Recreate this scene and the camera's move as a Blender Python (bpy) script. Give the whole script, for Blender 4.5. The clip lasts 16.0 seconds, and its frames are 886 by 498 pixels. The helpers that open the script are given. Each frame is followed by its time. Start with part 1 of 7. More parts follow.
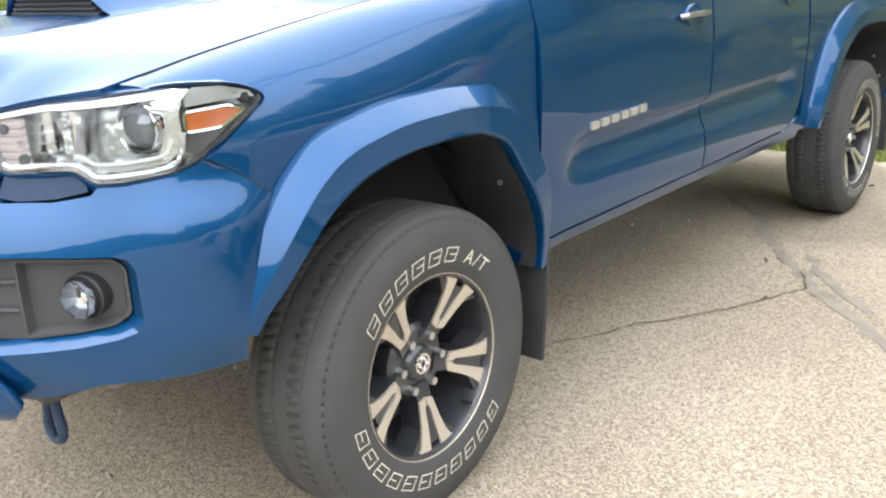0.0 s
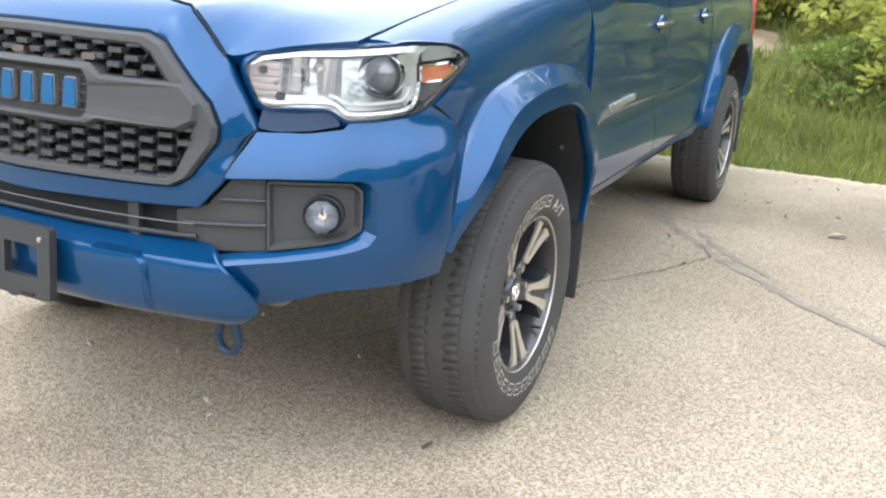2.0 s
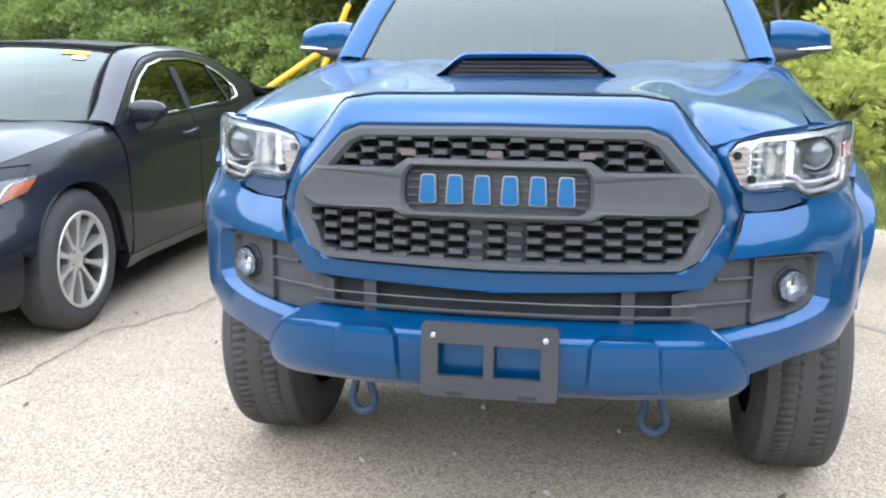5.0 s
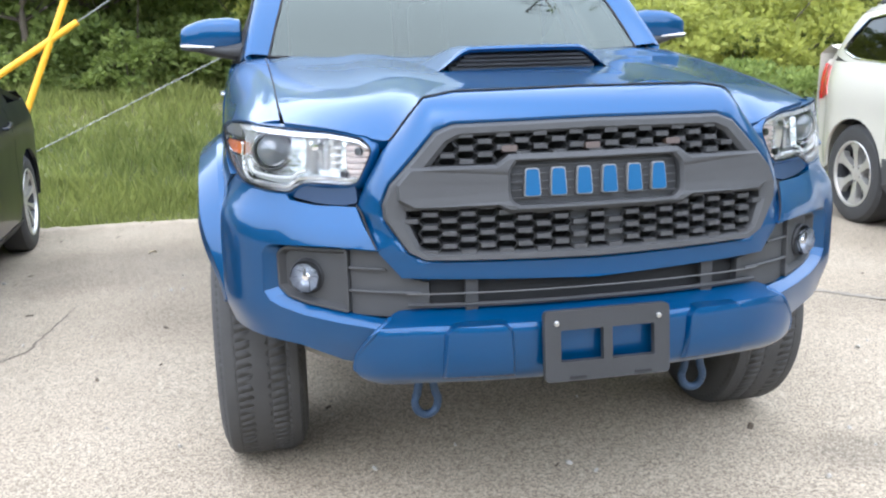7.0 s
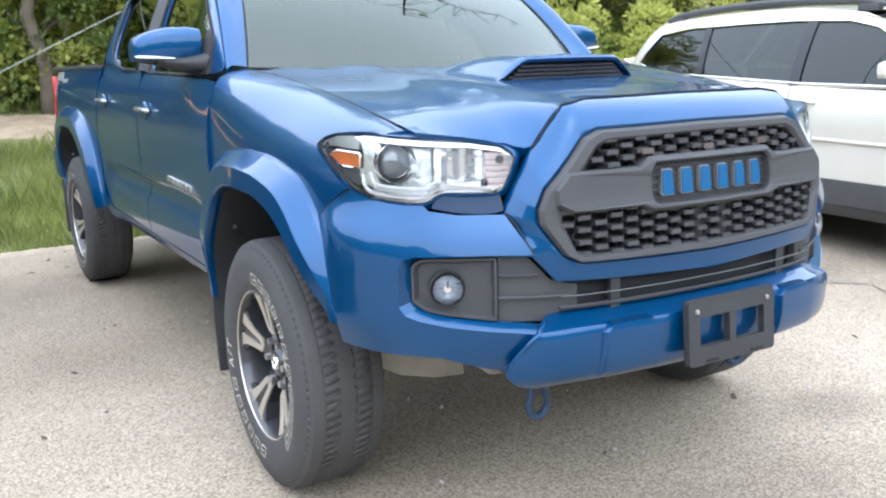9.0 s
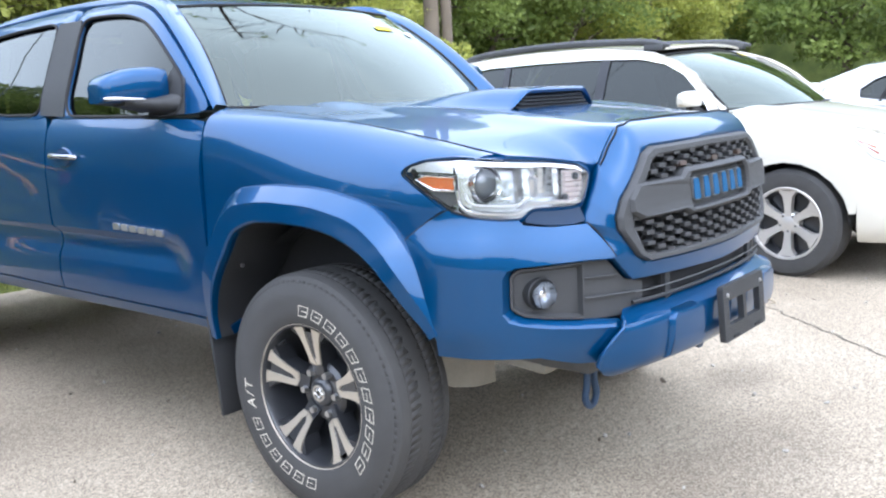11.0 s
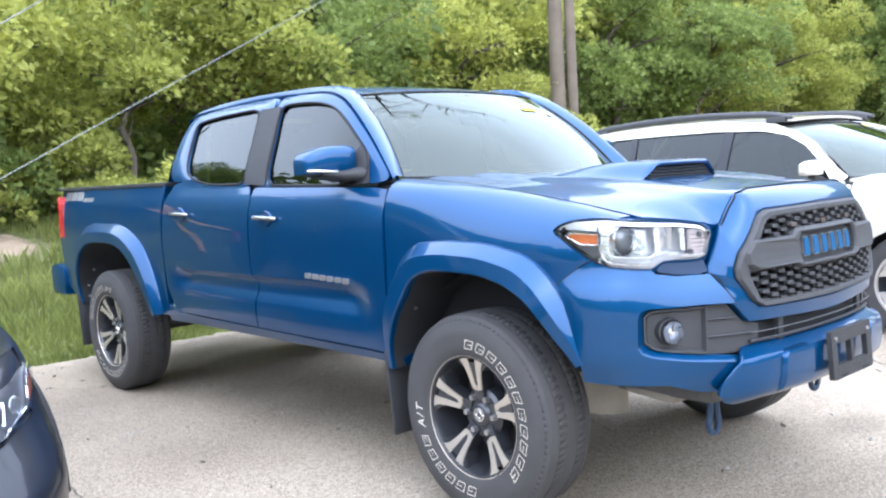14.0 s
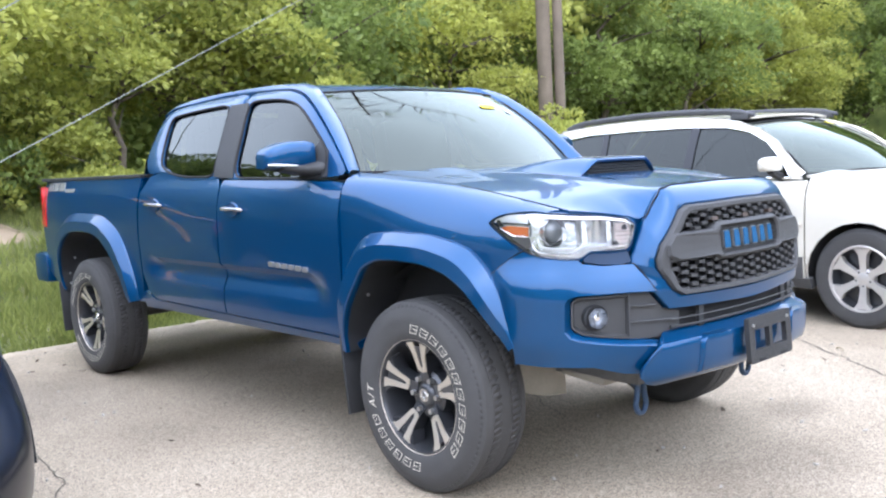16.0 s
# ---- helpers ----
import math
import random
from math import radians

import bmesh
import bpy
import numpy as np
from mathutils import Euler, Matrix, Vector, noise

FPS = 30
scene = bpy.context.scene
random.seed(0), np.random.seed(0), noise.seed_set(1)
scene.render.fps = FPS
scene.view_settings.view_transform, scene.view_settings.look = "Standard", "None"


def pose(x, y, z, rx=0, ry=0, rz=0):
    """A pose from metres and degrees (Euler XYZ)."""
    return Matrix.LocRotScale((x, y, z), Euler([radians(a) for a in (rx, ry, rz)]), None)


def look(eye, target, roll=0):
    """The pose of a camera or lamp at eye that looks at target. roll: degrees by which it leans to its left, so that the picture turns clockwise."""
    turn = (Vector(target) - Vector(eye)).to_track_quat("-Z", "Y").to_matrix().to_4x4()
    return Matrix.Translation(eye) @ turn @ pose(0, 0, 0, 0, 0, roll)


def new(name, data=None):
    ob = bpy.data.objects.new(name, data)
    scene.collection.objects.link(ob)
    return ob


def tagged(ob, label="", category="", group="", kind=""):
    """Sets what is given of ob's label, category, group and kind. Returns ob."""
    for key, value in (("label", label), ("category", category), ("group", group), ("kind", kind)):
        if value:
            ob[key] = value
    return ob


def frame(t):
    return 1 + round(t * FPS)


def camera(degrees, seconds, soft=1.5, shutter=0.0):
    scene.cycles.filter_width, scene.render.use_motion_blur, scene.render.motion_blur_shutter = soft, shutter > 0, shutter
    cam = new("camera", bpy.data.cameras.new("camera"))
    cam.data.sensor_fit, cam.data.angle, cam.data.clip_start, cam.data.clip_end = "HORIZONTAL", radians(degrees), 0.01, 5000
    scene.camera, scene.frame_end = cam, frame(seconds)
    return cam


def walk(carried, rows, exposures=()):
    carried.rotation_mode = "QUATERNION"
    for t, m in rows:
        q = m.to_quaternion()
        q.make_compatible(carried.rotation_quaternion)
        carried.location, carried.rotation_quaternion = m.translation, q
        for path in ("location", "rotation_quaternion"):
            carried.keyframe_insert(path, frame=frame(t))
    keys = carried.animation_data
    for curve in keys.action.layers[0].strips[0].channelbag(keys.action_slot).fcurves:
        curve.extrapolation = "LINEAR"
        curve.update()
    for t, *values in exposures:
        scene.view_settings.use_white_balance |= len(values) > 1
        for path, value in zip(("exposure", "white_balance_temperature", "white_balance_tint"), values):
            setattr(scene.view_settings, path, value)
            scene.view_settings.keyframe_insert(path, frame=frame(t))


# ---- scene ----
EXPOSURE = 0.88
# seconds, stops, kelvin, tint: the clip cools on the way
WHITE = [(0, 0.30, 6540, 11), (1.2, 0.04, 6480, 11), (2.5, 0.12, 6200, 11), (4.5, 0.24, 5900, 12), (8, 0.07, 5820, 12), (11, 0.09, 5700, 13), (13, 0.33, 5600, 15), (14.5, 0.24, 5640, 16), (16, 0.12, 5740, 16)]
cam = camera(52.44, 16.0, 2.2)
# seconds, eye (metres, from the point under the truck's front axle), turn (degrees)
ROWS = [
    (0, 2.17, -1.434, 1.26, 72.62, 2.27, 39.74),
    (0.5, 2.079, -1.624, 1.232, 72.99, -0.29, 35.07),
    (1, 2.016, -1.822, 1.233, 71.59, 1.28, 30.93),
    (1.5, 1.823, -2.047, 1.241, 72.4, -0.69, 25.76),
    (2, 1.705, -2.268, 1.23, 72.89, -3.19, 26.25),
    (2.5, 1.588, -2.512, 1.256, 74.5, -1.36, 24.7),
    (3, 1.37, -2.71, 1.231, 75.58, -1.91, 23.39),
    (3.5, 1.137, -2.758, 1.216, 76.99, -1.49, 27.16),
    (4, 0.823, -2.851, 1.2, 78.99, -2.01, 21.91),
    (4.5, 0.503, -2.884, 1.182, 79.36, -2.41, 15.82),
    (5, 0.249, -2.841, 1.203, 78.72, -0.28, 10.69),
    (5.2, 0.124, -2.849, 1.191, 78.98, -0.88, 7.93),
    (7.3, -0.862, -2.831, 1.247, 77.53, 2.22, -15.33),
    (7.5, -0.938, -2.798, 1.255, 77.77, 2.45, -18.17),
    (8, -1.23, -2.728, 1.262, 77.81, 1.57, -24.51),
    (8.5, -1.497, -2.645, 1.262, 77.62, 0.99, -27.82),
    (8.7, -1.591, -2.579, 1.252, 77.83, 0.92, -28.75),
    (10.8, -2.507, -2.045, 1.237, 80.56, 4.85, -48.62),
    (11, -2.596, -1.999, 1.249, 80.2, 2.94, -49.98),
    (11.5, -2.711, -1.862, 1.276, 81.33, 3.66, -45.42),
    (12, -2.817, -1.798, 1.303, 82.24, 2.94, -45.52),
    (12.5, -2.902, -1.828, 1.305, 82.45, 3.27, -45.52),
    (13, -2.961, -1.957, 1.302, 83.37, 3.51, -44.32),
    (13.5, -2.982, -2.147, 1.283, 84.16, 3.15, -40.89),
    (14, -3.076, -2.303, 1.27, 84.88, 3.18, -42.3),
    (14.5, -3.115, -2.422, 1.269, 84.81, 3.06, -43.47),
    (15, -3.04, -2.54, 1.256, 84.36, 2.59, -44.44),
    (15.5, -3.036, -2.598, 1.264, 84.01, 2.79, -43.74),
    (16, -3.079, -2.588, 1.275, 84.35, 2.8, -42.44),
]
walk(cam, [(t, pose(x, y, z, rx, ry, rz)) for t, x, y, z, rx, ry, rz in ROWS], [(t, EXPOSURE + e, k, m) for t, e, k, m in WHITE])

# world: bright hazy overcast
world = bpy.data.worlds.new("sky")
scene.world = world
world.use_nodes = True
wn, wl = world.node_tree.nodes, world.node_tree.links
sky = wn.new("ShaderNodeTexSky")
sky.sky_type = "NISHITA"
sky.sun_disc = False
sky.sun_elevation, sky.sun_rotation = radians(58), radians(200)
sky.air_density, sky.dust_density, sky.ozone_density = 1.0, 6.0, 0.6
cloud = wn.new("ShaderNodeMix")
cloud.data_type = "RGBA"
cloud.inputs["Factor"].default_value = 0.72
cloud.inputs["B"].default_value = (16.2, 17.3, 18.6, 1)
wl.new(sky.outputs[0], cloud.inputs["A"])
wl.new(cloud.outputs["Result"], wn["Background"].inputs["Color"])
wn["Background"].inputs["Strength"].default_value = 0.15
sun_data = bpy.data.lights.new("sun", "SUN")
sun_data.energy, sun_data.angle, sun_data.color = 0.5, radians(120), (1.0, 0.96, 0.88)
sun = new("sun", sun_data)
sun.matrix_world = look((-6, -14, 30), (0, 0, 0))


# ---- materials ----
def mat(name, colour, rough=0.5, metal=0.0, vary=0.1, scale=8.0, bump=0.0, fine=120.0, coat=0.0, spec=0.5, per_piece=0.0, rough_vary=0.08):
    """A surface with a base colour that varies at two scales, fine relief and uneven gloss."""
    m = bpy.data.materials.new(name)
    m.use_nodes = True
    n, l = m.node_tree.nodes, m.node_tree.links
    b = n["Principled BSDF"]
    b.inputs["Metallic"].default_value = metal
    b.inputs["Specular IOR Level"].default_value = spec
    b.inputs["Coat Weight"].default_value = coat
    b.inputs["Coat Roughness"].default_value = 0.03
    tc = n.new("ShaderNodeTexCoord")
    big, small = n.new("ShaderNodeTexNoise"), n.new("ShaderNodeTexNoise")
    for tex, s, d in ((big, scale, 3.0), (small, fine, 5.0)):
        tex.inputs["Scale"].default_value, tex.inputs["Detail"].default_value = s, d
        l.new(tc.outputs["Object"], tex.inputs["Vector"])
    add = n.new("ShaderNodeMath")
    add.operation = "MULTIPLY_ADD"
    l.new(small.outputs["Fac"], add.inputs[0])
    add.inputs[1].default_value = 0.5
    l.new(big.outputs["Fac"], add.inputs[2])
    span = n.new("ShaderNodeMapRange")
    span.inputs["From Min"].default_value, span.inputs["From Max"].default_value = 0.45, 1.05
    span.inputs["To Min"].default_value, span.inputs["To Max"].default_value = 1 - vary, 1 + vary
    l.new(add.outputs[0], span.inputs["Value"])
    mul = n.new("ShaderNodeVectorMath")
    mul.operation = "SCALE"
    mul.inputs[0].default_value = colour
    last = span.outputs[0]
    if per_piece:
        info, r = n.new("ShaderNodeObjectInfo"), n.new("ShaderNodeMapRange")
        r.inputs["To Min"].default_value, r.inputs["To Max"].default_value = 1 - per_piece, 1 + per_piece
        l.new(info.outputs["Random"], r.inputs["Value"])
        k = n.new("ShaderNodeMath")
        k.operation = "MULTIPLY"
        l.new(last, k.inputs[0])
        l.new(r.outputs[0], k.inputs[1])
        last = k.outputs[0]
    l.new(last, mul.inputs["Scale"])
    l.new(mul.outputs["Vector"], b.inputs["Base Color"])
    rr = n.new("ShaderNodeMapRange")
    rr.inputs["To Min"].default_value, rr.inputs["To Max"].default_value = max(0.0, rough - rough_vary), min(1.0, rough + rough_vary)
    l.new(big.outputs["Fac"], rr.inputs["Value"])
    l.new(rr.outputs[0], b.inputs["Roughness"])
    if bump:
        bp = n.new("ShaderNodeBump")
        bp.inputs["Strength"].default_value, bp.inputs["Distance"].default_value = min(1.0, bump), 0.004
        l.new(small.outputs["Fac"], bp.inputs["Height"])
        l.new(bp.outputs["Normal"], b.inputs["Normal"])
    return m


def glass(name, tint, ior=1.52, rough=0.0, gloss=(1, 1, 1)):
    """A pane seen from both sides: clear or tinted, with a mirror gloss that grows at a slant."""
    m = bpy.data.materials.new(name)
    m.use_nodes = True
    n, l = m.node_tree.nodes, m.node_tree.links
    n.remove(n["Principled BSDF"])
    t, g, mix, f = n.new("ShaderNodeBsdfTransparent"), n.new("ShaderNodeBsdfGlossy"), n.new("ShaderNodeMixShader"), n.new("ShaderNodeFresnel")
    t.inputs["Color"].default_value = (*tint, 1)
    g.inputs["Roughness"].default_value = rough
    g.inputs["Color"].default_value = (*gloss, 1)
    f.inputs["IOR"].default_value = ior
    l.new(f.outputs[0], mix.inputs[0])
    l.new(t.outputs[0], mix.inputs[1])
    l.new(g.outputs[0], mix.inputs[2])
    l.new(mix.outputs[0], n["Material Output"].inputs["Surface"])
    return m


BLUE = mat("blue_pearl_paint", (0.0003, 0.050, 0.148), 0.38, 0.55, 0.05, 1.5, 0.0, 900, coat=0.8, spec=0.15, rough_vary=0.04)
GREY_PLASTIC = mat("grey_textured_plastic", (0.040, 0.041, 0.043), 0.62, 0, 0.12, 9, 0.25, 700)
DARK_PLASTIC = mat("dark_grained_plastic", (0.023, 0.024, 0.026), 0.6, 0, 0.15, 12, 0.3, 600)
# near black: seals and trim, and the shade painted into gaps and openings
BLACK = mat("black_trim_and_shade", (0.008, 0.008, 0.009), 0.8, 0, 0.2, 10)
RUBBER = mat("tyre_rubber", (0.045, 0.044, 0.043), 0.78, 0, 0.18, 14, 0.35, 260)
TREAD = mat("tread_rubber", (0.040, 0.039, 0.038), 0.85, 0, 0.25, 14, 0.3, 260)
LETTER = mat("white_tyre_lettering", (0.62, 0.58, 0.48), 0.7, 0, 0.15, 30, 0.1, 300)
MACHINED = mat("machined_aluminium", (0.62, 0.57, 0.49), 0.38, 0.75, 0.06, 20, 0.05, 400)
RIM_DARK = mat("charcoal_wheel_paint", (0.035, 0.037, 0.042), 0.35, 0.3, 0.12, 14, coat=0.5)
SILVER = mat("silver_wheel_paint", (0.55, 0.53, 0.5), 0.35, 0.6, 0.06, 14, coat=0.4)
CHROME = mat("chrome", (0.86, 0.86, 0.86), 0.07, 1.0, 0.03, 8, rough_vary=0.03)
HANDLE = mat("worn_chrome_handle", (0.33, 0.34, 0.36), 0.24, 0.9, 0.1, 20)
SATIN = mat("satin_metal", (0.5, 0.5, 0.5), 0.3, 0.9, 0.08, 20)
STEEL = mat("dark_steel", (0.10, 0.10, 0.10), 0.55, 0.6, 0.2, 30, 0.2, 200)
SHACKLE_BLUE = mat("blue_grey_coated_steel", (0.025, 0.05, 0.095), 0.5, 0.3, 0.15, 30, 0.15, 200)
LETTER_BLUE = mat("light_blue_enamel", (0.001, 0.068, 0.175), 0.5, 0, 0.05, 10, spec=0.3)
SMOKED = mat("smoked_amber_lens", (0.050, 0.032, 0.024), 0.45, 0, 0.1, 30)
AMBER = mat("amber_lens", (0.52, 0.14, 0.04), 0.25, 0, 0.1, 30, 0.1, 200, coat=0.6)
RED_LENS = mat("red_lens", (0.45, 0.02, 0.02), 0.2, 0, 0.1, 30, coat=0.6)
WHITE_PLASTIC = mat("white_plastic", (0.72, 0.72, 0.7), 0.4, 0, 0.05, 10)
REFLECTOR = mat("lamp_reflector", (0.66, 0.66, 0.65), 0.20, 0.8, 0.05, 30, 0.3, 60)
LAMP_GREY = mat("lamp_grey_bowl", (0.46, 0.47, 0.48), 0.2, 0.8, 0.15, 25, 0.6, 45)
FOG_BOWL = mat("fog_reflector", (0.36, 0.39, 0.45), 0.3, 0.6, 0.12, 60, 0.4, 90)
# body blue darkened to carry the shade under the headlamps
SHADED_BLUE = mat("shaded_blue_filler", (0.006, 0.022, 0.055), 0.5, 0, 0.1, 10, spec=0.3)
LAMP_DARK = mat("dark_lamp_housing", (0.10, 0.10, 0.105), 0.3, 0.3, 0.08, 20)
BADGE = mat("bright_badge_metal", (0.62, 0.61, 0.60), 0.32, 0.85, 0.05, 30)
DULL = mat("dull_trim_line", (0.24, 0.24, 0.24), 0.45, 0.5, 0.08, 20)
CLEAR = glass("clear_lens", (0.95, 0.96, 0.97), 1.4)
PROJECTOR = mat("projector_lens", (0.12, 0.13, 0.14), 0.06, 0.0, 0.03, 10, coat=1.0, spec=0.9)
TINT = glass("dark_tinted_glass", (0.05, 0.054, 0.052), 1.52, gloss=(0.95, 1.0, 0.97))
SCREEN = glass("windscreen_glass", (0.20, 0.235, 0.21), 1.75, gloss=(0.88, 0.97, 0.89))
CABIN = mat("cabin_trim", (0.16, 0.165, 0.16), 0.8, 0, 0.15, 6)
YELLOW = mat("yellow_paper", (0.8, 0.66, 0.03), 0.7, 0, 0.06, 20)
PAPER = mat("white_paper", (0.8, 0.8, 0.78), 0.7, 0, 0.05, 20)
TAN = mat("tan_pan", (0.23, 0.21, 0.175), 0.7, 0, 0.15, 12, 0.1, 90)


# ---- building helpers ----
def thing(name, label, category, at=(0, 0, 0), turn=0.0, group="", kind=""):
    e = new(name)
    e.matrix_basis = pose(*at, 0, 0, turn)
    return tagged(e, label, category, group, kind)


def part(name, bm, material, parent=None, label="", smooth=True, angle=35):
    """Links a bmesh as one mesh object under a thing or a part."""
    if smooth:
        lim = radians(angle)
        for f in bm.faces:
            f.smooth = True
        for e in bm.edges:
            if len(e.link_faces) == 2 and e.calc_face_angle(0) > lim:
                e.smooth = False
    me = bpy.data.meshes.new(name)
    bm.to_mesh(me)
    bm.free()
    for m in material if isinstance(material, (list, tuple)) else [material]:
        me.materials.append(m)
    ob = new(name, me)
    if parent:
        ob.parent = parent
    if label:
        tagged(ob, label)
    return ob


def hermite(table):
    """A smooth curve through (x, y) pairs, level outside them."""
    xs, ys = [p[0] for p in table], [p[1] for p in table]
    n = len(xs)
    ms = []
    for i in range(n):
        a, b = max(0, i - 1), min(n - 1, i + 1)
        d = [(ys[j + 1] - ys[j]) / (xs[j + 1] - xs[j]) for j in range(a, b)]
        ms.append(0.0 if len(d) == 2 and d[0] * d[1] <= 0 else sum(d) / len(d) if len(d) == 1 else 2 * d[0] * d[1] / (d[0] + d[1]) if d[0] * d[1] > 0 else 0.0)

    def f(x):
        if x <= xs[0]:
            return ys[0]
        if x >= xs[-1]:
            return ys[-1]
        i = max(j for j in range(n - 1) if xs[j] <= x)
        h = xs[i + 1] - xs[i]
        t = (x - xs[i]) / h
        return (2 * t**3 - 3 * t * t + 1) * ys[i] + (t**3 - 2 * t * t + t) * h * ms[i] + (3 * t * t - 2 * t**3) * ys[i + 1] + (t**3 - t * t) * h * ms[i + 1]
    return f


def sstep(a, b, x):
    t = min(1.0, max(0.0, (x - a) / (b - a)))
    return t * t * (3 - 2 * t)


def normal_at(surf, a, b, e=1e-3):
    p = (surf(a + e, b) - surf(a - e, b)).cross(surf(a, b + e) - surf(a, b - e))
    return p.normalized() if p.length > 1e-12 else Vector((0, 0, 1))


def sheet(outline, surf, da, db, depth=0.015, side=1, centre=(0, 1.6, 0.75), hem=0.003):
    """A panel of bent sheet: a flat outline cut into a grid, laid on surf(a, b), with its rim turned in."""
    bm = bmesh.new()
    bm.faces.new([bm.verts.new((a, b, 0)) for a, b in outline])
    lo = [min(p[k] for p in outline) for k in (0, 1)]
    hi = [max(p[k] for p in outline) for k in (0, 1)]
    for k, step in ((0, da), (1, db)):
        q = math.floor(lo[k] / step + 1) * step
        while q < hi[k] - 1e-6:
            co, no = [0, 0, 0], [0, 0, 0]
            co[k], no[k] = q, 1
            bmesh.ops.bisect_plane(bm, geom=bm.verts[:] + bm.edges[:] + bm.faces[:], dist=1e-5, plane_co=co, plane_no=no)
            q += step
    c = Vector(centre)
    rim = [e for e in bm.edges if len(e.link_faces) == 1]
    par = {v: (v.co.x, v.co.y) for v in bm.verts}
    nor = {v: normal_at(surf, *par[v]) for v in bm.verts}
    mid = sum((nor[v].dot(surf(*par[v]) - c) for v in bm.verts))
    sg = 1 if mid > 0 else -1
    if depth:
        made = bmesh.ops.extrude_edge_only(bm, edges=rim)["geom"]
        old = {(round(v.co.x, 6), round(v.co.y, 6)): v for v in par}
        for v in [g for g in made if isinstance(g, bmesh.types.BMVert)]:
            o = old[(round(v.co.x, 6), round(v.co.y, 6))]
            v.co = surf(*par[o]) - nor[o] * sg * depth
    for v, (a, b) in par.items():
        v.co = surf(a, b)
    for v in bm.verts:
        v.co.x *= side
    bm.normal_update()
    faces = [f for f in bm.faces]
    cc = Vector((c.x * side, c.y, c.z))
    if sum(f.normal.dot(f.calc_center_median() - cc) * f.calc_area() for f in faces) < 0:
        bmesh.ops.reverse_faces(bm, faces=faces)
    return bm


def inset(loop, d):
    """A closed flat loop moved inwards by d."""
    n = len(loop)
    area = sum(loop[i - 1][0] * loop[i][1] - loop[i][0] * loop[i - 1][1] for i in range(n))
    sg, out = (1 if area > 0 else -1), []
    for i in range(n):
        p, a, b = Vector(loop[i][:2]), Vector(loop[i - 1][:2]), Vector(loop[(i + 1) % n][:2])
        e, f = (p - a).normalized(), (b - p).normalized()
        q = Vector((-e.y - f.y, e.x + f.x)).normalized() * sg
        c = max(0.45, q.dot(Vector((-e.y, e.x)) * sg))
        out.append((p.x + q.x * d / c, p.y + q.y * d / c))
    return out


def resample(loop, n, closed=True):
    pts = [Vector(p) for p in loop]
    if closed:
        pts.append(pts[0])
    d = [0.0]
    for p, q in zip(pts, pts[1:]):
        d.append(d[-1] + (q - p).length)
    out = []
    for i in range(n):
        s = d[-1] * i / (n if closed else n - 1)
        j = min(max(k for k in range(len(d)) if d[k] <= s + 1e-9), len(pts) - 2)
        out.append(pts[j].lerp(pts[j + 1], (s - d[j]) / max(1e-9, d[j + 1] - d[j])))
    return out


def rounded(loop, r, n=4):
    """A closed polygon with its corners rounded."""
    out, k = [], len(loop)
    for i in range(k):
        p, a, b = Vector(loop[i]), Vector(loop[i - 1]), Vector(loop[(i + 1) % k])
        ra = min(r, (a - p).length * 0.45)
        rb = min(r, (b - p).length * 0.45)
        s, e = p + (a - p).normalized() * ra, p + (b - p).normalized() * rb
        for j in range(n + 1):
            t = j / n
            out.append(tuple((1 - t) ** 2 * s + 2 * t * (1 - t) * p + t * t * e))
    return out


def rings(loops, closed=True, cap=False, loop_closed=True):
    """A skin through loops of equal count."""
    bm = bmesh.new()
    vs = [[bm.verts.new(p) for p in lp] for lp in loops]
    k = len(vs[0])
    for a, b in zip(vs, vs[1:] + ([vs[0]] if closed else [])):
        for i in range(k if loop_closed else k - 1):
            j = (i + 1) % k
            bm.faces.new((a[i], a[j], b[j], b[i]))
    if cap:
        bm.faces.new(vs[0][::-1])
        bm.faces.new(vs[-1])
    bmesh.ops.recalc_face_normals(bm, faces=bm.faces)
    return bm


def add_box(bm, at, size, turn=None, bevel=0.0, segs=2):
    m = Matrix.Translation(at) @ (turn if turn else Matrix()) @ Matrix.Diagonal((*size, 1))
    vs = bmesh.ops.create_cube(bm, size=1, matrix=m)["verts"]
    if bevel:
        bmesh.ops.bevel(bm, geom=list({e for v in vs for e in v.link_edges}), offset=bevel, segments=segs, affect="EDGES", profile=0.6)
    return bm


def box(at, size, turn=None, bevel=0.0, segs=2):
    return add_box(bmesh.new(), at, size, turn, bevel, segs)


def add_rod(bm, a, b, r, r2=None, segs=12, caps=True):
    a, b = Vector(a), Vector(b)
    m = Matrix.Translation((a + b) / 2) @ (b - a).to_track_quat("Z", "Y").to_matrix().to_4x4()
    bmesh.ops.create_cone(bm, cap_ends=caps, segments=segs, radius1=r, radius2=r if r2 is None else r2, depth=(b - a).length, matrix=m)
    return bm


def tube(points, r, segs=8, closed=False):
    pts = [Vector(p) for p in points]
    loops, up = [], Vector((0.3, 0.2, 1)).normalized()
    for i, p in enumerate(pts):
        t = (pts[(i + 1) % len(pts)] - pts[i - 1]) if closed else (pts[min(i + 1, len(pts) - 1)] - pts[max(i - 1, 0)])
        t.normalize()
        u = t.cross(up).normalized()
        w = t.cross(u)
        rr = r[i] if isinstance(r, (list, tuple)) else r
        loops.append([p + (u * math.cos(a) + w * math.sin(a)) * rr for a in (2 * math.pi * k / segs for k in range(segs))])
    return rings(loops, closed=closed, cap=not closed)


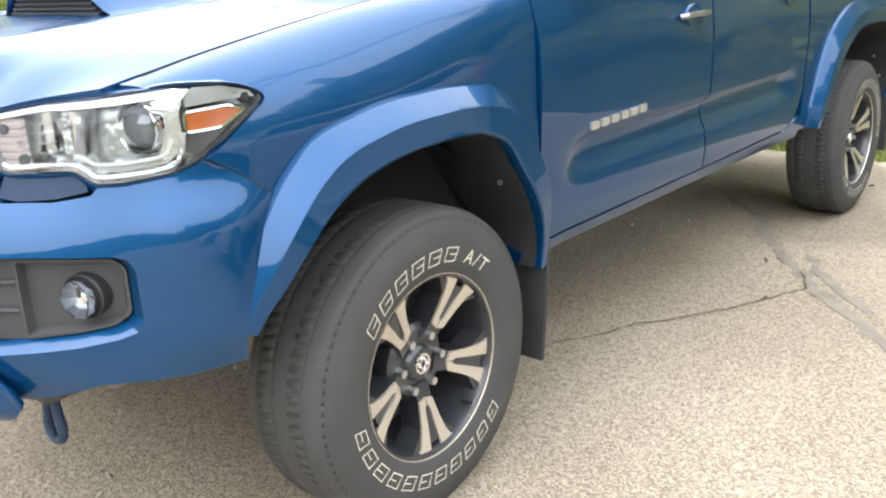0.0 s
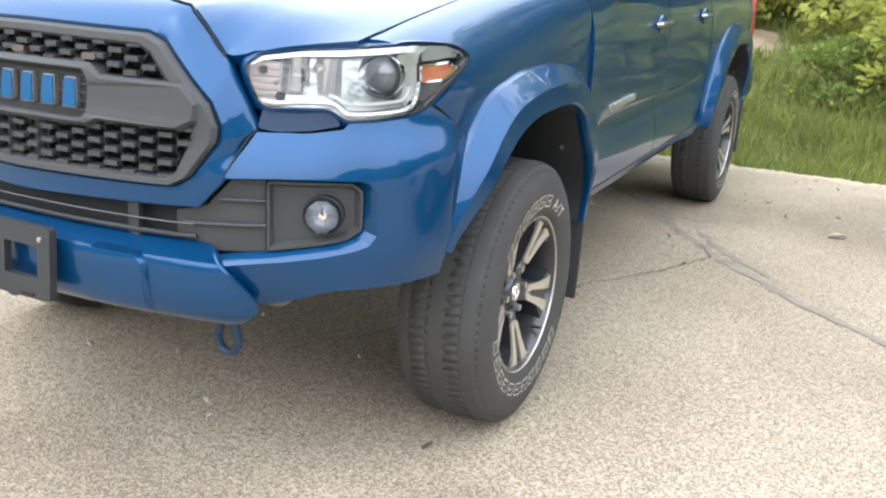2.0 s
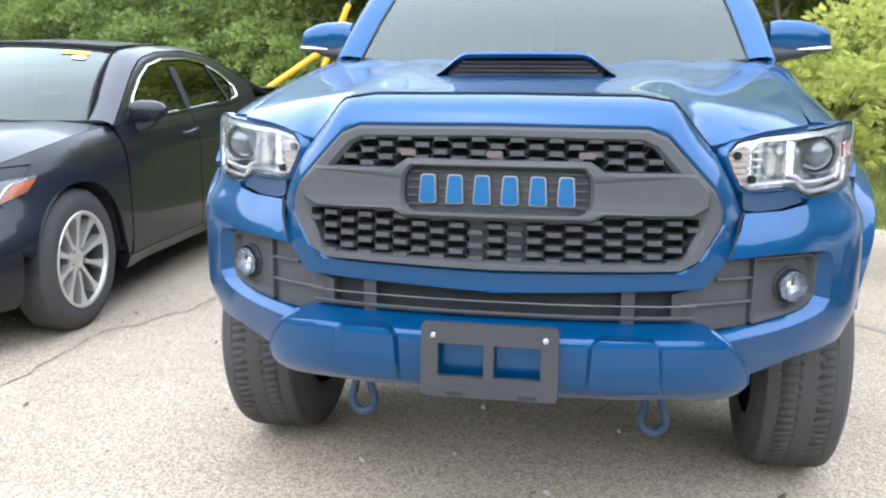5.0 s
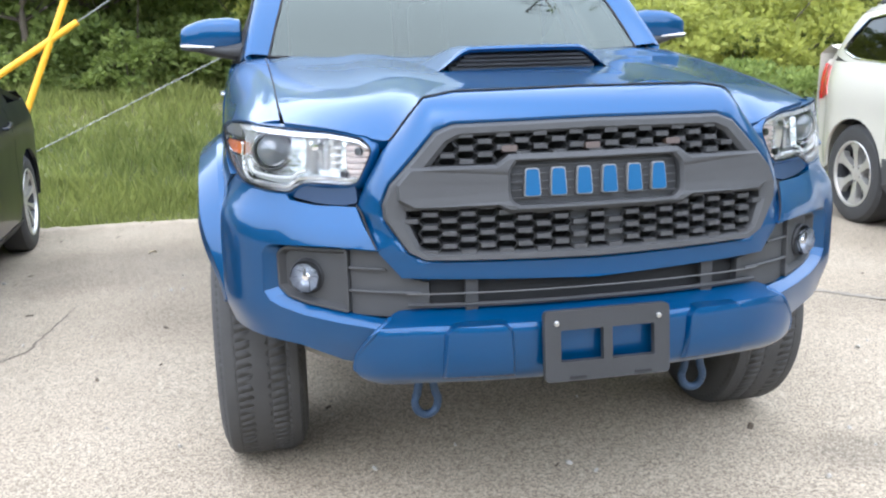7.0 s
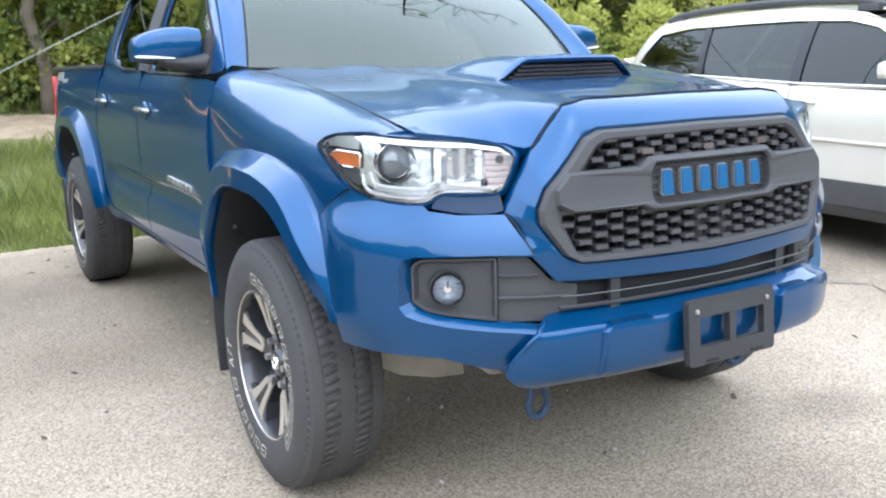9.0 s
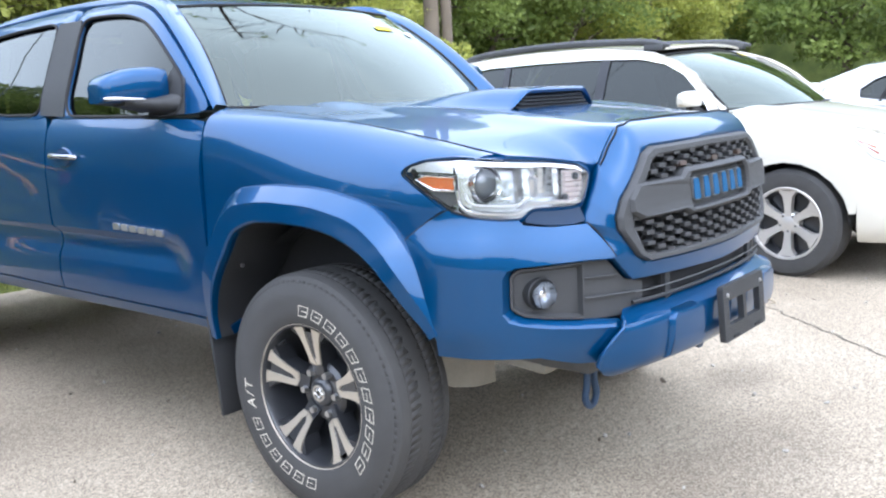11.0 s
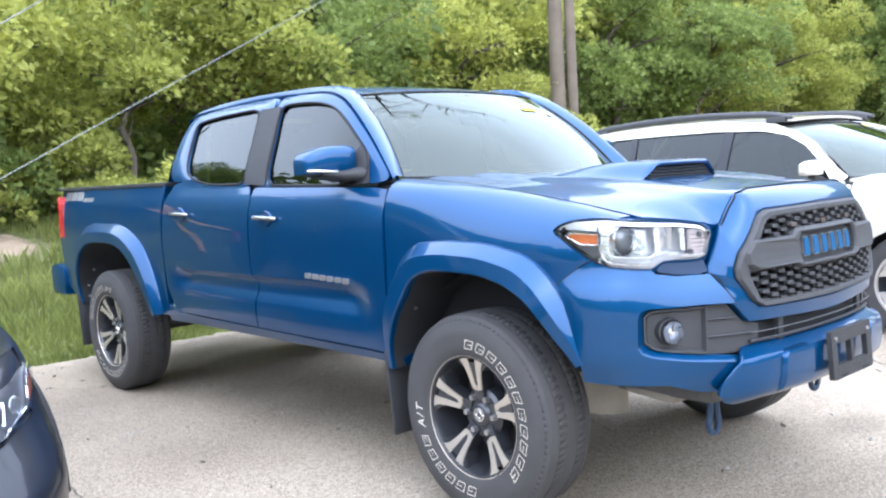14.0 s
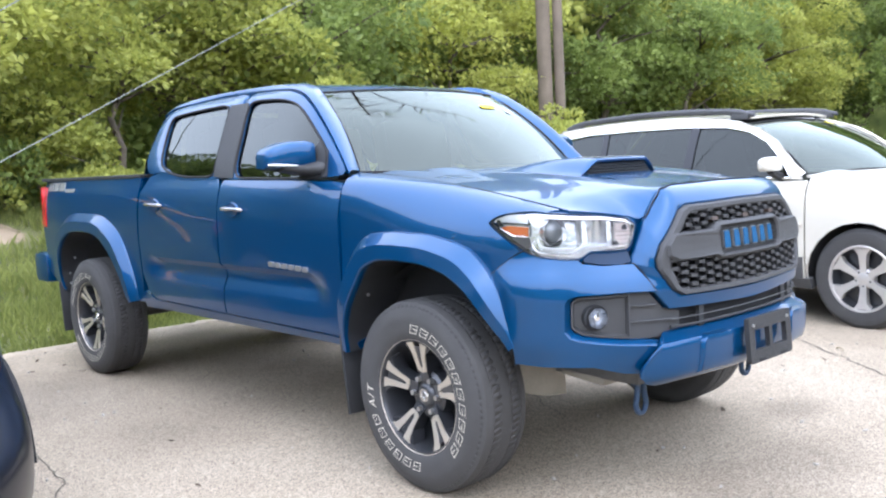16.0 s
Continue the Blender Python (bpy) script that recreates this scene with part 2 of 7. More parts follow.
def lathe(profile, segs=48, closed=False):
    """Turns (x, r) pairs about the x axis."""
    loops = [[Vector((x, r * math.cos(a), r * math.sin(a))) for a in (2 * math.pi * k / segs for k in range(segs))] for x, r in profile]
    return rings(loops, closed=closed)


def shift(bm, m):
    bmesh.ops.transform(bm, matrix=m, verts=bm.verts)
    if m.determinant() < 0:
        bmesh.ops.reverse_faces(bm, faces=bm.faces)
    return bm


def merge(*bms):
    out = bms[0]
    for b in bms[1:]:
        me = bpy.data.meshes.new("join")
        b.to_mesh(me)
        b.free()
        out.from_mesh(me)
        bpy.data.meshes.remove(me)
    return out


def plate(loop, y0, y1, to=None):
    """A flat polygon given thickness; (a, b) pairs, from depth y0 to y1."""
    to = to or (lambda a, b, d: Vector((a, d, b)))
    bm = bmesh.new()
    lo, hi = [bm.verts.new(to(a, b, y0)) for a, b in loop], [bm.verts.new(to(a, b, y1)) for a, b in loop]
    bm.faces.new(lo)
    bm.faces.new(hi[::-1])
    for i in range(len(loop)):
        j = (i + 1) % len(loop)
        bm.faces.new((lo[j], lo[i], hi[i], hi[j]))
    bmesh.ops.recalc_face_normals(bm, faces=bm.faces)
    return bm


def inside(p, poly):
    x, y = p
    hit = False
    for (x1, y1), (x2, y2) in zip(poly, poly[1:] + poly[:1]):
        if (y1 > y) != (y2 > y) and x < (x2 - x1) * (y - y1) / (y2 - y1) + x1:
            hit = not hit
    return hit


def glide(pts, n=4):
    """A smooth line through points, n steps between each pair."""
    p = [Vector(q) for q in pts]
    out = []
    for i in range(len(p) - 1):
        a, b, c, d = p[max(0, i - 1)], p[i], p[i + 1], p[min(len(p) - 1, i + 2)]
        for k in range(n):
            t = k / n
            out.append(0.5 * (2 * b + (c - a) * t + (2 * a - 5 * b + 4 * c - d) * t * t + (3 * b - a - 3 * c + d) * t**3))
    return out + [p[-1]]

# ---- wheels ----
def polar(x, r, deg):
    a = radians(deg)
    return Vector((x, r * math.cos(a), r * math.sin(a)))


def sector(x0, x1, loop, dish=0.0):
    """A block between two depths over a loop of (radius, degrees), sunk towards the hub."""
    return plate(loop, x0, x1, lambda r, d, x: polar(x - dish * max(0.0, 0.2125 - r) / 0.12, r, d))


def tyre_parts(parent, R, width, rim_r, tread_pitch=64, lettered=False, turn=0.0):
    h = width / 2
    side_x = hermite([(rim_r, h - 0.012), (rim_r + 0.03, h - 0.002), ((R + rim_r) / 2, h), (R - 0.045, h - 0.008), (R - 0.012, h - 0.026)])
    prof = [(-h + 0.015, rim_r - 0.004)]
    rs = [rim_r + (R - 0.012 - rim_r) * i / 12 for i in range(13)]
    prof += [(-side_x(r), r) for r in rs]
    prof += [(-h + 0.045, R - 0.006), (0, R - 0.0035), (h - 0.045, R - 0.005)]
    prof += [(side_x(r), r) for r in rs[::-1]] + [(h - 0.015, rim_r - 0.004)]
    bm = lathe(prof, 72)
    blocks = bmesh.new()
    crown = hermite([(0.0, R - 0.0045), (h - 0.06, R - 0.0048), (h - 0.035, R - 0.010), (h - 0.018, R - 0.022), (h - 0.010, R - 0.045)])
    pitch = 2 * math.pi / tread_pitch
    for x0, x1, skew, off in ((-0.44, -0.277, 0.10, 0.0), (-0.265, -0.097, -0.35, 0.5), (-0.085, 0.085, 0.35, 0.0), (0.097, 0.265, -0.35, 0.5), (0.277, 0.44, 0.10, 0.0)):
        xs_ = [width * (x0 + (x1 - x0) * j / 2) for j in range(3)]
        for k in range(tread_pitch):
            rows_t = []
            for e in (0.05, 0.95):
                row = []
                for j, x in enumerate(xs_):
                    an = pitch * (k + off + e + skew * (j / 2 - 0.5))
                    rt = crown(abs(x)) + 0.0004
                    row.append([blocks.verts.new((x, rr_ * math.cos(an), rr_ * math.sin(an))) for rr_ in (rt, rt - 0.0035)])
                rows_t.append(row)
            p, q = rows_t
            for j in range(2):
                blocks.faces.new((p[j][0], p[j + 1][0], q[j + 1][0], q[j][0]))
                blocks.faces.new((p[j][1], p[j + 1][1], p[j + 1][0], p[j][0]))
                blocks.faces.new((q[j][0], q[j + 1][0], q[j + 1][1], q[j][1]))
            blocks.faces.new((p[0][1], p[0][0], q[0][0], q[0][1]))
            blocks.faces.new((p[2][0], p[2][1], q[2][1], q[2][0]))
    tyre = part("tyre", bm, RUBBER, parent, "black rubber all-terrain tyre" if lettered else "black rubber tyre")
    part("tread", blocks, TREAD, parent, angle=30)
    if lettered:
        x_at = lambda r: side_x(r) + 0.0012
        rc = rim_r + 0.044

        def outline(a0, a1, r0, r1, w=0.0026, lean=1.2):
            marks = bmesh.new()
            da = math.degrees(w / rc)
            o = [(r0, a0 - lean), (r0, a1 - lean), (r1, a1 + lean), (r1, a0 + lean)]
            i = [(r0 + w, a0 + da - lean), (r0 + w, a1 - da - lean), (r1 - w, a1 - da + lean), (r1 - w, a0 + da + lean)]
            vo, vi = [marks.verts.new(polar(x_at(r), r, a + turn)) for r, a in o], [marks.verts.new(polar(x_at(r), r, a + turn)) for r, a in i]
            for k in range(4):
                marks.faces.new((vo[k], vo[(k + 1) % 4], vi[(k + 1) % 4], vi[k]))
            rm = (r0 + r1) / 2
            q = [(rm - w / 2, a0 + da), (rm - w / 2, a0 + (a1 - a0) * 0.62), (rm + w / 2, a0 + (a1 - a0) * 0.62), (rm + w / 2, a0 + da)]
            marks.faces.new([marks.verts.new(polar(x_at(r), r, a + turn)) for r, a in q])
            part("sidewall_mark", marks, LETTER, parent, "raised white outlined mark", smooth=False)
        for k in range(11):
            a = 64 - k * 12.2
            outline(a - 8.6, a, rc - 0.017, rc + 0.017, lean=-0.9)
        for k in range(6):
            a = 248 - k * 12.3
            outline(a - 8.6, a, rc - 0.017, rc + 0.017, lean=-0.9)
        # the grade that can be read
        for ch, a in (("A", 168), ("/", 161.8), ("T", 155.5)):
            cu = bpy.data.curves.new("letter", "FONT")
            cu.body, cu.size, cu.align_x, cu.shear = ch, 0.05, "CENTER", 0.25
            tmp = bpy.data.objects.new("letter", cu)
            me = tmp.to_mesh()
            marks, vs = bmesh.new(), []
            for v in me.vertices:
                r = rc - 0.018 + v.co.y
                vs.append(marks.verts.new(polar(x_at(r), r, a + turn - math.degrees(v.co.x / rc))))
            for p in me.polygons:
                try:
                    marks.faces.new([vs[i] for i in p.vertices])
                except ValueError:
                    pass
            tmp.to_mesh_clear()
            bpy.data.objects.remove(tmp)
            part("sidewall_letter", marks, LETTER, parent, "raised white tyre letter", smooth=False)
    return tyre


def truck_wheel(parent, lettered, turn, text_turn):
    """Dark six-lug alloy with five pairs of machined blades; its outer face looks along +x."""
    w = new("wheel")
    w.parent = parent
    tagged(w, "dark alloy wheel with five pairs of machined spokes")
    R, rr = 0.379, 0.226
    tyre_parts(w, R, 0.258, rr, 92, lettered, text_turn)
    rim = lathe([(-0.10, rr - 0.006), (0.085, rr - 0.012), (0.112, rr - 0.001), (0.112, rr - 0.010), (0.098, rr - 0.016), (0.07, rr - 0.02), (-0.06, rr - 0.028), (-0.06, 0.03)], 64)
    part("barrel", rim, RIM_DARK, w, "charcoal painted rim barrel")
    part("lip", lathe([(0.110, rr + 0.0015), (0.1155, rr - 0.0005), (0.1155, rr - 0.0035), (0.110, rr - 0.005)], 72), MACHINED, w, "thin machined rim lip")
    body = bmesh.new()
    for k in range(5):
        c = turn + 72 * k
        b = sector(0.035, 0.098, [(0.06, c - 26), (0.10, c - 13), (0.165, c - 11.5), (0.213, c - 22), (0.213, c + 22), (0.165, c + 11.5), (0.10, c + 14), (0.06, c + 26)], 0.027)
        body = merge(body, b)
    part("spoke_body", body, RIM_DARK, w, angle=20)
    for k in range(5):
        for s in (-1, 1):
            c = turn + 72 * k
            lp = [(0.089, c + s * 0.6), (0.098, c + s * 13.5), (0.15, c + s * 12.6), (0.185, c + s * 13.4), (0.206, c + s * 15), (0.218, c + s * 18), (0.218, c + s * 5.0), (0.16, c + s * 4.4), (0.116, c + s * 4.2), (0.106, c + s * 0.9)]
            part("spoke_face", sector(0.097, 0.1035, lp, 0.027), MACHINED, w, angle=20)
    part("hub", lathe([(0.03, 0.098), (0.074, 0.094), (0.084, 0.082), (0.084, 0.046), (0.096, 0.040), (0.1, 0.034), (0.1, 0.0005)], 40), RIM_DARK, w)
    cap = lathe([(0.1, 0.026), (0.103, 0.025), (0.103, 0.020), (0.1, 0.019)], 32)
    for a in (90, 0):
        lp = [(0.1015 + 0.0008, 0.017 * math.cos(radians(t)) * (0.5 if a else 1), 0.017 * math.sin(radians(t)) * (1 if a else 0.5)) for t in range(0, 360, 20)]
        cap = merge(cap, tube(lp, 0.0022, 6, True))
    part("cap_emblem", cap, CHROME, w, "chrome oval wheel cap emblem")
    for k in range(6):
        nut = bmesh.new()
        a = turn + 30 + 60 * k
        add_rod(nut, polar(0.08, 0.068, a), polar(0.106, 0.068, a), 0.0125, 0.0105, 6)
        part("lug_nut", nut, SATIN, w)
    valve = add_rod(bmesh.new(), polar(0.085, 0.195, turn + 40), polar(0.118, 0.186, turn + 40), 0.005, 0.004, 8)
    part("valve", valve, BLACK, w)
    for o in w.children:
        if o.name.startswith(("hub", "cap_emblem", "lug_nut")):
            o.location.x = -0.027
    return w


# ---- the blue pickup: x to its left, y to its rear, z up, from under the front axle ----
truck = thing("pickup_truck", "glossy blue double-cab pickup truck parked on asphalt", "pickup truck")

PLAN = [(0.0, -0.905), (0.2, -0.897), (0.4, -0.868), (0.52, -0.822), (0.62, -0.758), (0.72, -0.68), (0.80, -0.585), (0.848, -0.48), (0.868, -0.38), (0.878, -0.25), (0.882, 0.0)]
_pl = [Vector(p) for p in PLAN]
_fine = []
for i in range(len(_pl) - 1):
    p0, p1, p2, p3 = _pl[max(i - 1, 0)] if i else Vector((-0.2, -0.897)), _pl[i], _pl[i + 1], _pl[min(i + 2, len(_pl) - 1)]
    for k in range(12):
        t = k / 12
        _fine.append(0.5 * (2 * p1 + (p2 - p0) * t + (2 * p0 - 5 * p1 + 4 * p2 - p3) * t * t + (3 * p1 - p0 - 3 * p2 + p3) * t**3))
_fine.append(_pl[-1])
_arc = [0.0]
for a, b in zip(_fine, _fine[1:]):
    _arc.append(_arc[-1] + (b - a).length)


def plan(u):
    s, u = (-1 if u < 0 else 1), min(abs(u), _arc[-1] - 1e-6)
    i = int(np.searchsorted(_arc, u, side="right")) - 1
    p = _fine[i].lerp(_fine[i + 1], (u - _arc[i]) / (_arc[i + 1] - _arc[i]))
    a, b = _fine[max(0, i - 3)], _fine[min(len(_fine) - 1, i + 4)]
    t = (b - a).normalized()
    if i < 3:
        t = Vector((1, t.y * u / 0.05 if u < 0.05 else t.y)).normalized()
    return Vector((p.x * s, p.y)), Vector((t.y * s, -t.x))


def ux(x):
    s, x = (-1 if x < 0 else 1), abs(x)
    i = max(j for j in range(len(_fine) - 1) if _fine[j].x <= x)
    return s * (_arc[i] + (x - _fine[i].x) / max(1e-9, _fine[i + 1].x - _fine[i].x) * (_arc[i + 1] - _arc[i]))


def uy(y):
    i = max(j for j in range(len(_fine) - 1) if _fine[j].y <= y)
    return _arc[i] + (y - _fine[i].y) / max(1e-9, _fine[i + 1].y - _fine[i].y) * (_arc[i + 1] - _arc[i])


rec_face = hermite([(0.44, 0.05), (0.50, 0.02), (0.58, 0.0), (0.70, 0.0), (0.72, 0.012), (0.78, 0.012), (0.86, 0.018), (0.95, 0.026), (1.06, 0.050), (1.10, 0.066), (1.13, 0.092), (1.15, 0.135), (1.16, 0.17)])
rec_wing = hermite([(0.44, 0.09), (0.50, 0.04), (0.56, 0.012), (0.62, 0.002), (0.66, 0.0), (0.77, 0.0), (0.81, 0.006), (0.85, 0.022), (0.89, 0.046), (0.93, 0.062), (1.0, 0.078), (1.05, 0.092), (1.09, 0.115)])
wing_k = hermite([(0.0, 1.0), (ux(0.62), 0.95), (ux(0.74), 0.62), (uy(-0.50), 0.26), (uy(-0.37), 0.16), (uy(-0.2), 0.10)])


def out_by(u, z, rec):
    p, n = plan(u)
    # the outward side of the plan curve is ahead and to the side
    o = Vector((abs(n.x) * (1 if u >= 0 else -1), -abs(n.y)))
    q = p - o * rec
    return Vector((q.x, q.y, z))


face = lambda extra=0.0: (lambda u, z: out_by(u, z, rec_face(z) + extra))
# the bumper's corner swells below the lamps
swell = lambda u, z: 0.024 * sstep(0.54, 0.64, z) * sstep(0.92, 0.84, z) * sstep(ux(0.74), uy(-0.55), u) * sstep(uy(-0.38), uy(-0.48), u)
wing = lambda extra=0.0: (lambda u, z: out_by(u, z, rec_wing(z) * wing_k(abs(u)) + extra - swell(abs(u), z)))
XZ = lambda pts: [(ux(x), z) for x, z in pts]
mirror_x = lambda half: half + [(-x, z) for x, z in half[::-1] if abs(x) > 1e-9]

# black blocks added inside, so that gaps look dark and nothing shows through
for core_name, core_at, core_size in (("nose_core", (0, -0.33, 0.80), (1.16, 0.62, 0.52)), ("engine_bay_core", (0, 0.35, 0.82), (1.3, 0.9, 0.62)), ("cab_core", (0, 1.45, 0.78), (1.5, 1.9, 0.52)), ("rear_core", (0, 3.3, 0.72), (1.02, 1.7, 0.40))):
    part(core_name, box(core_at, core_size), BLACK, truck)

# nose surround with the opening for the grille


def key_loop(loop, steps=8):
    """A closed loop with the same number of steps between each pair of its corners."""
    out = []
    for i, a in enumerate(loop):
        b = loop[(i + 1) % len(loop)]
        out += [(a[0] + (b[0] - a[0]) * k / steps, a[1] + (b[1] - a[1]) * k / steps) for k in range(steps)]
    return out


go = key_loop(mirror_x([(0.0, 1.082), (0.335, 1.078), (0.378, 1.062), (0.432, 1.003), (0.486, 0.945), (0.503, 0.90), (0.500, 0.868), (0.446, 0.792), (0.405, 0.770), (0.0, 0.762)]))
so = key_loop(mirror_x([(0.0, 1.150), (0.325, 1.147), (0.405, 1.135), (0.458, 1.085), (0.515, 1.02), (0.556, 0.945), (0.580, 0.890), (0.522, 0.798), (0.462, 0.728), (0.0, 0.712)]))
mix2 = lambda A, B, t: [(a[0] + (b[0] - a[0]) * t, a[1] + (b[1] - a[1]) * t) for a, b in zip(A, B)]
FACE = face()
lay = lambda loop, f: [f(ux(x), z) for x, z in loop]


def back_off(loop, t, extra=0.0):
    """The surround falls back towards the lamps."""
    return [out_by(ux(x), z, rec_face(z) + extra + t * 0.044 * sstep(0.37, 0.47, abs(x)) * sstep(0.80, 0.89, z)) for x, z in loop]



lp = [lay(go, face(0.035)), lay(go, face(0.004)), lay(mix2(go, so, 0.10), face(0.0))] + [back_off(mix2(go, so, t), t * t) for t in (0.3, 0.5, 0.7, 0.88)] + [back_off(mix2(go, so, 0.97), 0.95, 0.001), back_off(so, 1.0, 0.006), back_off(so, 1.0, 0.05)]
part("nose_surround", rings(lp, closed=False), BLUE, truck)

# grille: frame, bar, badge plate, honeycomb
gi = key_loop(mirror_x([(0.0, 1.055), (0.315, 1.050), (0.345, 1.036), (0.385, 0.99), (0.430, 0.940), (0.448, 0.90), (0.446, 0.868), (0.415, 0.802), (0.395, 0.790), (0.0, 0.786)]))
grille = [lay(mix2(go, gi, -0.02), face(0.03)), lay(mix2(go, gi, 0.06), face(-0.004)), lay(mix2(go, gi, 0.25), face(-0.014)), lay(mix2(go, gi, 0.75), face(-0.012)), lay(gi, face(-0.002)), lay(gi, face(0.045))]
frame_ob = part("grille_frame", rings(grille, closed=False), GREY_PLASTIC, truck, "matte dark grey grille frame")
bar_edge = mirror_x([(0.0, 1.008), (0.206, 1.008), (0.238, 0.986), (0.437, 0.985), (0.466, 0.946), (0.464, 0.910), (0.430, 0.889), (0.236, 0.891), (0.208, 0.876), (0.0, 0.876)])
bar_hole = mirror_x([(0.0, 0.992), (0.190, 0.992), (0.204, 0.976), (0.208, 0.962), (0.208, 0.940), (0.208, 0.925), (0.204, 0.908), (0.194, 0.897), (0.185, 0.892), (0.0, 0.892)])
bar_low, bar_top = key_loop(bar_edge, 4), key_loop(bar_edge, 4)
hole_rim = key_loop(bar_hole, 4)
bar_top = [(x * (1 - 0.009 / max(abs(x), 0.2) * (abs(x) > 0.24)), 0.942 + (z - 0.942) * 0.86) for x, z in bar_low]
hole_top = [(x * 1.03, 0.942 + (z - 0.942) * 1.09) for x, z in hole_rim]
part("grille_bar", rings([lay(bar_low, face(0.03)), lay(bar_low, face(-0.013)), lay(bar_top, face(-0.024)), lay(hole_top, face(-0.024)), lay(hole_rim, face(-0.016)), lay(hole_rim, face(0.012))], closed=False), GREY_PLASTIC, frame_ob, "matte grey bar round the badge", angle=25)
part("badge_plate", sheet(XZ([(-0.215, 0.885), (0.215, 0.885), (0.215, 1.0), (-0.215, 1.0)]), face(0.004), 0.05, 0.05, 0.02), DARK_PLASTIC, frame_ob)
slats = bmesh.new()
for k in range(5):
    p = FACE(0, 0.907 + 0.018 * k)
    add_box(slats, (0, p.y - 0.001 + 0.006, p.z), (0.40, 0.006, 0.003))
part("badge_plate_rib", slats, GREY_PLASTIC, frame_ob, smooth=False)
# the maker's name stands as six plain blue blocks with pale rims
for k in range(6):
    x = 0.155 - 0.062 * k
    w = 0.036
    lo = rounded([(x - w / 2, 0.913), (x + w / 2, 0.913), (x + w / 2 - 0.004, 0.973), (x - w / 2 + 0.004, 0.973)], 0.006, 2)
    rim = rounded([(x - w / 2 - 0.0025, 0.9105), (x + w / 2 + 0.0025, 0.9105), (x + w / 2 - 0.0015, 0.9755), (x - w / 2 + 0.0015, 0.9755)], 0.007, 2)
    part("badge_edge", sheet(XZ(rim), face(-0.009), 0.03, 0.03, 0.012), DULL, frame_ob, "pale metal badge edge")
    part("badge_block", sheet(XZ(lo), face(-0.012), 0.03, 0.03, 0.006), LETTER_BLUE, frame_ob, "light blue raised badge block")

up_poly = [(-0.385, 0.982), (-0.24, 0.984), (-0.218, 1.0), (0.218, 1.0), (0.24, 0.984), (0.385, 0.982), (0.328, 1.056), (-0.328, 1.056)]
lo_poly = [(-0.41, 0.784), (0.41, 0.784), (0.452, 0.87), (0.445, 0.90), (0.24, 0.90), (0.218, 0.888), (-0.218, 0.888), (-0.24, 0.90), (-0.445, 0.90), (-0.452, 0.87)]
combs = (bmesh.new(), bmesh.new())
PX, PZ, HB = 0.087, 0.0146, 0.016
for row in range(-1, 21):
    for col in range(-6, 7):
        x, z = (col + 0.5 * (row % 2)) * PX, 0.775 + row * PZ
        q = lambda a, b, d: face(d)(ux(a), b)
        for poly, comb in zip((up_poly, lo_poly), combs):
            if inside((x, z), poly):
                a, b = q(x - HB, z, 0.008), q(x + HB, z, 0.008)
                add_box(comb, (a + b) / 2, ((b - a).length, 0.030, 0.0105), (b - a).to_track_quat("X", "Z").to_matrix().to_4x4())
            for s in (-1, 1):
                for v in (-1, 1):
                    if inside((x + s * PX / 4, z + v * PZ / 2), poly):
                        a, b = q(x + s * HB, z, 0.018), q(x + s * (PX / 2 - HB), z + v * PZ, 0.018)
                        add_box(comb, (a + b) / 2, ((b - a).length, 0.024, 0.0036), (b - a).to_track_quat("X", "Z").to_matrix().to_4x4())
part("upper_honeycomb", combs[0], GREY_PLASTIC, frame_ob, "dark honeycomb mesh", smooth=False)
part("lower_honeycomb", combs[1], GREY_PLASTIC, frame_ob, "dark honeycomb mesh", smooth=False)
for x0, x1 in ((-0.060, -0.016), (0.026, 0.072)):
    part("blanked_cells", sheet(XZ([(x0, 0.786), (x1, 0.786), (x1, 0.886), (x0, 0.886)]), face(0.014), 0.03, 0.05, 0.01), DARK_PLASTIC, frame_ob, "closed cells of the mesh")
for x in (-0.205, -0.006, 0.198):
    part("marker_lamp", sheet(XZ(rounded([(x - 0.018, 1.014), (x + 0.018, 1.014), (x + 0.018, 1.028), (x - 0.018, 1.028)], 0.004, 2)), face(-0.010), 0.03, 0.03, 0.02), SMOKED, frame_ob, "small smoked amber marker lamp")
# black sheet behind the mesh, painted for the shade of the depth
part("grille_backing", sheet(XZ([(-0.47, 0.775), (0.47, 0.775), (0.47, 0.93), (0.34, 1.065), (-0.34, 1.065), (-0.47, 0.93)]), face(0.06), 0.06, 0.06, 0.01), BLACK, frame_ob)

# bumper cover, one wing each side, with the lamp well cut out
wing_edge = [(ux(0.570), 0.889), (0.70, 0.889), (0.776, 0.900), (0.790, 0.913), (0.84, 0.914), (0.927, 0.925), (0.974, 0.940), (0.988, 0.950), (uy(-0.459), 0.923), (uy(-0.40), 0.880), (uy(-0.375), 0.862),
             (uy(-0.405), 0.80), (uy(-0.44), 0.72), (uy(-0.475), 0.610), (uy(-0.472), 0.560), (ux(0.81), 0.552), (ux(0.70), 0.545), (ux(0.61), 0.512),
             (ux(0.545), 0.505), (ux(0.49), 0.560), (ux(0.49), 0.598)]
well = [(ux(0.49), 0.602), (ux(0.54), 0.609), (ux(0.61), 0.615), (ux(0.68), 0.625), (ux(0.735), 0.638), (ux(0.758), 0.650), (ux(0.768), 0.672), (ux(0.766), 0.77), (ux(0.758), 0.788), (ux(0.742), 0.795), (ux(0.60), 0.799), (ux(0.508), 0.796)]
wing_edge += well
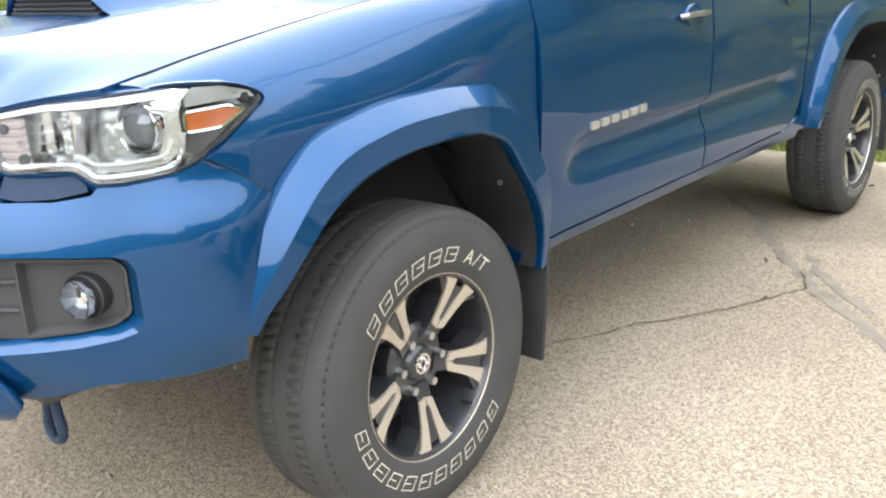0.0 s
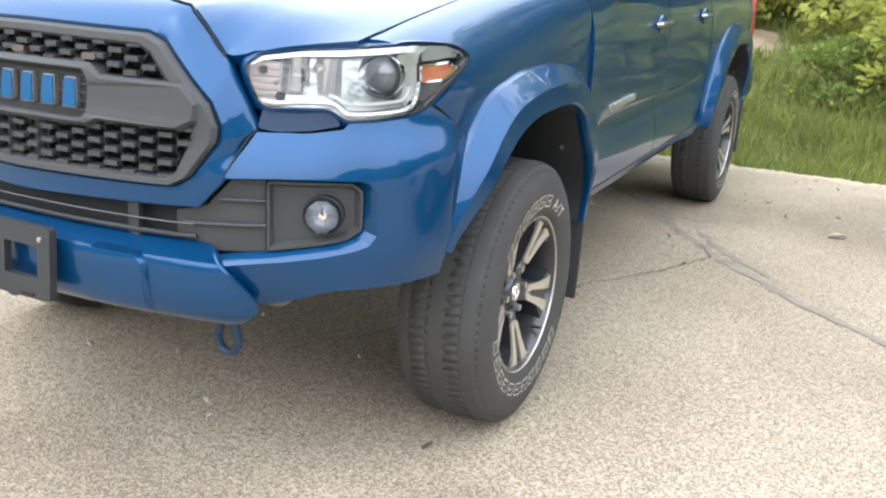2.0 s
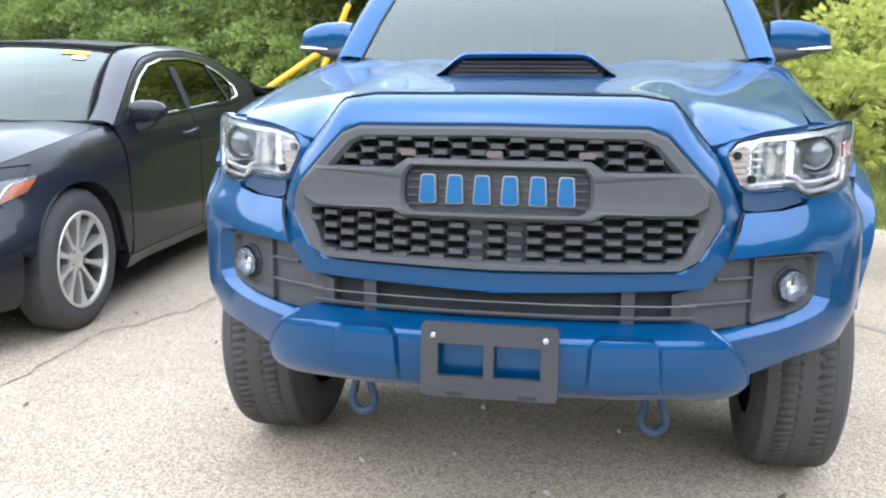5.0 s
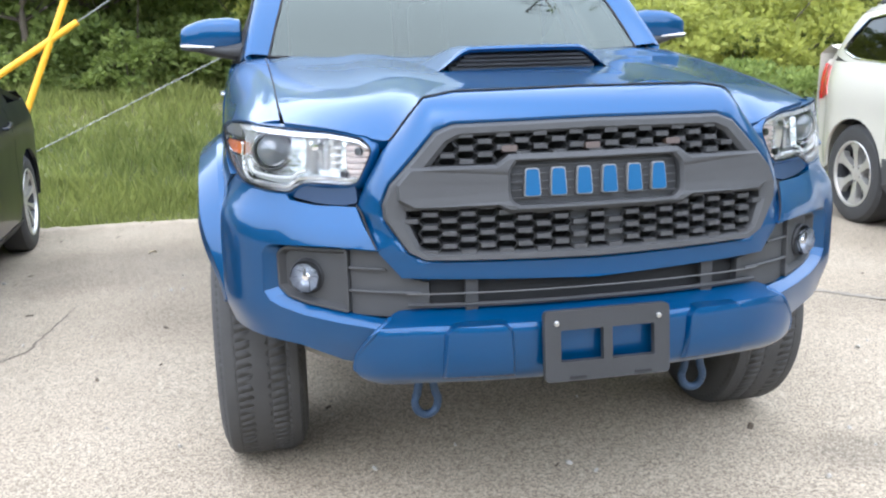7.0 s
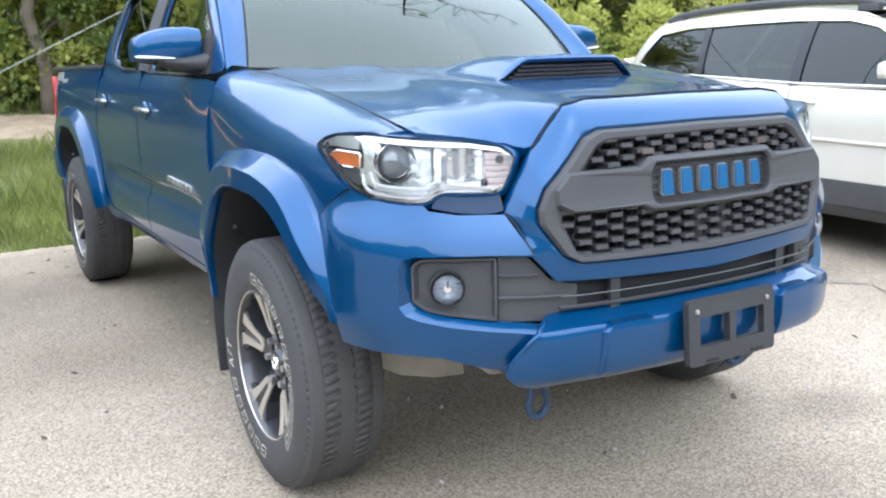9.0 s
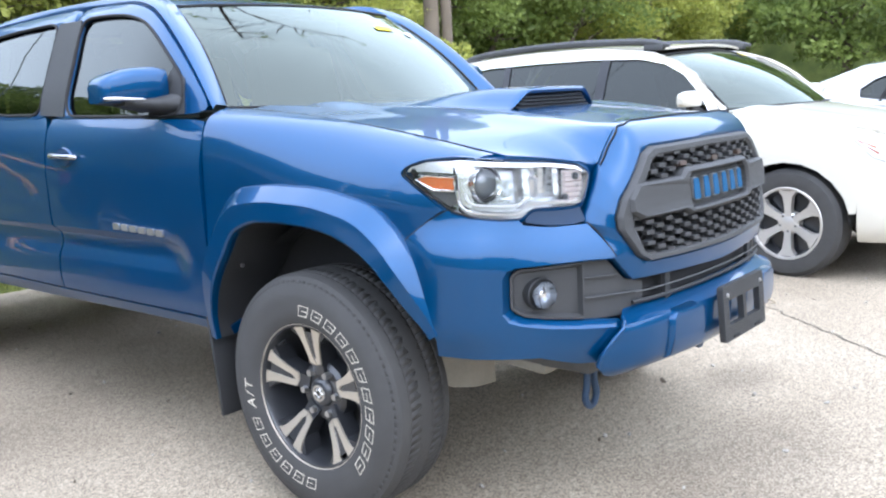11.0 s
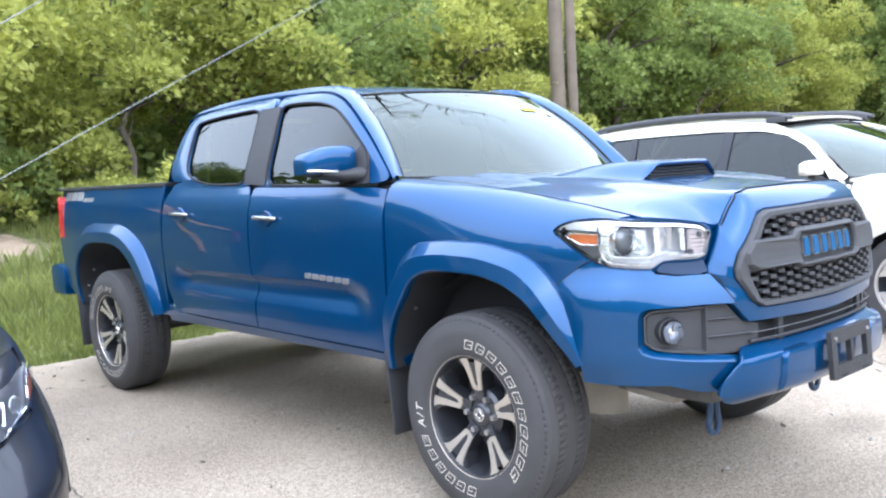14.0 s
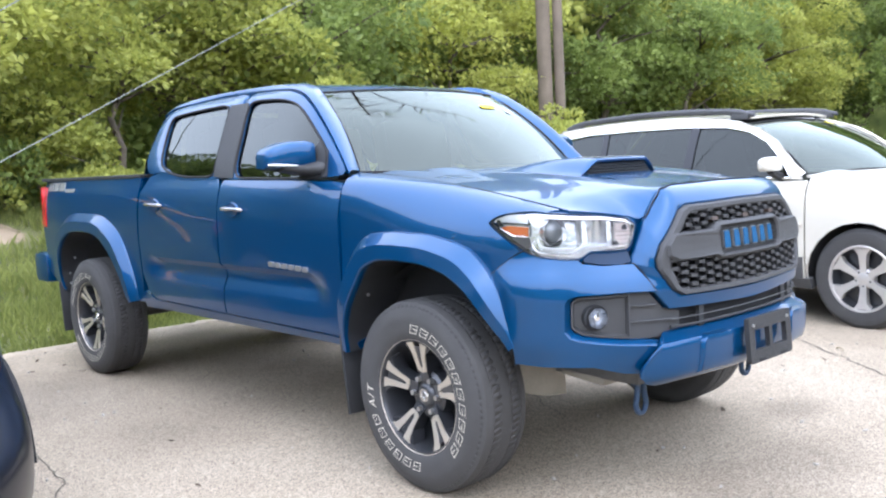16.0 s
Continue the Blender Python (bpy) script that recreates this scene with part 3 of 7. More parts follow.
well_in = [(ux(0.49), 0.620), (ux(0.54), 0.627), (ux(0.61), 0.635), (ux(0.68), 0.645), (ux(0.725), 0.656), (ux(0.742), 0.664), (ux(0.752), 0.68), (ux(0.752), 0.766), (ux(0.746), 0.779), (ux(0.735), 0.786), (ux(0.60), 0.791), (ux(0.508), 0.789)]
bez_edge = rounded([(ux(0.736), 0.785), (ux(0.752), 0.768), (ux(0.752), 0.68), (ux(0.728), 0.658), (ux(0.68), 0.647), (ux(0.588), 0.634), (ux(0.588), 0.790)], 0.010, 3)


def fog_lamp(s):
    f = new("fog_lamp")
    f.parent = truck
    tagged(f, "round clear fog lamp in a grey surround")
    m = Matrix.Translation((0.671 * s, -0.694, 0.714)) @ Vector((0.42 * s, -0.90, 0)).to_track_quat("X", "Z").to_matrix().to_4x4() @ Matrix.Scale(0.92, 4)
    part("collar", shift(lathe([(-0.07, 0.050), (-0.010, 0.0475), (-0.006, 0.044), (-0.02, 0.041)], 32), m), DARK_PLASTIC, f, "black plastic collar")
    bowl = bmesh.new()
    # petals of the reflector, each a flat facet
    for k in range(10):
        a0, a1 = 2 * math.pi * k / 10, 2 * math.pi * (k + 1) / 10
        for (x0, r0), (x1, r1) in (((0.004, 0.040), (-0.010, 0.026)), ((-0.010, 0.026), (-0.020, 0.010))):
            d = 0.004 * (k % 2)
            bowl.faces.new([bowl.verts.new((x + d, r * math.cos(t), r * math.sin(t))) for x, r, t in ((x0, r0, a0), (x0, r0, a1), (x1, r1, a1), (x1, r1, a0))])
    part("reflector", shift(bowl, m), FOG_BOWL, f, "faceted bright reflector", smooth=False)
    part("bulb_cap", shift(lathe([(-0.03, 0.013), (-0.004, 0.012), (-0.001, 0.009), (-0.001, 0.0005)], 20), m), CHROME, f)
    part("bulb_shield", shift(box((0.002, 0.0, 0.014), (0.006, 0.006, 0.022), None, 0.002), m), LAMP_DARK, f)
    part("lens", shift(lathe([(0.002, 0.0405), (0.008, 0.038), (0.013, 0.027), (0.0155, 0.012), (0.016, 0.0005)], 32), m), CLEAR, f, "clear domed lens")
    return f


for s in (1, -1):
    on_wing = lambda loop, d: [Vector((v.x * s, v.y, v.z)) for v in (wing(d)(a, b) for a, b in loop)]
    cover = part("bumper_cover", sheet(wing_edge, wing(), 0.03, 0.025, 0.03, s), BLUE, truck)
    part("ledge", rings([on_wing(well, 0.001), on_wing(inset(well, 0.003), 0.004), on_wing(well_in, 0.030), on_wing(well_in, 0.045)], closed=False, loop_closed=False), BLUE, cover, angle=20)
    bz = part("fog_lamp_bezel", sheet(bez_edge, wing(0.042), 0.04, 0.04, 0.02, s), GREY_PLASTIC, truck, "matte grey fog lamp surround")
    rim_b = key_loop(bez_edge, 2)
    part("bezel_rim", rings([on_wing(rim_b, 0.044), on_wing(rim_b, 0.024), on_wing(key_loop(inset(bez_edge, 0.006), 2), 0.024), on_wing(key_loop(inset(bez_edge, 0.014), 2), 0.043)], closed=False), GREY_PLASTIC, bz)
    # side of the lower grille, with two ribs
    part("lower_grille_end", sheet([(ux(0.40), 0.628), (ux(0.586), 0.630), (ux(0.586), 0.790), (ux(0.525), 0.790), (ux(0.47), 0.728), (ux(0.40), 0.713)], wing(0.036), 0.04, 0.04, 0.02, s), GREY_PLASTIC, truck)
    for z, x0 in ((0.745, 0.50), (0.690, 0.42)):
        pts = [wing(0.028)(ux(x0 + (0.586 - x0) * k / 8), z) for k in range(9)]
        part("lower_grille_rib", tube([Vector((p.x * s, p.y, p.z)) for p in pts], 0.004, 6), GREY_PLASTIC, truck)
    fog_lamp(s)
    # shut lines between nose, bumper cover and fender
    for line in ([(ux(0.571), 0.893), (ux(0.552), 0.872), (ux(0.534), 0.840), (ux(0.516), 0.806), (ux(0.512), 0.797)], [(0.986, 0.951), (uy(-0.459), 0.924), (uy(-0.40), 0.881), (uy(-0.377), 0.864)]):
        part("shut_line", tube(on_wing([tuple(p)[:2] for p in glide([(*q, 0) for q in line], 3)], 0.0015), 0.0022, 6), BLACK, truck)
# black sheet behind the lower ribs, with the shade put into its colour
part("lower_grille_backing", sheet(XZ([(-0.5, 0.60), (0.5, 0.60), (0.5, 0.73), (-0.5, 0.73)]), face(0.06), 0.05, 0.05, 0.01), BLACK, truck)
part("lower_grille_rib", tube([face(0.016)(ux(x / 20), 0.690) for x in range(-9, 10)], 0.0021, 6), STEEL, truck)
part("lower_grille_rib", tube([face(0.026)(ux(x / 20), 0.660) for x in range(-9, 10)], 0.006, 6), DARK_PLASTIC, truck)
for x in (-0.30, 0.30):
    part("lower_grille_stay", box(face(0.03)(ux(x), 0.685), (0.03, 0.012, 0.075)), DARK_PLASTIC, truck)

# lower bumper bar
bar_rec = hermite([(0.462, 0.045), (0.478, 0.008), (0.51, -0.022), (0.56, -0.030), (0.60, -0.030), (0.622, -0.026), (0.636, 0.004), (0.646, 0.02), (0.656, 0.05)])


def bar_surf(u, z):
    x = abs(u)
    end = sstep(0.40, 0.56, x)
    return out_by(u, z - 0.012 * end, bar_rec(z) + 0.008 * end + 0.012 * sstep(0.50, 0.60, x) ** 2)


bar_edge = mirror_x([(0.0, 0.466), (0.51, 0.470), (0.552, 0.486), (0.572, 0.514), (0.566, 0.546), (0.538, 0.588), (0.488, 0.646), (0.46, 0.656), (0.0, 0.656)])
bar_ob = part("bumper_bar", sheet(XZ(bar_edge), bar_surf, 0.025, 0.012, 0.02), BLUE, truck, "blue lower bumper bar")
for s in (1, -1):
    fold = glide([bar_surf(ux(x), z) + Vector((-0.004, 0.002, 0)) for x, z in ((0.494, 0.638), (0.512, 0.618), (0.538, 0.587), (0.565, 0.546), (0.571, 0.515))], 4)
    part("folded_edge", tube([Vector((v.x * s, v.y, v.z)) for v in fold], 0.0065, 8), BLUE, bar_ob)

pad_edge = rounded([(0.205, 0.490), (0.212, 0.612), (0.232, 0.631), (0.346, 0.629), (0.366, 0.610), (0.376, 0.490)], 0.008, 2)
proud = lambda d: (lambda u, z: bar_surf(u, z) + Vector((0, -d, 0.25 * d)))
for s in (1, -1):
    on_bar = lambda loop, d: [Vector((v.x * s, v.y, v.z)) for v in (proud(d)(ux(a), b) for a, b in key_loop(loop, 2))]
    skirt = rings([on_bar(pad_edge, -0.004), on_bar(pad_edge, 0.001), on_bar(inset(pad_edge, 0.008), 0.014)], closed=False)
    part("bumper_pad", merge(skirt, sheet(XZ(inset(pad_edge, 0.008)), proud(0.014), 0.03, 0.012, 0.0, s)), BLUE, truck)

# number plate carrier, empty
lic = new("plate_carrier")
lic.parent = truck
tagged(lic, "empty dark plastic number plate carrier with two windows")
lean = Matrix.Translation((0, -0.955, 0.572)) @ Matrix.Rotation(radians(-4), 4, "X")
rail = bmesh.new()
for hole in (rounded([(-0.152, -0.083), (0.152, -0.083), (0.152, 0.083), (-0.152, 0.083)], 0.013, 4), rounded([(-0.114, -0.037), (-0.011, -0.037), (-0.011, 0.0375), (-0.114, 0.0375)], 0.003, 2), rounded([(0.011, -0.037), (0.114, -0.037), (0.114, 0.0375), (0.011, 0.0375)], 0.003, 2)):
    ring = [rail.verts.new((x, -0.013, z)) for x, z in hole]
    for i in range(len(ring)):
        rail.edges.new((ring[i - 1], ring[i]))
bmesh.ops.triangle_fill(rail, use_beauty=True, edges=rail.edges[:])
for g_ in bmesh.ops.extrude_face_region(rail, geom=rail.faces[:])["geom"]:
    if isinstance(g_, bmesh.types.BMVert):
        g_.co.y = 0.006
bmesh.ops.recalc_face_normals(rail, faces=rail.faces)
part("carrier_frame", shift(rail, lean), DARK_PLASTIC, lic, angle=20)
for x in (-0.075, 0.085):
    part("clip_slot", shift(box((x, -0.014, -0.074), (0.04, 0.004, 0.006)), lean), BLACK, lic)
for x in (-0.124, 0.124):
    part("screw", shift(lathe([(0, 0.0065), (0.004, 0.006), (0.005, 0.003), (0.005, 0.0005)], 14), lean @ Matrix.Translation((x, -0.013, 0.055)) @ Matrix.Rotation(radians(-90), 4, "Z")), SATIN, lic, "bright screw")


# tow shackles
def shackle(s):
    sh = new("tow_shackle")
    sh.parent = truck
    tagged(sh, "blue-grey bow shackle hanging under the bumper")
    c = Vector((0.375 * s, -0.65, 0.366))
    pts = [c + Vector((-0.019, 0, 0.075)), c + Vector((-0.019, 0, 0.03))]
    pts += [c + Vector((0.031 * math.cos(a), 0, -0.020 + 0.036 * math.sin(a))) for a in (radians(142 + 256 * k / 16) for k in range(17))]
    pts += [c + Vector((0.019, 0, 0.03)), c + Vector((0.019, 0, 0.075))]
    part("bow", tube(pts, 0.0112, 10), SHACKLE_BLUE, sh)
    part("pin", add_rod(bmesh.new(), c + Vector((-0.05, 0, 0.066)), c + Vector((0.042, 0, 0.066)), 0.010), SHACKLE_BLUE, sh)
    for x in (-0.022, 0.022):
        part("ear", shift(lathe([(-0.009, 0.001), (-0.009, 0.017), (0.009, 0.017), (0.009, 0.001)], 16), Matrix.Translation(c + Vector((x, 0, 0.066)))), SHACKLE_BLUE, sh)
    part("mount", box(c + Vector((0, 0.06, 0.10)), (0.06, 0.22, 0.07), None, 0.006), STEEL, sh)


for s in (1, -1):
    shackle(s)
pan = box((0, -0.30, 0.455), (0.92, 0.50, 0.05), Matrix.Rotation(radians(6), 4, "X"), 0.02)
part("skid_plate", pan, TAN, truck, "dusty tan skid plate")
for s in (1, -1):
    drop = 0.0 if s < 0 else 0.075
    sp = plate([(0.40, 0.335 + drop * 0.6), (0.41, 0.50), (0.70, 0.54), (0.70, 0.425 + drop), (0.61, 0.375 + drop), (0.50, 0.345 + drop)], -0.315, -0.300)
    if s < 0:
        shift(sp, Matrix.Diagonal((-1, 1, 1, 1)))
    part("splash_plate", sp, TAN, truck, "dusty grey splash plate")
part("front_axle", merge(add_rod(bmesh.new(), (-0.72, 0, 0.378), (0.72, 0, 0.378), 0.05), box((0, 0.08, 0.47), (0.5, 0.3, 0.18), None, 0.04)), STEEL, truck)
part("rear_axle", merge(add_rod(bmesh.new(), (-0.72, 3.236, 0.378), (0.72, 3.236, 0.378), 0.05), shift(lathe([(-0.1, 0.05), (-0.05, 0.13), (0.05, 0.13), (0.1, 0.05)], 20), Matrix.Translation((0.0, 3.236, 0.40)))), STEEL, truck)
for s in (1, -1):
    part("chassis_rail", box((0.42 * s, 1.75, 0.50), (0.08, 4.9, 0.13), None, 0.01), STEEL, truck)


# headlamps
# the orange bulb's reflected tint is put into the reflector's base colour
WARM_REFLECTOR = mat("bulb_tinted_reflector", (0.72, 0.62, 0.57), 0.3, 0.5, 0.1, 30)


def headlamp(s):
    h = new("headlamp")
    h.parent = truck
    tagged(h, "clear headlamp with projector, chrome strip and amber reflector")
    W = wing
    S = lambda v: Vector((v.x * s, v.y, v.z))
    on = lambda loop, d: [S(W(d)(p[0], p[1])) for p in loop]
    line = lambda pts: glide([(*p, 0) for p in pts], 4)
    edge = rounded([(0.558, 1.021), (0.590, 1.044), (0.68, 1.058), (0.78, 1.067), (0.87, 1.075), (0.956, 1.082), (1.044, 1.079), (1.102, 1.066), (1.120, 1.049), (1.085, 1.018), (1.036, 0.985), (0.974, 0.944), (0.927, 0.929), (0.84, 0.918), (0.785, 0.917), (0.766, 0.928), (0.742, 0.940), (0.617, 0.937), (0.593, 0.946), (0.570, 0.990)], 0.010, 3)
    wall = rings([on(edge, d) for d in (0.004, 0.03, 0.056)], closed=False)
    part("housing", merge(sheet(edge, W(0.055), 0.03, 0.03, 0.0, s), wall), LAMP_GREY, h, "grey inner lamp housing")
    slim = lambda e: 1 - 0.72 * sstep(0.62, 0.70, e[0]) * sstep(0.96, 1.01, e[1])
    grown = [[(e[0] + (g[0] - e[0]) * slim(e), e[1] + (g[1] - e[1]) * slim(e)) for e, g in zip(edge, inset(edge, -d))] for d in (0.003, 0.010, 0.018)]
    part("lamp_surround", rings([on(edge, 0.006), on(grown[0], 0.003), on(grown[1], 0.008), on(grown[2], 0.022)], closed=False), BLUE, h, "blue panel edge round the lamp")
    part("lamp_seal", tube(on(edge, 0.006), 0.0020, 6, True), BLACK, h)
    brow = [(0.566, 1.021), (0.60, 1.041), (0.68, 1.053), (0.79, 1.061), (0.875, 1.069), (0.955, 1.077), (0.985, 1.074), (0.970, 1.064), (0.90, 1.060), (0.86, 1.056), (0.77, 1.049), (0.68, 1.045), (0.60, 1.034)]
    part("chrome_brow", sheet(brow, W(0.006), 0.04, 0.02, 0.02, s), REFLECTOR, h, "bright chrome upper trim")
    corner = [(0.988, 1.076), (1.044, 1.075), (1.096, 1.062), (1.108, 1.050), (1.05, 1.050), (0.972, 1.043), (0.970, 1.058)]
    part("upper_corner", sheet(corner, W(0.010), 0.03, 0.02, 0.015, s), SATIN, h, "grey upper corner trim")
    bez = [(0.985, 1.073), (0.966, 1.056), (0.958, 1.035), (0.958, 0.985), (0.951, 0.965), (0.926, 0.951), (0.908, 0.958), (0.922, 0.985), (0.924, 1.02), (0.908, 1.054), (0.94, 1.066)]
    part("chrome_bezel", sheet(bez, W(0.012), 0.02, 0.02, 0.03, s), REFLECTOR, h, "bright chrome bezel")
    lower = [(0.960, 1.000), (0.952, 0.962), (0.925, 0.941), (0.84, 0.931), (0.790, 0.930), (0.775, 0.938), (0.752, 0.950), (0.70, 0.951), (0.62, 0.948), (0.602, 0.954)]
    upper = [(0.938, 0.990), (0.928, 0.968), (0.908, 0.958), (0.84, 0.951), (0.788, 0.951), (0.766, 0.962), (0.745, 0.967)]
    part("light_strip", tube(on(line(lower), 0.008), 0.0058, 8), REFLECTOR, h, "bright lower light strip")
    part("light_strip", tube(on(line(upper), 0.013), 0.0040, 8), WHITE_PLASTIC, h, "white inner light strip")
    channel = [(0.94, 0.972), (0.915, 0.955), (0.84, 0.948), (0.786, 0.948), (0.79, 0.936), (0.84, 0.936), (0.925, 0.946), (0.945, 0.962)]
    part("strip_channel", sheet(channel, W(0.022), 0.04, 0.02, 0.01, s), SATIN, h, "satin channel between the light strips")
    step = rounded([(0.602, 0.938), (0.738, 0.936), (0.764, 0.920), (0.772, 0.906), (0.70, 0.893), (0.63, 0.890), (0.590, 0.897)], 0.008, 2)
    part("lower_filler", sheet(step, W(0.006), 0.04, 0.03, 0.03, s), SHADED_BLUE, h, "filler under the lamp in shaded body blue")
    # projector
    m = Matrix.Translation((0.727 * s, -0.561, 1.010)) @ Vector((0.16 * s, -0.987, 0)).to_track_quat("X", "Z").to_matrix().to_4x4()
    part("projector_ring", shift(lathe([(-0.03, 0.056), (0.004, 0.0515), (0.008, 0.049), (0.004, 0.0455), (-0.012, 0.043)], 40), m), CHROME, h, "chrome ring")
    part("projector_collar", shift(lathe([(-0.012, 0.0455), (0.000, 0.0445), (0.002, 0.0425), (-0.010, 0.040)], 36), m), LAMP_DARK, h)
    part("projector_lens", shift(lathe([(-0.010, 0.042), (0.004, 0.038), (0.014, 0.026), (0.019, 0.012), (0.020, 0.0005)], 32), m), PROJECTOR, h, "glass projector lens")
    # main beam reflector of upright facets
    m2 = Matrix.Translation(S(W(0.040)(0.708, 0.999))) @ Vector((0.30 * s, -1, 0)).to_track_quat("X", "Z").to_matrix().to_4x4()
    bowl = box((-0.020, 0, 0), (0.006, 0.120, 0.090))
    for k in range(7):
        y = -0.051 + 0.017 * k
        add_box(bowl, (-0.012 + 9.0 * y * y, y, 0.004), (0.006, 0.0165, 0.080), Matrix.Rotation(radians(24 if k % 2 else -16), 4, "Z") @ Matrix.Rotation(radians(8 * (k % 3 - 1)), 4, "Y"))
    for k in range(4):
        add_box(bowl, (0.010, -0.038 * s, -0.032 + 0.018 * k), (0.016, 0.046, 0.0030), Matrix.Rotation(radians(12), 4, "Y"), 0.001, 1)
    part("reflector", shift(bowl, m2), REFLECTOR, h, "faceted chrome reflector", smooth=False)
    part("bulb", shift(lathe([(-0.01, 0.013), (0.016, 0.012), (0.022, 0.008), (0.023, 0.0005)], 20), m2 @ Matrix.Translation((0, 0.020 * s, 0.024))), CHROME, h)
    # turn signal by the nose
    m3 = Matrix.Translation(S(W(0.030)(0.607, 0.988))) @ Vector((0.35 * s, -1, 0)).to_track_quat("X", "Z").to_matrix().to_4x4()
    tp = bmesh.new()
    for k in range(6):
        add_box(tp, (0, 0, -0.036 + 0.0142 * k), (0.018, 0.060, 0.0115), Matrix.Rotation(radians(16), 4, "Y"), 0.002)
    part("turn_reflector", shift(tp, m3), WARM_REFLECTOR, h, "ribbed turn signal reflector")
    for u, z in ((0.600, 1.014), (0.638, 0.960), (1.088, 1.050), (0.948, 0.950)):
        n = (W(0.0)(u, z) - W(0.1)(u, z)).normalized()
        part("vent_plug", shift(lathe([(-0.008, 0.0100), (0.000, 0.0095), (0.002, 0.0085), (0.002, 0.0005)], 16), Matrix.Translation(S(W(0.011)(u, z))) @ S(n).to_track_quat("X", "Z").to_matrix().to_4x4()), BLACK, h)
    # amber reflector over a dark corner
    dark = [(1.092, 1.030), (1.06, 1.044), (0.962, 1.036), (0.962, 0.965), (0.985, 0.956), (1.036, 0.990)]
    part("dark_corner", sheet(dark, W(0.020), 0.03, 0.02, 0.01, s), LAMP_DARK, h, "dark outer lamp corner")
    amber = rounded([(0.966, 1.033), (1.050, 1.040), (1.084, 1.030), (1.030, 1.002), (0.968, 0.998)], 0.006, 2)
    part("amber_frame", tube(on(amber, 0.009), 0.0034, 6, True), CHROME, h, "thin chrome frame")
    part("amber_reflector", sheet(amber, W(0.011), 0.03, 0.02, 0.02, s), AMBER, h, "amber side reflector")
    lens = part("lens", sheet(edge, W(-0.002), 0.03, 0.03, 0.0, s), CLEAR, h, "clear polycarbonate lens")
    lens.visible_shadow = False


for s in (1, -1):
    headlamp(s)

# hood
zs = hermite([(-0.78, 1.045), (-0.564, 1.088), (-0.4, 1.122), (0.0, 1.188), (0.3, 1.222), (0.56, 1.240), (0.8, 1.245)])
xs = hermite([(-0.6, 0.705), (0.0, 0.712), (0.55, 0.722)])
zc = hermite([(-0.80, 1.140), (-0.72, 1.150), (-0.5, 1.174), (-0.2, 1.197), (0.1, 1.208), (0.5, 1.212)])


_eh = [(p.x, p.y + 0.011, p.z) for p in back_off([q for q in so if q[0] >= -1e-9 and q[1] > 1.03], 1.0, 0.008)]
_eh += [(p.x, p.y + 0.002, p.z + 0.002) for p in (wing()(u, z) for u, z in ((ux(0.56), 1.046), (ux(0.60), 1.057), (ux(0.66), 1.068), (ux(0.72), 1.077), (ux(0.775), 1.085)))]
_eh.sort()
_ex, _ey, _ez = zip(*_eh)
edge_y = lambda x: float(np.interp(abs(x), _ex, _ey))
edge_z = lambda x: float(np.interp(abs(x), _ex, _ez))


def hood_base(x, y):
    x = abs(x)
    r = min(1.0, x / 0.71)
    z = zs(y) + (zc(y) - zs(y)) * (1 - r**2.4)
    # raised centre with soft ridges either side
    z += 0.016 * sstep(0.14, 0.34, y) * (1 - sstep(0.60, 0.70, x))
    return z + 0.012 * (1 - sstep(0.40, 0.50, x)) * sstep(0.24, 0.36, x) * sstep(-0.70, -0.35, y)


def hood_z(x, y):
    e = y - edge_y(x)
    k = (1 - min(1.0, max(0.0, e / 0.17))) ** 2.2
    return hood_base(x, y) + (edge_z(x) - hood_base(x, edge_y(x))) * k


HOOD = lambda x, y: Vector((x, y, hood_z(x, y)))
hood_edge = mirror_x([(x, edge_y(x)) for x in (0.0, 0.1, 0.2, 0.28, 0.33, 0.36, 0.39, 0.41, 0.43, 0.45, 0.47, 0.485, 0.50, 0.53, 0.56, 0.60, 0.64, 0.67, 0.695)] + [(0.703, -0.4), (0.708, 0.0), (0.716, 0.45), (0.55, 0.395), (0.3, 0.345), (0.0, 0.330)])
hood = part("hood", sheet(hood_edge, HOOD, 0.035, 0.04, 0.025), BLUE, truck, "blue hood with raised scoop")
seam = sorted(((v.x, v.y, v.z) for v in back_off([q for q in so if q[1] > 1.03], 1.0, 0.002)), key=lambda v: v[0])
part("shut_line", tube([Vector((x, y + 0.002, z + 0.002)) for x, y, z in seam], 0.0026, 6), BLACK, truck)
for s in (1, -1):
    part("shut_line", tube([Vector((s * (xs(y) - 0.003), y, hood_z(xs(y) - 0.004, y) - 0.001)) for y in [-0.53 + 0.05 * k for k in range(21)]], 0.0024, 6), BLACK, truck)
# scoop
def scoop_row(y, h, w=0.272, dy=0.0):
    out = []
    for k in range(31):
        x = -1 + k / 15
        a = abs(x)
        out.append(Vector((x * w, y + dy + 0.035 * a**3, hood_base(x * w, y) - 0.004 + (h + 0.004) * (1 - sstep(0.58, 1.0, a)))))
    return out


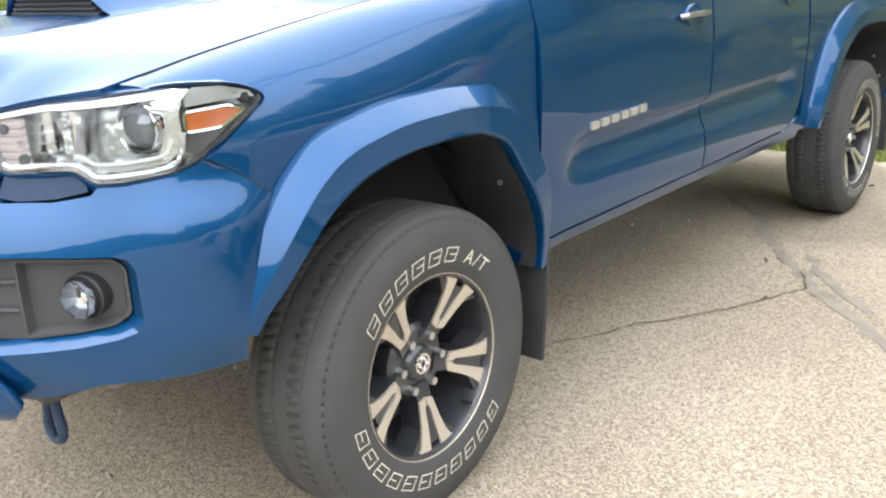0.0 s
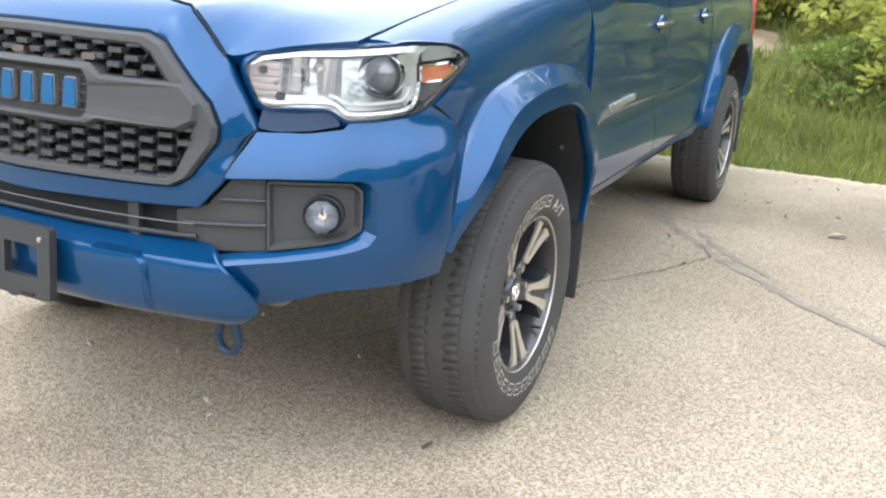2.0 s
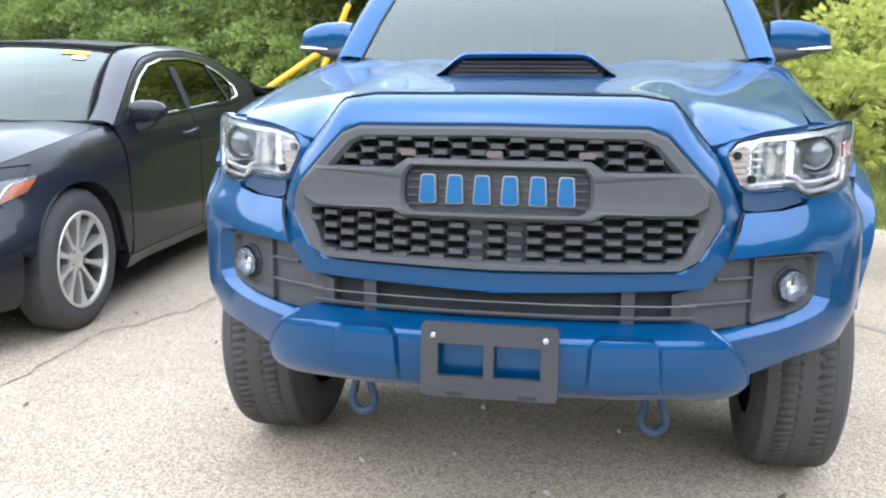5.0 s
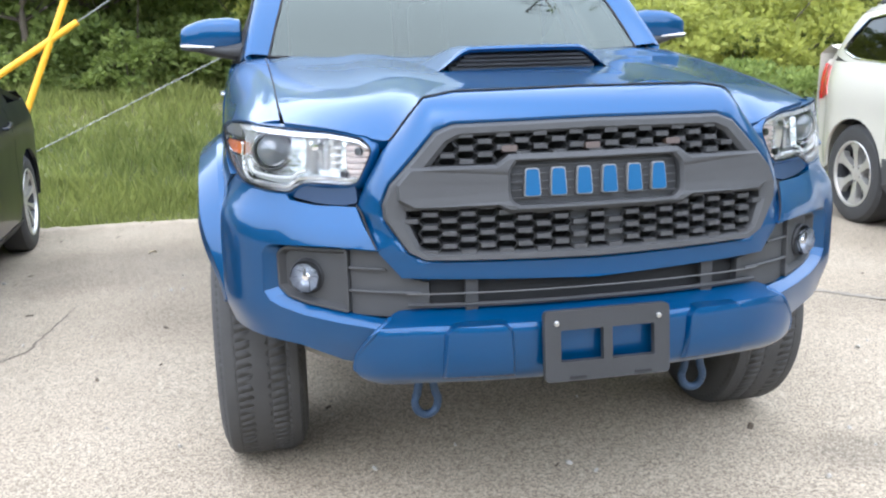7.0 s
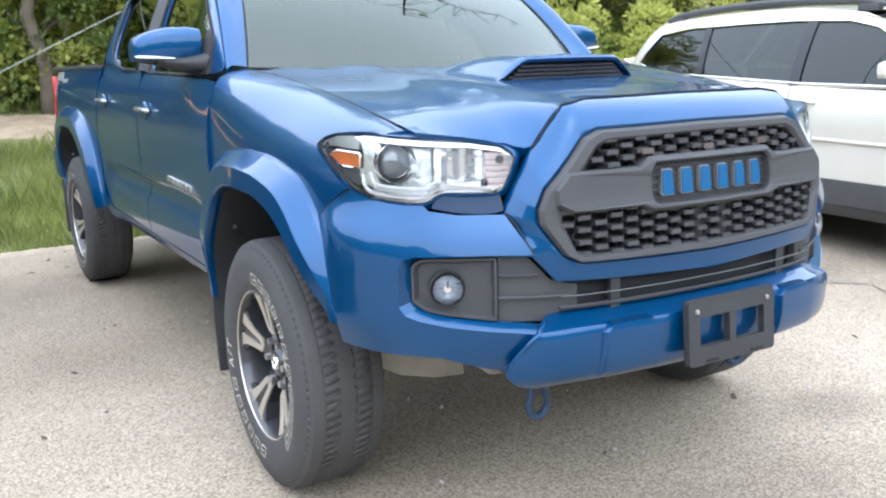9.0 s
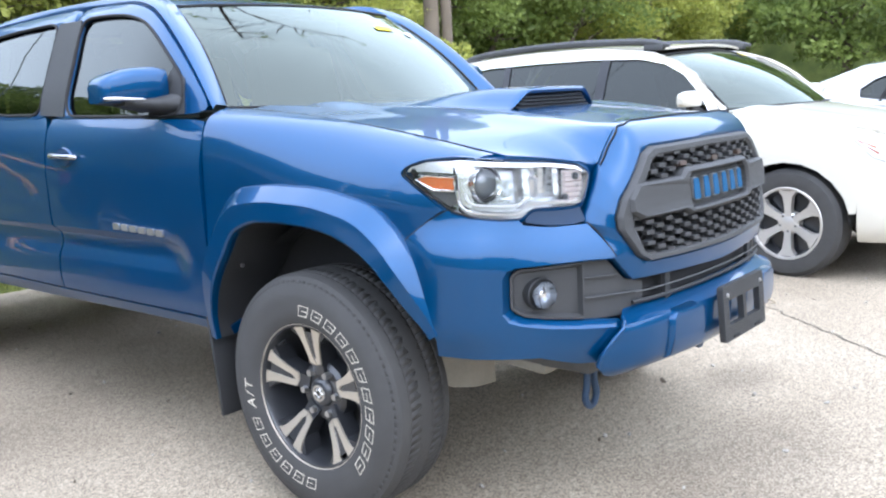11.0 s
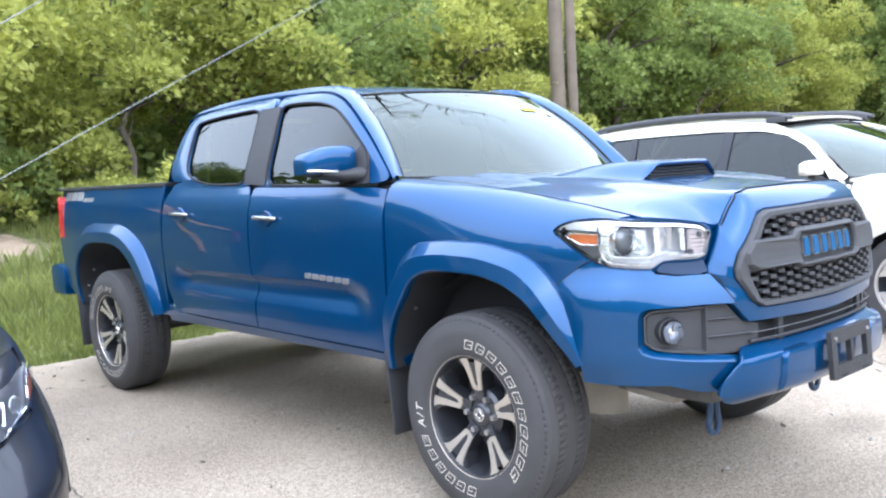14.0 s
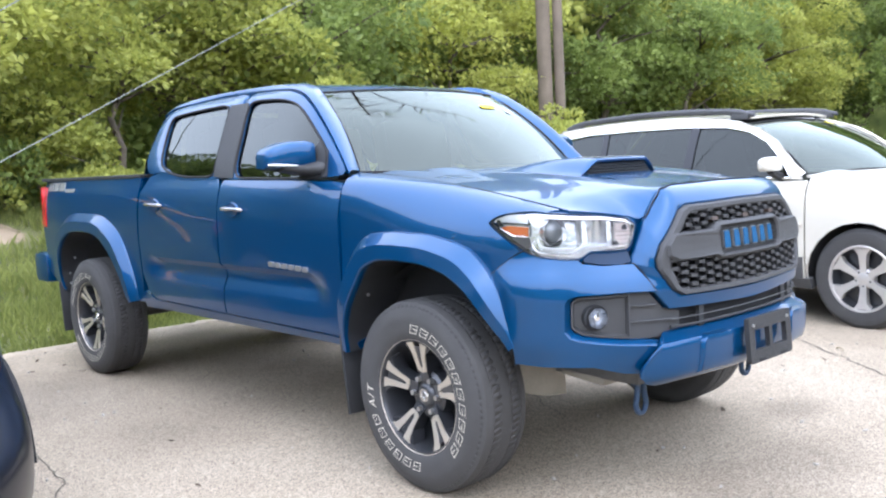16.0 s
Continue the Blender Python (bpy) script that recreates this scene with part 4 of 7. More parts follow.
rows_ = [scoop_row(-0.30, 0.050, 0.262, 0.02), scoop_row(-0.30, 0.046, 0.266, -0.026), scoop_row(-0.30, 0.055, 0.270, -0.034), scoop_row(-0.30, 0.061, 0.272, -0.028)]
rows_ += [scoop_row(y, h) for y, h in ((-0.30, 0.063), (-0.2, 0.061), (-0.1, 0.053), (0.0, 0.040), (0.1, 0.022), (0.18, 0.008), (0.24, 0.0))]
part("scoop", rings(rows_, closed=False, loop_closed=False), BLUE, hood)
# flat black plate in the mouth stands for the shade inside the scoop
part("scoop_intake", plate(rounded([(-0.222, 1.180), (0.222, 1.180), (0.208, 1.222), (0.165, 1.246), (-0.165, 1.246), (-0.208, 1.222)], 0.02, 3), -0.290, -0.26), BLACK, hood, "black plate in the mouth of the scoop")
lou = bmesh.new()
for k in range(4):
    add_box(lou, (0, -0.303, 1.192 + 0.0115 * k), (0.42 - 0.024 * k, 0.016, 0.005), Matrix.Rotation(radians(20), 4, "X"))
part("scoop_louvre", lou, GREY_PLASTIC, hood, smooth=False)


# fenders
xo = hermite([(-0.62, 0.800), (-0.485, 0.838), (-0.37, 0.858), (-0.2, 0.866), (0.0, 0.869), (0.52, 0.872)])


def fender(y, w):
    x0, z0, x3 = xs(y), zs(y), xo(y)
    if w <= 1:
        a, b, c, d = (1 - w) ** 3, 3 * w * (1 - w) ** 2, 3 * w * w * (1 - w), w**3
        k = sstep(-0.15, 0.48, y)
        return Vector((a * x0 + b * (x0 + 0.085 + 0.04 * k) + c * x3 + d * x3, y, a * z0 + b * (z0 - 0.004) + c * (0.95 + (z0 - 0.95) * (0.55 + 0.36 * k)) + d * 0.95))
    return Vector((x3 + 0.010 * sstep(1.0, 1.5, w), y, 0.95 - (w - 1) * 0.5))


def arch(cy, pts):
    return [(cy + r * math.cos(radians(a)), 0.378 + r * math.sin(radians(a))) for a, r in pts]


FL_OUT = [(15, 0.478), (25, 0.525), (45, 0.632), (57, 0.676), (64, 0.682), (70, 0.664), (78, 0.645), (90, 0.629), (104, 0.632), (116, 0.645), (124, 0.634), (132, 0.613), (138, 0.596), (146, 0.577), (154, 0.562)]
FL_IN = [(15, 0.435), (25, 0.468), (41, 0.493), (52, 0.515), (63, 0.550), (70, 0.548), (80, 0.532), (92, 0.522), (104, 0.526), (116, 0.533), (126, 0.534), (134, 0.524), (144, 0.512), (154, 0.518)]
RF_OUT = [(16, 0.56), (30, 0.66), (47, 0.735), (62, 0.720), (90, 0.668), (118, 0.716), (134, 0.743), (147, 0.728), (158, 0.712), (168, 0.690)]
RF_IN = [(16, 0.50), (30, 0.570), (47, 0.600), (60, 0.590), (90, 0.553), (121, 0.594), (139, 0.605), (151, 0.618), (158, 0.625), (168, 0.640)]
zw = lambda z: 1 + (0.95 - z) / 0.5


def on_fender(p):
    """The fender's own place nearest to a point, at the same y."""
    w = min((k / 200 for k in range(0, 261)), key=lambda q: (fender(p.y, q) - p).length)
    return (p.y, w)


lamp_side = [(0.86, 1.083), (0.91, 1.087), (0.956, 1.091), (1.044, 1.087), (1.100, 1.072), (1.124, 1.050), (1.090, 1.016), (1.040, 0.982), (0.990, 0.951)]
fender_edge = [(-0.575, 0.0)] + [on_fender(wing()(u, z)) for u, z in lamp_side[1:]] + [on_fender(wing()(uy(y), z)) for y, z in ((-0.455, 0.923), (-0.40, 0.882))] + [(-0.385, zw(0.868))]
fender_edge += [(y, zw(z)) for y, z in arch(0.0, [(132, 0.60), (122, 0.60), (108, 0.59), (90, 0.575), (70, 0.59), (56, 0.60), (40, 0.56), (25, 0.50)])]
fender_edge += [(0.482, zw(0.53)), (0.482, 0.9), (0.482, 0.45), (0.484, 0.25), (0.50, 0.10), (0.53, 0.0), (0.2, 0.0), (-0.2, 0.0)]
for s in (1, -1):
    near_f = [fender(*on_fender(wing()(u, z))) for u, z in lamp_side[1:]]
    near_l = [wing(0.003)(u, z - 0.005 if z > 1.045 else z) for u, z in lamp_side[1:]]
    lips = [[Vector((p.x * s, p.y, p.z)) for p in glide(lp_, 3)] for lp_ in (near_f, [p.lerp(q, 0.5) for p, q in zip(near_f, near_l)], near_l)]
    part("fender_lip", rings(lips, closed=False, loop_closed=False), BLUE, truck)
    part("fender", sheet(fender_edge, fender, 0.04, 0.06, 0.02, s), BLUE, truck)

# sides: doors and bed
side_x = hermite([(0.44, 0.80), (0.50, 0.838), (0.55, 0.862), (0.62, 0.872), (0.69, 0.866), (0.74, 0.843), (0.785, 0.850), (0.805, 0.880), (0.90, 0.884), (1.0, 0.884), (1.10, 0.876), (1.18, 0.858), (1.23, 0.836), (1.28, 0.82)])
side_plain = hermite([(0.44, 0.82), (0.50, 0.85), (0.55, 0.866), (0.65, 0.874), (0.80, 0.880), (0.95, 0.884), (1.05, 0.880), (1.15, 0.866), (1.23, 0.842), (1.28, 0.83)])


def side(y, z):
    k = sstep(0.60, 0.72, y + (0.75 - z) * 0.3) * (1 - sstep(2.25, 2.42, y))
    return Vector((side_plain(z) + (side_x(z) - side_plain(z)) * k - 0.010 * sstep(0.75, 0.48, y) * sstep(1.05, 1.2, z) - 0.03 * sstep(3.7, 4.25, y), y, z))


front_door = [(0.488, 0.545), (1.515, 0.552), (1.515, 1.19), (1.50, 1.228), (0.56, 1.208), (0.488, 1.20)]
rear_door = [(1.525, 0.552), (2.33, 0.565), (2.40, 0.60), (2.455, 0.70), (2.462, 0.90), (2.448, 1.17), (2.36, 1.26), (2.17, 1.30), (2.08, 1.262), (2.02, 1.240), (1.56, 1.236), (1.525, 1.19)]
rocker = [(0.42, 0.50), (2.50, 0.50), (2.46, 0.60), (2.40, 0.585), (2.33, 0.555), (0.488, 0.535), (0.42, 0.53)]
rear_arch = [(a, 0.63) for a in (30, 50, 70, 90, 110, 130, 150)]
bed_edge = [(2.475, 0.53), (2.70, 0.53)] + [(y, z) for y, z in arch(3.236, rear_arch[::-1])] + [(3.86, 0.53), (4.10, 0.62), (4.12, 0.90), (4.12, 1.262), (2.475, 1.262)]


def handle(parent, y, z, s):
    S = lambda p: (p[0] * s, p[1], p[2])
    # the cup pressed into the door behind the grip
    cup = [[S((0.8855 + d, y + 0.01 + 0.062 * k * math.cos(a), z - 0.004 + 0.036 * k * math.sin(a))) for a in (2 * math.pi * j / 24 for j in range(24))] for d, k in ((-0.006, 1.06), (0.0035, 1.0), (0.0040, 0.95), (0.0022, 0.75), (0.0006, 0.4), (0.0, 0.05))]
    part("handle_cup", rings(cup, closed=False), BLUE, parent)
    pts = [(0.884, y - 0.085, z - 0.004), (0.902, y - 0.075, z), (0.909, y - 0.03, z + 0.002), (0.909, y + 0.03, z + 0.003), (0.902, y + 0.078, z + 0.002), (0.884, y + 0.088, z)]
    part("door_handle", shift(tube([S(p) for p in pts], [0.008, 0.0095, 0.009, 0.0095, 0.011, 0.008], 10), Matrix()), HANDLE, parent, "satin chrome door handle")


doors = {}
for s in (1, -1):
    part("rocker_panel", sheet(rocker, side, 0.08, 0.02, 0.05, s), BLUE, truck)
    d1 = part("front_door", sheet(front_door, side, 0.05, 0.03, 0.02, s), BLUE, truck)
    d2 = part("rear_door", sheet(rear_door, side, 0.05, 0.03, 0.02, s), BLUE, truck)
    doors[s] = (d1, d2)
    handle(d1, 1.35, 1.086, s)
    handle(d2, 2.22, 1.104, s)
    bed = part("bed_side", sheet(bed_edge, side, 0.05, 0.03, 0.03, s), BLUE, truck)
    part("bed_rail_cap", box((0.80 * s, 3.30, 1.268), (0.085, 1.66, 0.022), None, 0.006), DARK_PLASTIC, truck, "black plastic bed rail cap")
    # model name as a row of plain chrome bars
    for k in range(6):
        y = 0.728 + 0.0555 * k
        b = sheet(rounded([(y, 0.811 + 0.002 * k), (y + 0.042, 0.811 + 0.002 * k), (y + 0.042, 0.834 + 0.002 * k), (y, 0.834 + 0.002 * k)], 0.005, 2), lambda a, c: side(a, c) + Vector((0.007, 0, 0)), 0.05, 0.02, 0.008, s)
        part("name_bar", b, BADGE, d1, "chrome name badge bar")
    for k in range(3):
        y = 3.66 + 0.125 * k
        b = sheet([(y, 1.192), (y + 0.105, 1.192), (y + 0.105, 1.246), (y, 1.246)], lambda a, c: side(a, c) + Vector((0.004, 0, 0)), 0.05, 0.02, 0.003, s)
        part("decal_bar", b, BADGE, bed, "silver decal bar")
    b = sheet([(3.48, 1.182), (3.64, 1.182), (3.64, 1.206), (3.48, 1.206)], lambda a, c: side(a, c) + Vector((0.004, 0, 0)), 0.05, 0.02, 0.003, s)
    part("decal_bar", b, BADGE, bed, "silver decal bar")
    tl = sheet([(4.03, 0.94), (4.12, 0.94), (4.12, 1.22), (4.05, 1.22), (4.035, 1.10)], lambda a, c: side(a, c) + Vector((0.006, 0, 0)), 0.04, 0.05, 0.02, s)
    part("tail_lamp", merge(tl, box((0.80 * s, 4.125, 1.08), (0.11, 0.03, 0.28), None, 0.008)), RED_LENS, truck, "red tail lamp")
part("tailgate", box((0, 4.10, 0.97), (1.42, 0.06, 0.58), None, 0.012), BLUE, truck)
part("bed_front_wall", box((0, 2.53, 1.0), (1.60, 0.05, 0.50)), BLUE, truck)
part("bed_floor", box((0, 3.3, 0.80), (1.10, 1.55, 0.04)), DARK_PLASTIC, truck)
part("rear_bumper", merge(box((0, 4.30, 0.60), (1.30, 0.20, 0.17), None, 0.03), box((0.76, 4.22, 0.64), (0.24, 0.26, 0.22), None, 0.05), box((-0.76, 4.22, 0.64), (0.24, 0.26, 0.22), None, 0.05)), BLUE, truck, "blue rear step bumper")


# wheel arch flares
def flare(cy, s):
    def path(tab, grow=0.0):
        f = hermite(tab)
        out = []
        for k in range(61):
            a = 16 + (137.5 if cy == 0 else 151) * k / 60
            r = f(a) + grow
            yy = r * math.cos(radians(a))
            out.append((yy, r * math.sin(radians(a)) + 0.378))
        return out
    base = lambda y, z: fender(y, zw(z)).x if cy == 0 and z < 0.95 else fender(y, max(0.0, 1 - (z - 0.95) * 3)).x if cy == 0 else side_plain(z)
    out_p, in_p = (path(FL_OUT), path(FL_IN)) if cy == 0 else (path(RF_OUT), path(RF_IN))
    loops = []
    for t, lift in ((0.0, -0.012), (0.015, 0.003), (0.05, 0.014), (0.38, 0.060), (0.44, 0.066), (0.95, 0.070), (1.0, 0.065), (1.02, 0.050), (1.005, 0.035), (0.99, 0.0), (0.98, -0.12), (0.97, -0.22)):
        lp_ = []
        for i, ((y0, z0), (y1, z1)) in enumerate(zip(out_p, in_p)):
            y, z = y0 + (y1 - y0) * t, z0 + (z1 - z0) * t
            k = i / 60
            fade = 0.35 + 0.65 * sstep(1.0, 0.80, k) if cy == 0 else 0.78
            fade *= 0.6 + 0.4 * sstep(0.0, 0.2, k)
            bx = base(y0 if cy == 0 else y0 + cy, min(z0, 1.0)) if lift < 0 else base(y if cy == 0 else cy + y, min(z, 0.97))
            lp_.append(Vector(((bx + lift * fade) * s, cy + y, z)))
        loops.append(lp_)
    return rings(loops[:9], closed=False, loop_closed=False), rings(loops[8:], closed=False, loop_closed=False)


for s in (1, -1):
    for cy, nm in ((0.0, "front"), (3.236, "rear")):
        skin, lining = flare(cy, s)
        part("wheel_flare", skin, BLUE, truck, angle=14)
        part("flare_lining", lining, DARK_PLASTIC, truck)
        # dark liner of the wheel house
        arc_ = [20 + 140 * k / 18 for k in range(19)]
        lin = [[Vector((x * s, cy + r * math.cos(radians(a)), 0.378 + r * math.sin(radians(a)))) for a in arc_] for x, r in ((0.74, 0.522 if cy == 0 else 0.56), (0.62, 0.52 if cy == 0 else 0.555), (0.52, 0.50))]
        lin.append([Vector((0.50 * s, cy + 0.30 * math.cos(radians(a)), 0.45 + 0.25 * math.sin(radians(a)))) for a in arc_])
        part("wheel_liner", rings(lin, closed=False, loop_closed=False), DARK_PLASTIC, truck)
        mf = bmesh.new()
        add_box(mf, (0.80 * s, cy + (0.455 if cy == 0 else 0.50), 0.40), (0.23, 0.014, 0.34), Matrix.Rotation(radians(-6), 4, "X"), 0.004)
        mud = part("mud_flap", mf, DARK_PLASTIC, truck, "black plastic mud flap")
        for k, (dx, dz) in enumerate(((0.86, 0.56), (0.86, 0.63), (0.855, 0.74))):
            part("fastener", shift(lathe([(0, 0.008), (0.004, 0.007), (0.004, 0.0005)], 10), Matrix.Translation((dx * s, cy + 0.44 - 0.10 * (dz > 0.7), dz)) @ Matrix.Rotation(radians(-90), 4, "Z")), SATIN, mud)

for (x, y), (lettered, turn, txt) in zip(((0.80, 0.0), (-0.80, 0.0), (0.80, 3.236), (-0.80, 3.236)), ((True, -89, -104), (True, 90, 26), (True, 20, 60), (True, 60, -80))):
    w = truck_wheel(truck, lettered, turn, txt)
    w.matrix_basis = pose(x * 0.995, y, 0.376, 0, 0, 0 if x > 0 else 180)

# cab: greenhouse
tum = hermite([(1.18, 0.862), (1.22, 0.842), (1.30, 0.818), (1.45, 0.752), (1.58, 0.690), (1.64, 0.655), (1.675, 0.60), (1.69, 0.55)])


def cabin(y, z):
    return Vector((tum(z) - 0.045 * sstep(0.95, 0.50, y) * (1 - 0.5 * sstep(1.3, 1.6, z)), y, z))


def screen_s(a, b):
    base = Vector((a * 0.705, 0.545 - 0.19 * (1 - abs(a) ** 1.8), 1.240 - 0.020 * (1 - a * a)))
    top = Vector((a * 0.572, 0.985 - 0.055 * (1 - a * a), 1.620 + 0.018 * (1 - a * a)))
    return base.lerp(top, b) + Vector((0, -0.02, 0.02)) * math.sin(math.pi * b)


FW_OUT = [(0.515, 1.232), (0.60, 1.320), (0.72, 1.430), (0.86, 1.538), (0.98, 1.605), (1.12, 1.642), (1.30, 1.655), (1.528, 1.664), (1.524, 1.45), (1.518, 1.232), (1.2, 1.222), (0.85, 1.215)]
FW_IN = [(0.66, 1.222), (0.675, 1.34), (0.78, 1.425), (0.895, 1.510), (1.00, 1.567), (1.13, 1.600), (1.28, 1.612), (1.475, 1.615), (1.435, 1.45), (1.395, 1.236), (1.15, 1.230), (0.85, 1.224)]
RW_OUT = [(1.536, 1.232), (1.540, 1.45), (1.544, 1.664), (1.80, 1.664), (2.10, 1.655), (2.34, 1.638), (2.42, 1.60), (2.46, 1.50), (2.47, 1.36), (2.40, 1.27), (2.20, 1.285), (1.95, 1.232)]
RW_IN = [(1.60, 1.246), (1.632, 1.45), (1.66, 1.615), (1.82, 1.615), (2.08, 1.608), (2.29, 1.594), (2.315, 1.56), (2.30, 1.46), (2.275, 1.37), (2.23, 1.31), (2.10, 1.272), (1.92, 1.25)]


FW_OUT, FW_IN, RW_OUT, RW_IN = (rounded(w_, 0.07, 3) for w_ in (FW_OUT, FW_IN, RW_OUT, RW_IN))


def ring_on(surf, A, B, s, steps=1, raise_=0.0):
    a, b = key_loop(A, steps), key_loop(B, steps)
    S = lambda p: Vector((p.x * s, p.y, p.z))
    L = lambda lp, dx: [S(surf(*p) + Vector((dx, 0, 0.0))) for p in lp]
    return rings([L(a, -0.03), L(a, -0.002), L(mix2(a, b, 0.06), raise_), L(mix2(a, b, 0.5), raise_), L(mix2(a, b, 0.93), raise_), L(b, raise_ - 0.003), L(b, raise_ - 0.03)], closed=False)


for s in (1, -1):
    d1, d2 = doors[s]
    part("window_frame", ring_on(cabin, FW_OUT, FW_IN, s), BLUE, d1)
    part("window_frame", ring_on(cabin, RW_OUT, RW_IN, s), BLUE, d2)
    part("window_pane", sheet(FW_IN, lambda a, b: cabin(a, b) - Vector((0.012, 0, 0)), 0.1, 0.06, 0.0, s), TINT, d1, "tinted side window")
    part("window_pane", sheet(RW_IN, lambda a, b: cabin(a, b) - Vector((0.012, 0, 0)), 0.1, 0.06, 0.0, s), TINT, d2, "dark tinted rear side window")
    S = lambda p: Vector((p.x * s, p.y, p.z))
    for d, W_ in ((d1, FW_IN), (d2, RW_IN)):
        q = [S(cabin(*p) + Vector((0.001, 0, 0))) for p in key_loop(W_, 1)]
        part("window_seal", tube(q, 0.0062, 6, True), BLACK, d)
    pil = sheet([(1.405, 1.236), (1.60, 1.246), (1.655, 1.612), (1.475, 1.612)], lambda a, b: cabin(a, b) + Vector((0.005, 0, 0)), 0.05, 0.06, 0.01, s)
    part("pillar_trim", pil, DARK_PLASTIC, d1, "black door pillar trim")
    # A-pillar and roof rail, one band from the cowl to the rear of the cab
    rail_lo = [(0.505, 1.238), (0.59, 1.325), (0.71, 1.437), (0.85, 1.546), (0.97, 1.613), (1.11, 1.650), (1.30, 1.664), (1.60, 1.672), (1.90, 1.672), (2.15, 1.664), (2.36, 1.648), (2.44, 1.612)]
    rail_in = [(0.715, 0.545, 1.243), (0.690, 0.66, 1.338), (0.655, 0.78, 1.445), (0.610, 0.90, 1.55), (0.575, 0.985, 1.625), (0.560, 1.10, 1.668), (0.560, 1.30, 1.682), (0.560, 1.60, 1.690), (0.560, 1.90, 1.690), (0.560, 2.15, 1.682), (0.560, 2.36, 1.664), (0.560, 2.44, 1.640)]
    for k, b in enumerate((0.0, 0.26, 0.53, 0.80, 1.0)):
        rail_in[k] = screen_s(1, b)
    lo_, in_ = glide([cabin(*p) for p in rail_lo]), glide(rail_in)
    A = [S(p) for p in lo_]
    B = [S(Vector(p)) for p in in_]
    mid = lambda t, up: [a.lerp(b, t) + Vector((0.6 * s, -0.2, 0.8)).normalized() * up for a, b in zip(A, B)]
    part("roof_rail", rings([mid(0, -0.03), mid(0.0, 0.0), mid(0.12, 0.008), mid(0.4, 0.018), mid(0.7, 0.014), mid(0.97, 0.009), mid(1.06, 0.006), mid(1.07, -0.02)], closed=False, loop_closed=False), BLUE, truck)
    # rear corner of the cab
    cor = [[S(cabin(y, z)) for y, z in ((2.45, 1.20), (2.472, 1.36), (2.462, 1.50), (2.425, 1.60), (2.36, 1.645))], [S(cabin(y, z) - Vector((0.03, -0.035, 0))) for y, z in ((2.465, 1.20), (2.487, 1.36), (2.477, 1.50), (2.44, 1.60), (2.40, 1.655))], [S(Vector((0.55, 2.53 - 0.10 * k, z))) for k, z in ((0.0, 1.20), (0.05, 1.36), (0.2, 1.50), (0.5, 1.61), (0.9, 1.665))]]
    part("cab_corner", rings(cor, closed=False, loop_closed=False), BLUE, truck)


def roof_s(x, y):
    return Vector((x, y, 1.697 - 0.014 * (x / 0.56) ** 2 - 0.075 * max(0.0, (1.35 - y) / 0.42) ** 2 - 0.05 * max(0.0, (y - 2.0) / 0.46) ** 2))


part("roof", sheet([(-0.565, 0.995), (-0.3, 0.945), (0, 0.93), (0.3, 0.945), (0.565, 0.995), (0.565, 2.45), (-0.565, 2.45)], roof_s, 0.08, 0.08, 0.02), BLUE, truck)


part("windscreen", sheet([(-1, 0), (1, 0), (1, 1), (-1, 1)], screen_s, 0.1, 0.1, 0.0, 1, (0, 1.6, 1.3)), SCREEN, truck, "windscreen glass mirroring the sky")
edge_r = [screen_s(*p) for p in [(-1 + k / 10, 0) for k in range(20)] + [(1, k / 10) for k in range(10)] + [(1 - k / 10, 1) for k in range(20)] + [(-1, 1 - k / 10) for k in range(10)]]
part("windscreen_seal", tube(edge_r, 0.006, 6, True), BLACK, truck)
part("cowl", rings([[Vector((a / 10 * 0.71, 0.30 + 0.10 * (abs(a) / 10) ** 2 + 0.0, hood_z(a / 14, 0.34) - 0.03)) for a in range(-10, 11)], [screen_s(a / 10, 0) - Vector((0, 0.0, 0.012)) for a in range(-10, 11)]], closed=False, loop_closed=False), DARK_PLASTIC, truck)
part("rear_screen", plate([(-0.55, 1.25), (0.55, 1.25), (0.50, 1.60), (-0.50, 1.60)], 2.49, 2.50), TINT, truck)
part("cab_lining", merge(box((0, 1.62, 1.0), (1.45, 2.0, 0.42)), box((0, 0.62, 1.20), (1.30, 0.36, 0.06), None, 0.02)), CABIN, truck, "dim grey cab interior")


def seat(x, y):
    return merge(box((x, y, 1.28), (0.48, 0.14, 0.46), Matrix.Rotation(radians(-12), 4, "X"), 0.05), box((x, y + 0.06, 1.52), (0.26, 0.09, 0.16), Matrix.Rotation(radians(-12), 4, "X"), 0.035))


for x in (-0.36, 0.36):
    part("seat", seat(x, 1.42), CABIN, truck)
part("rear_bench", merge(seat(-0.33, 2.22), seat(0.33, 2.22)), CABIN, truck)
st = lambda a0, a1, b0, b1: sheet([(a0, b0), (a1, b0), (a1, b1), (a0, b1)], lambda a, b: screen_s(a, b) + Vector((0, -0.004, 0.003)), 0.05, 0.05, 0.0, 1, (0, 1.6, 1.3))
part("windscreen_sticker", st(0.48, 0.68, 0.715, 0.765), YELLOW, truck, "yellow windscreen sticker")
part("windscreen_sticker", st(0.79, 0.85, 0.65, 0.70), PAPER, truck, "small white windscreen sticker")
inner = screen_s(0.02, 0.80) + Vector((0, 0.05, -0.02))
part("rear_view_mirror", merge(box(inner, (0.22, 0.025, 0.06), Matrix.Rotation(radians(12), 4, "X"), 0.012), add_rod(bmesh.new(), inner, screen_s(0.02, 0.93) + Vector((0, 0.015, 0)), 0.012)), BLACK, truck, "black inner mirror")
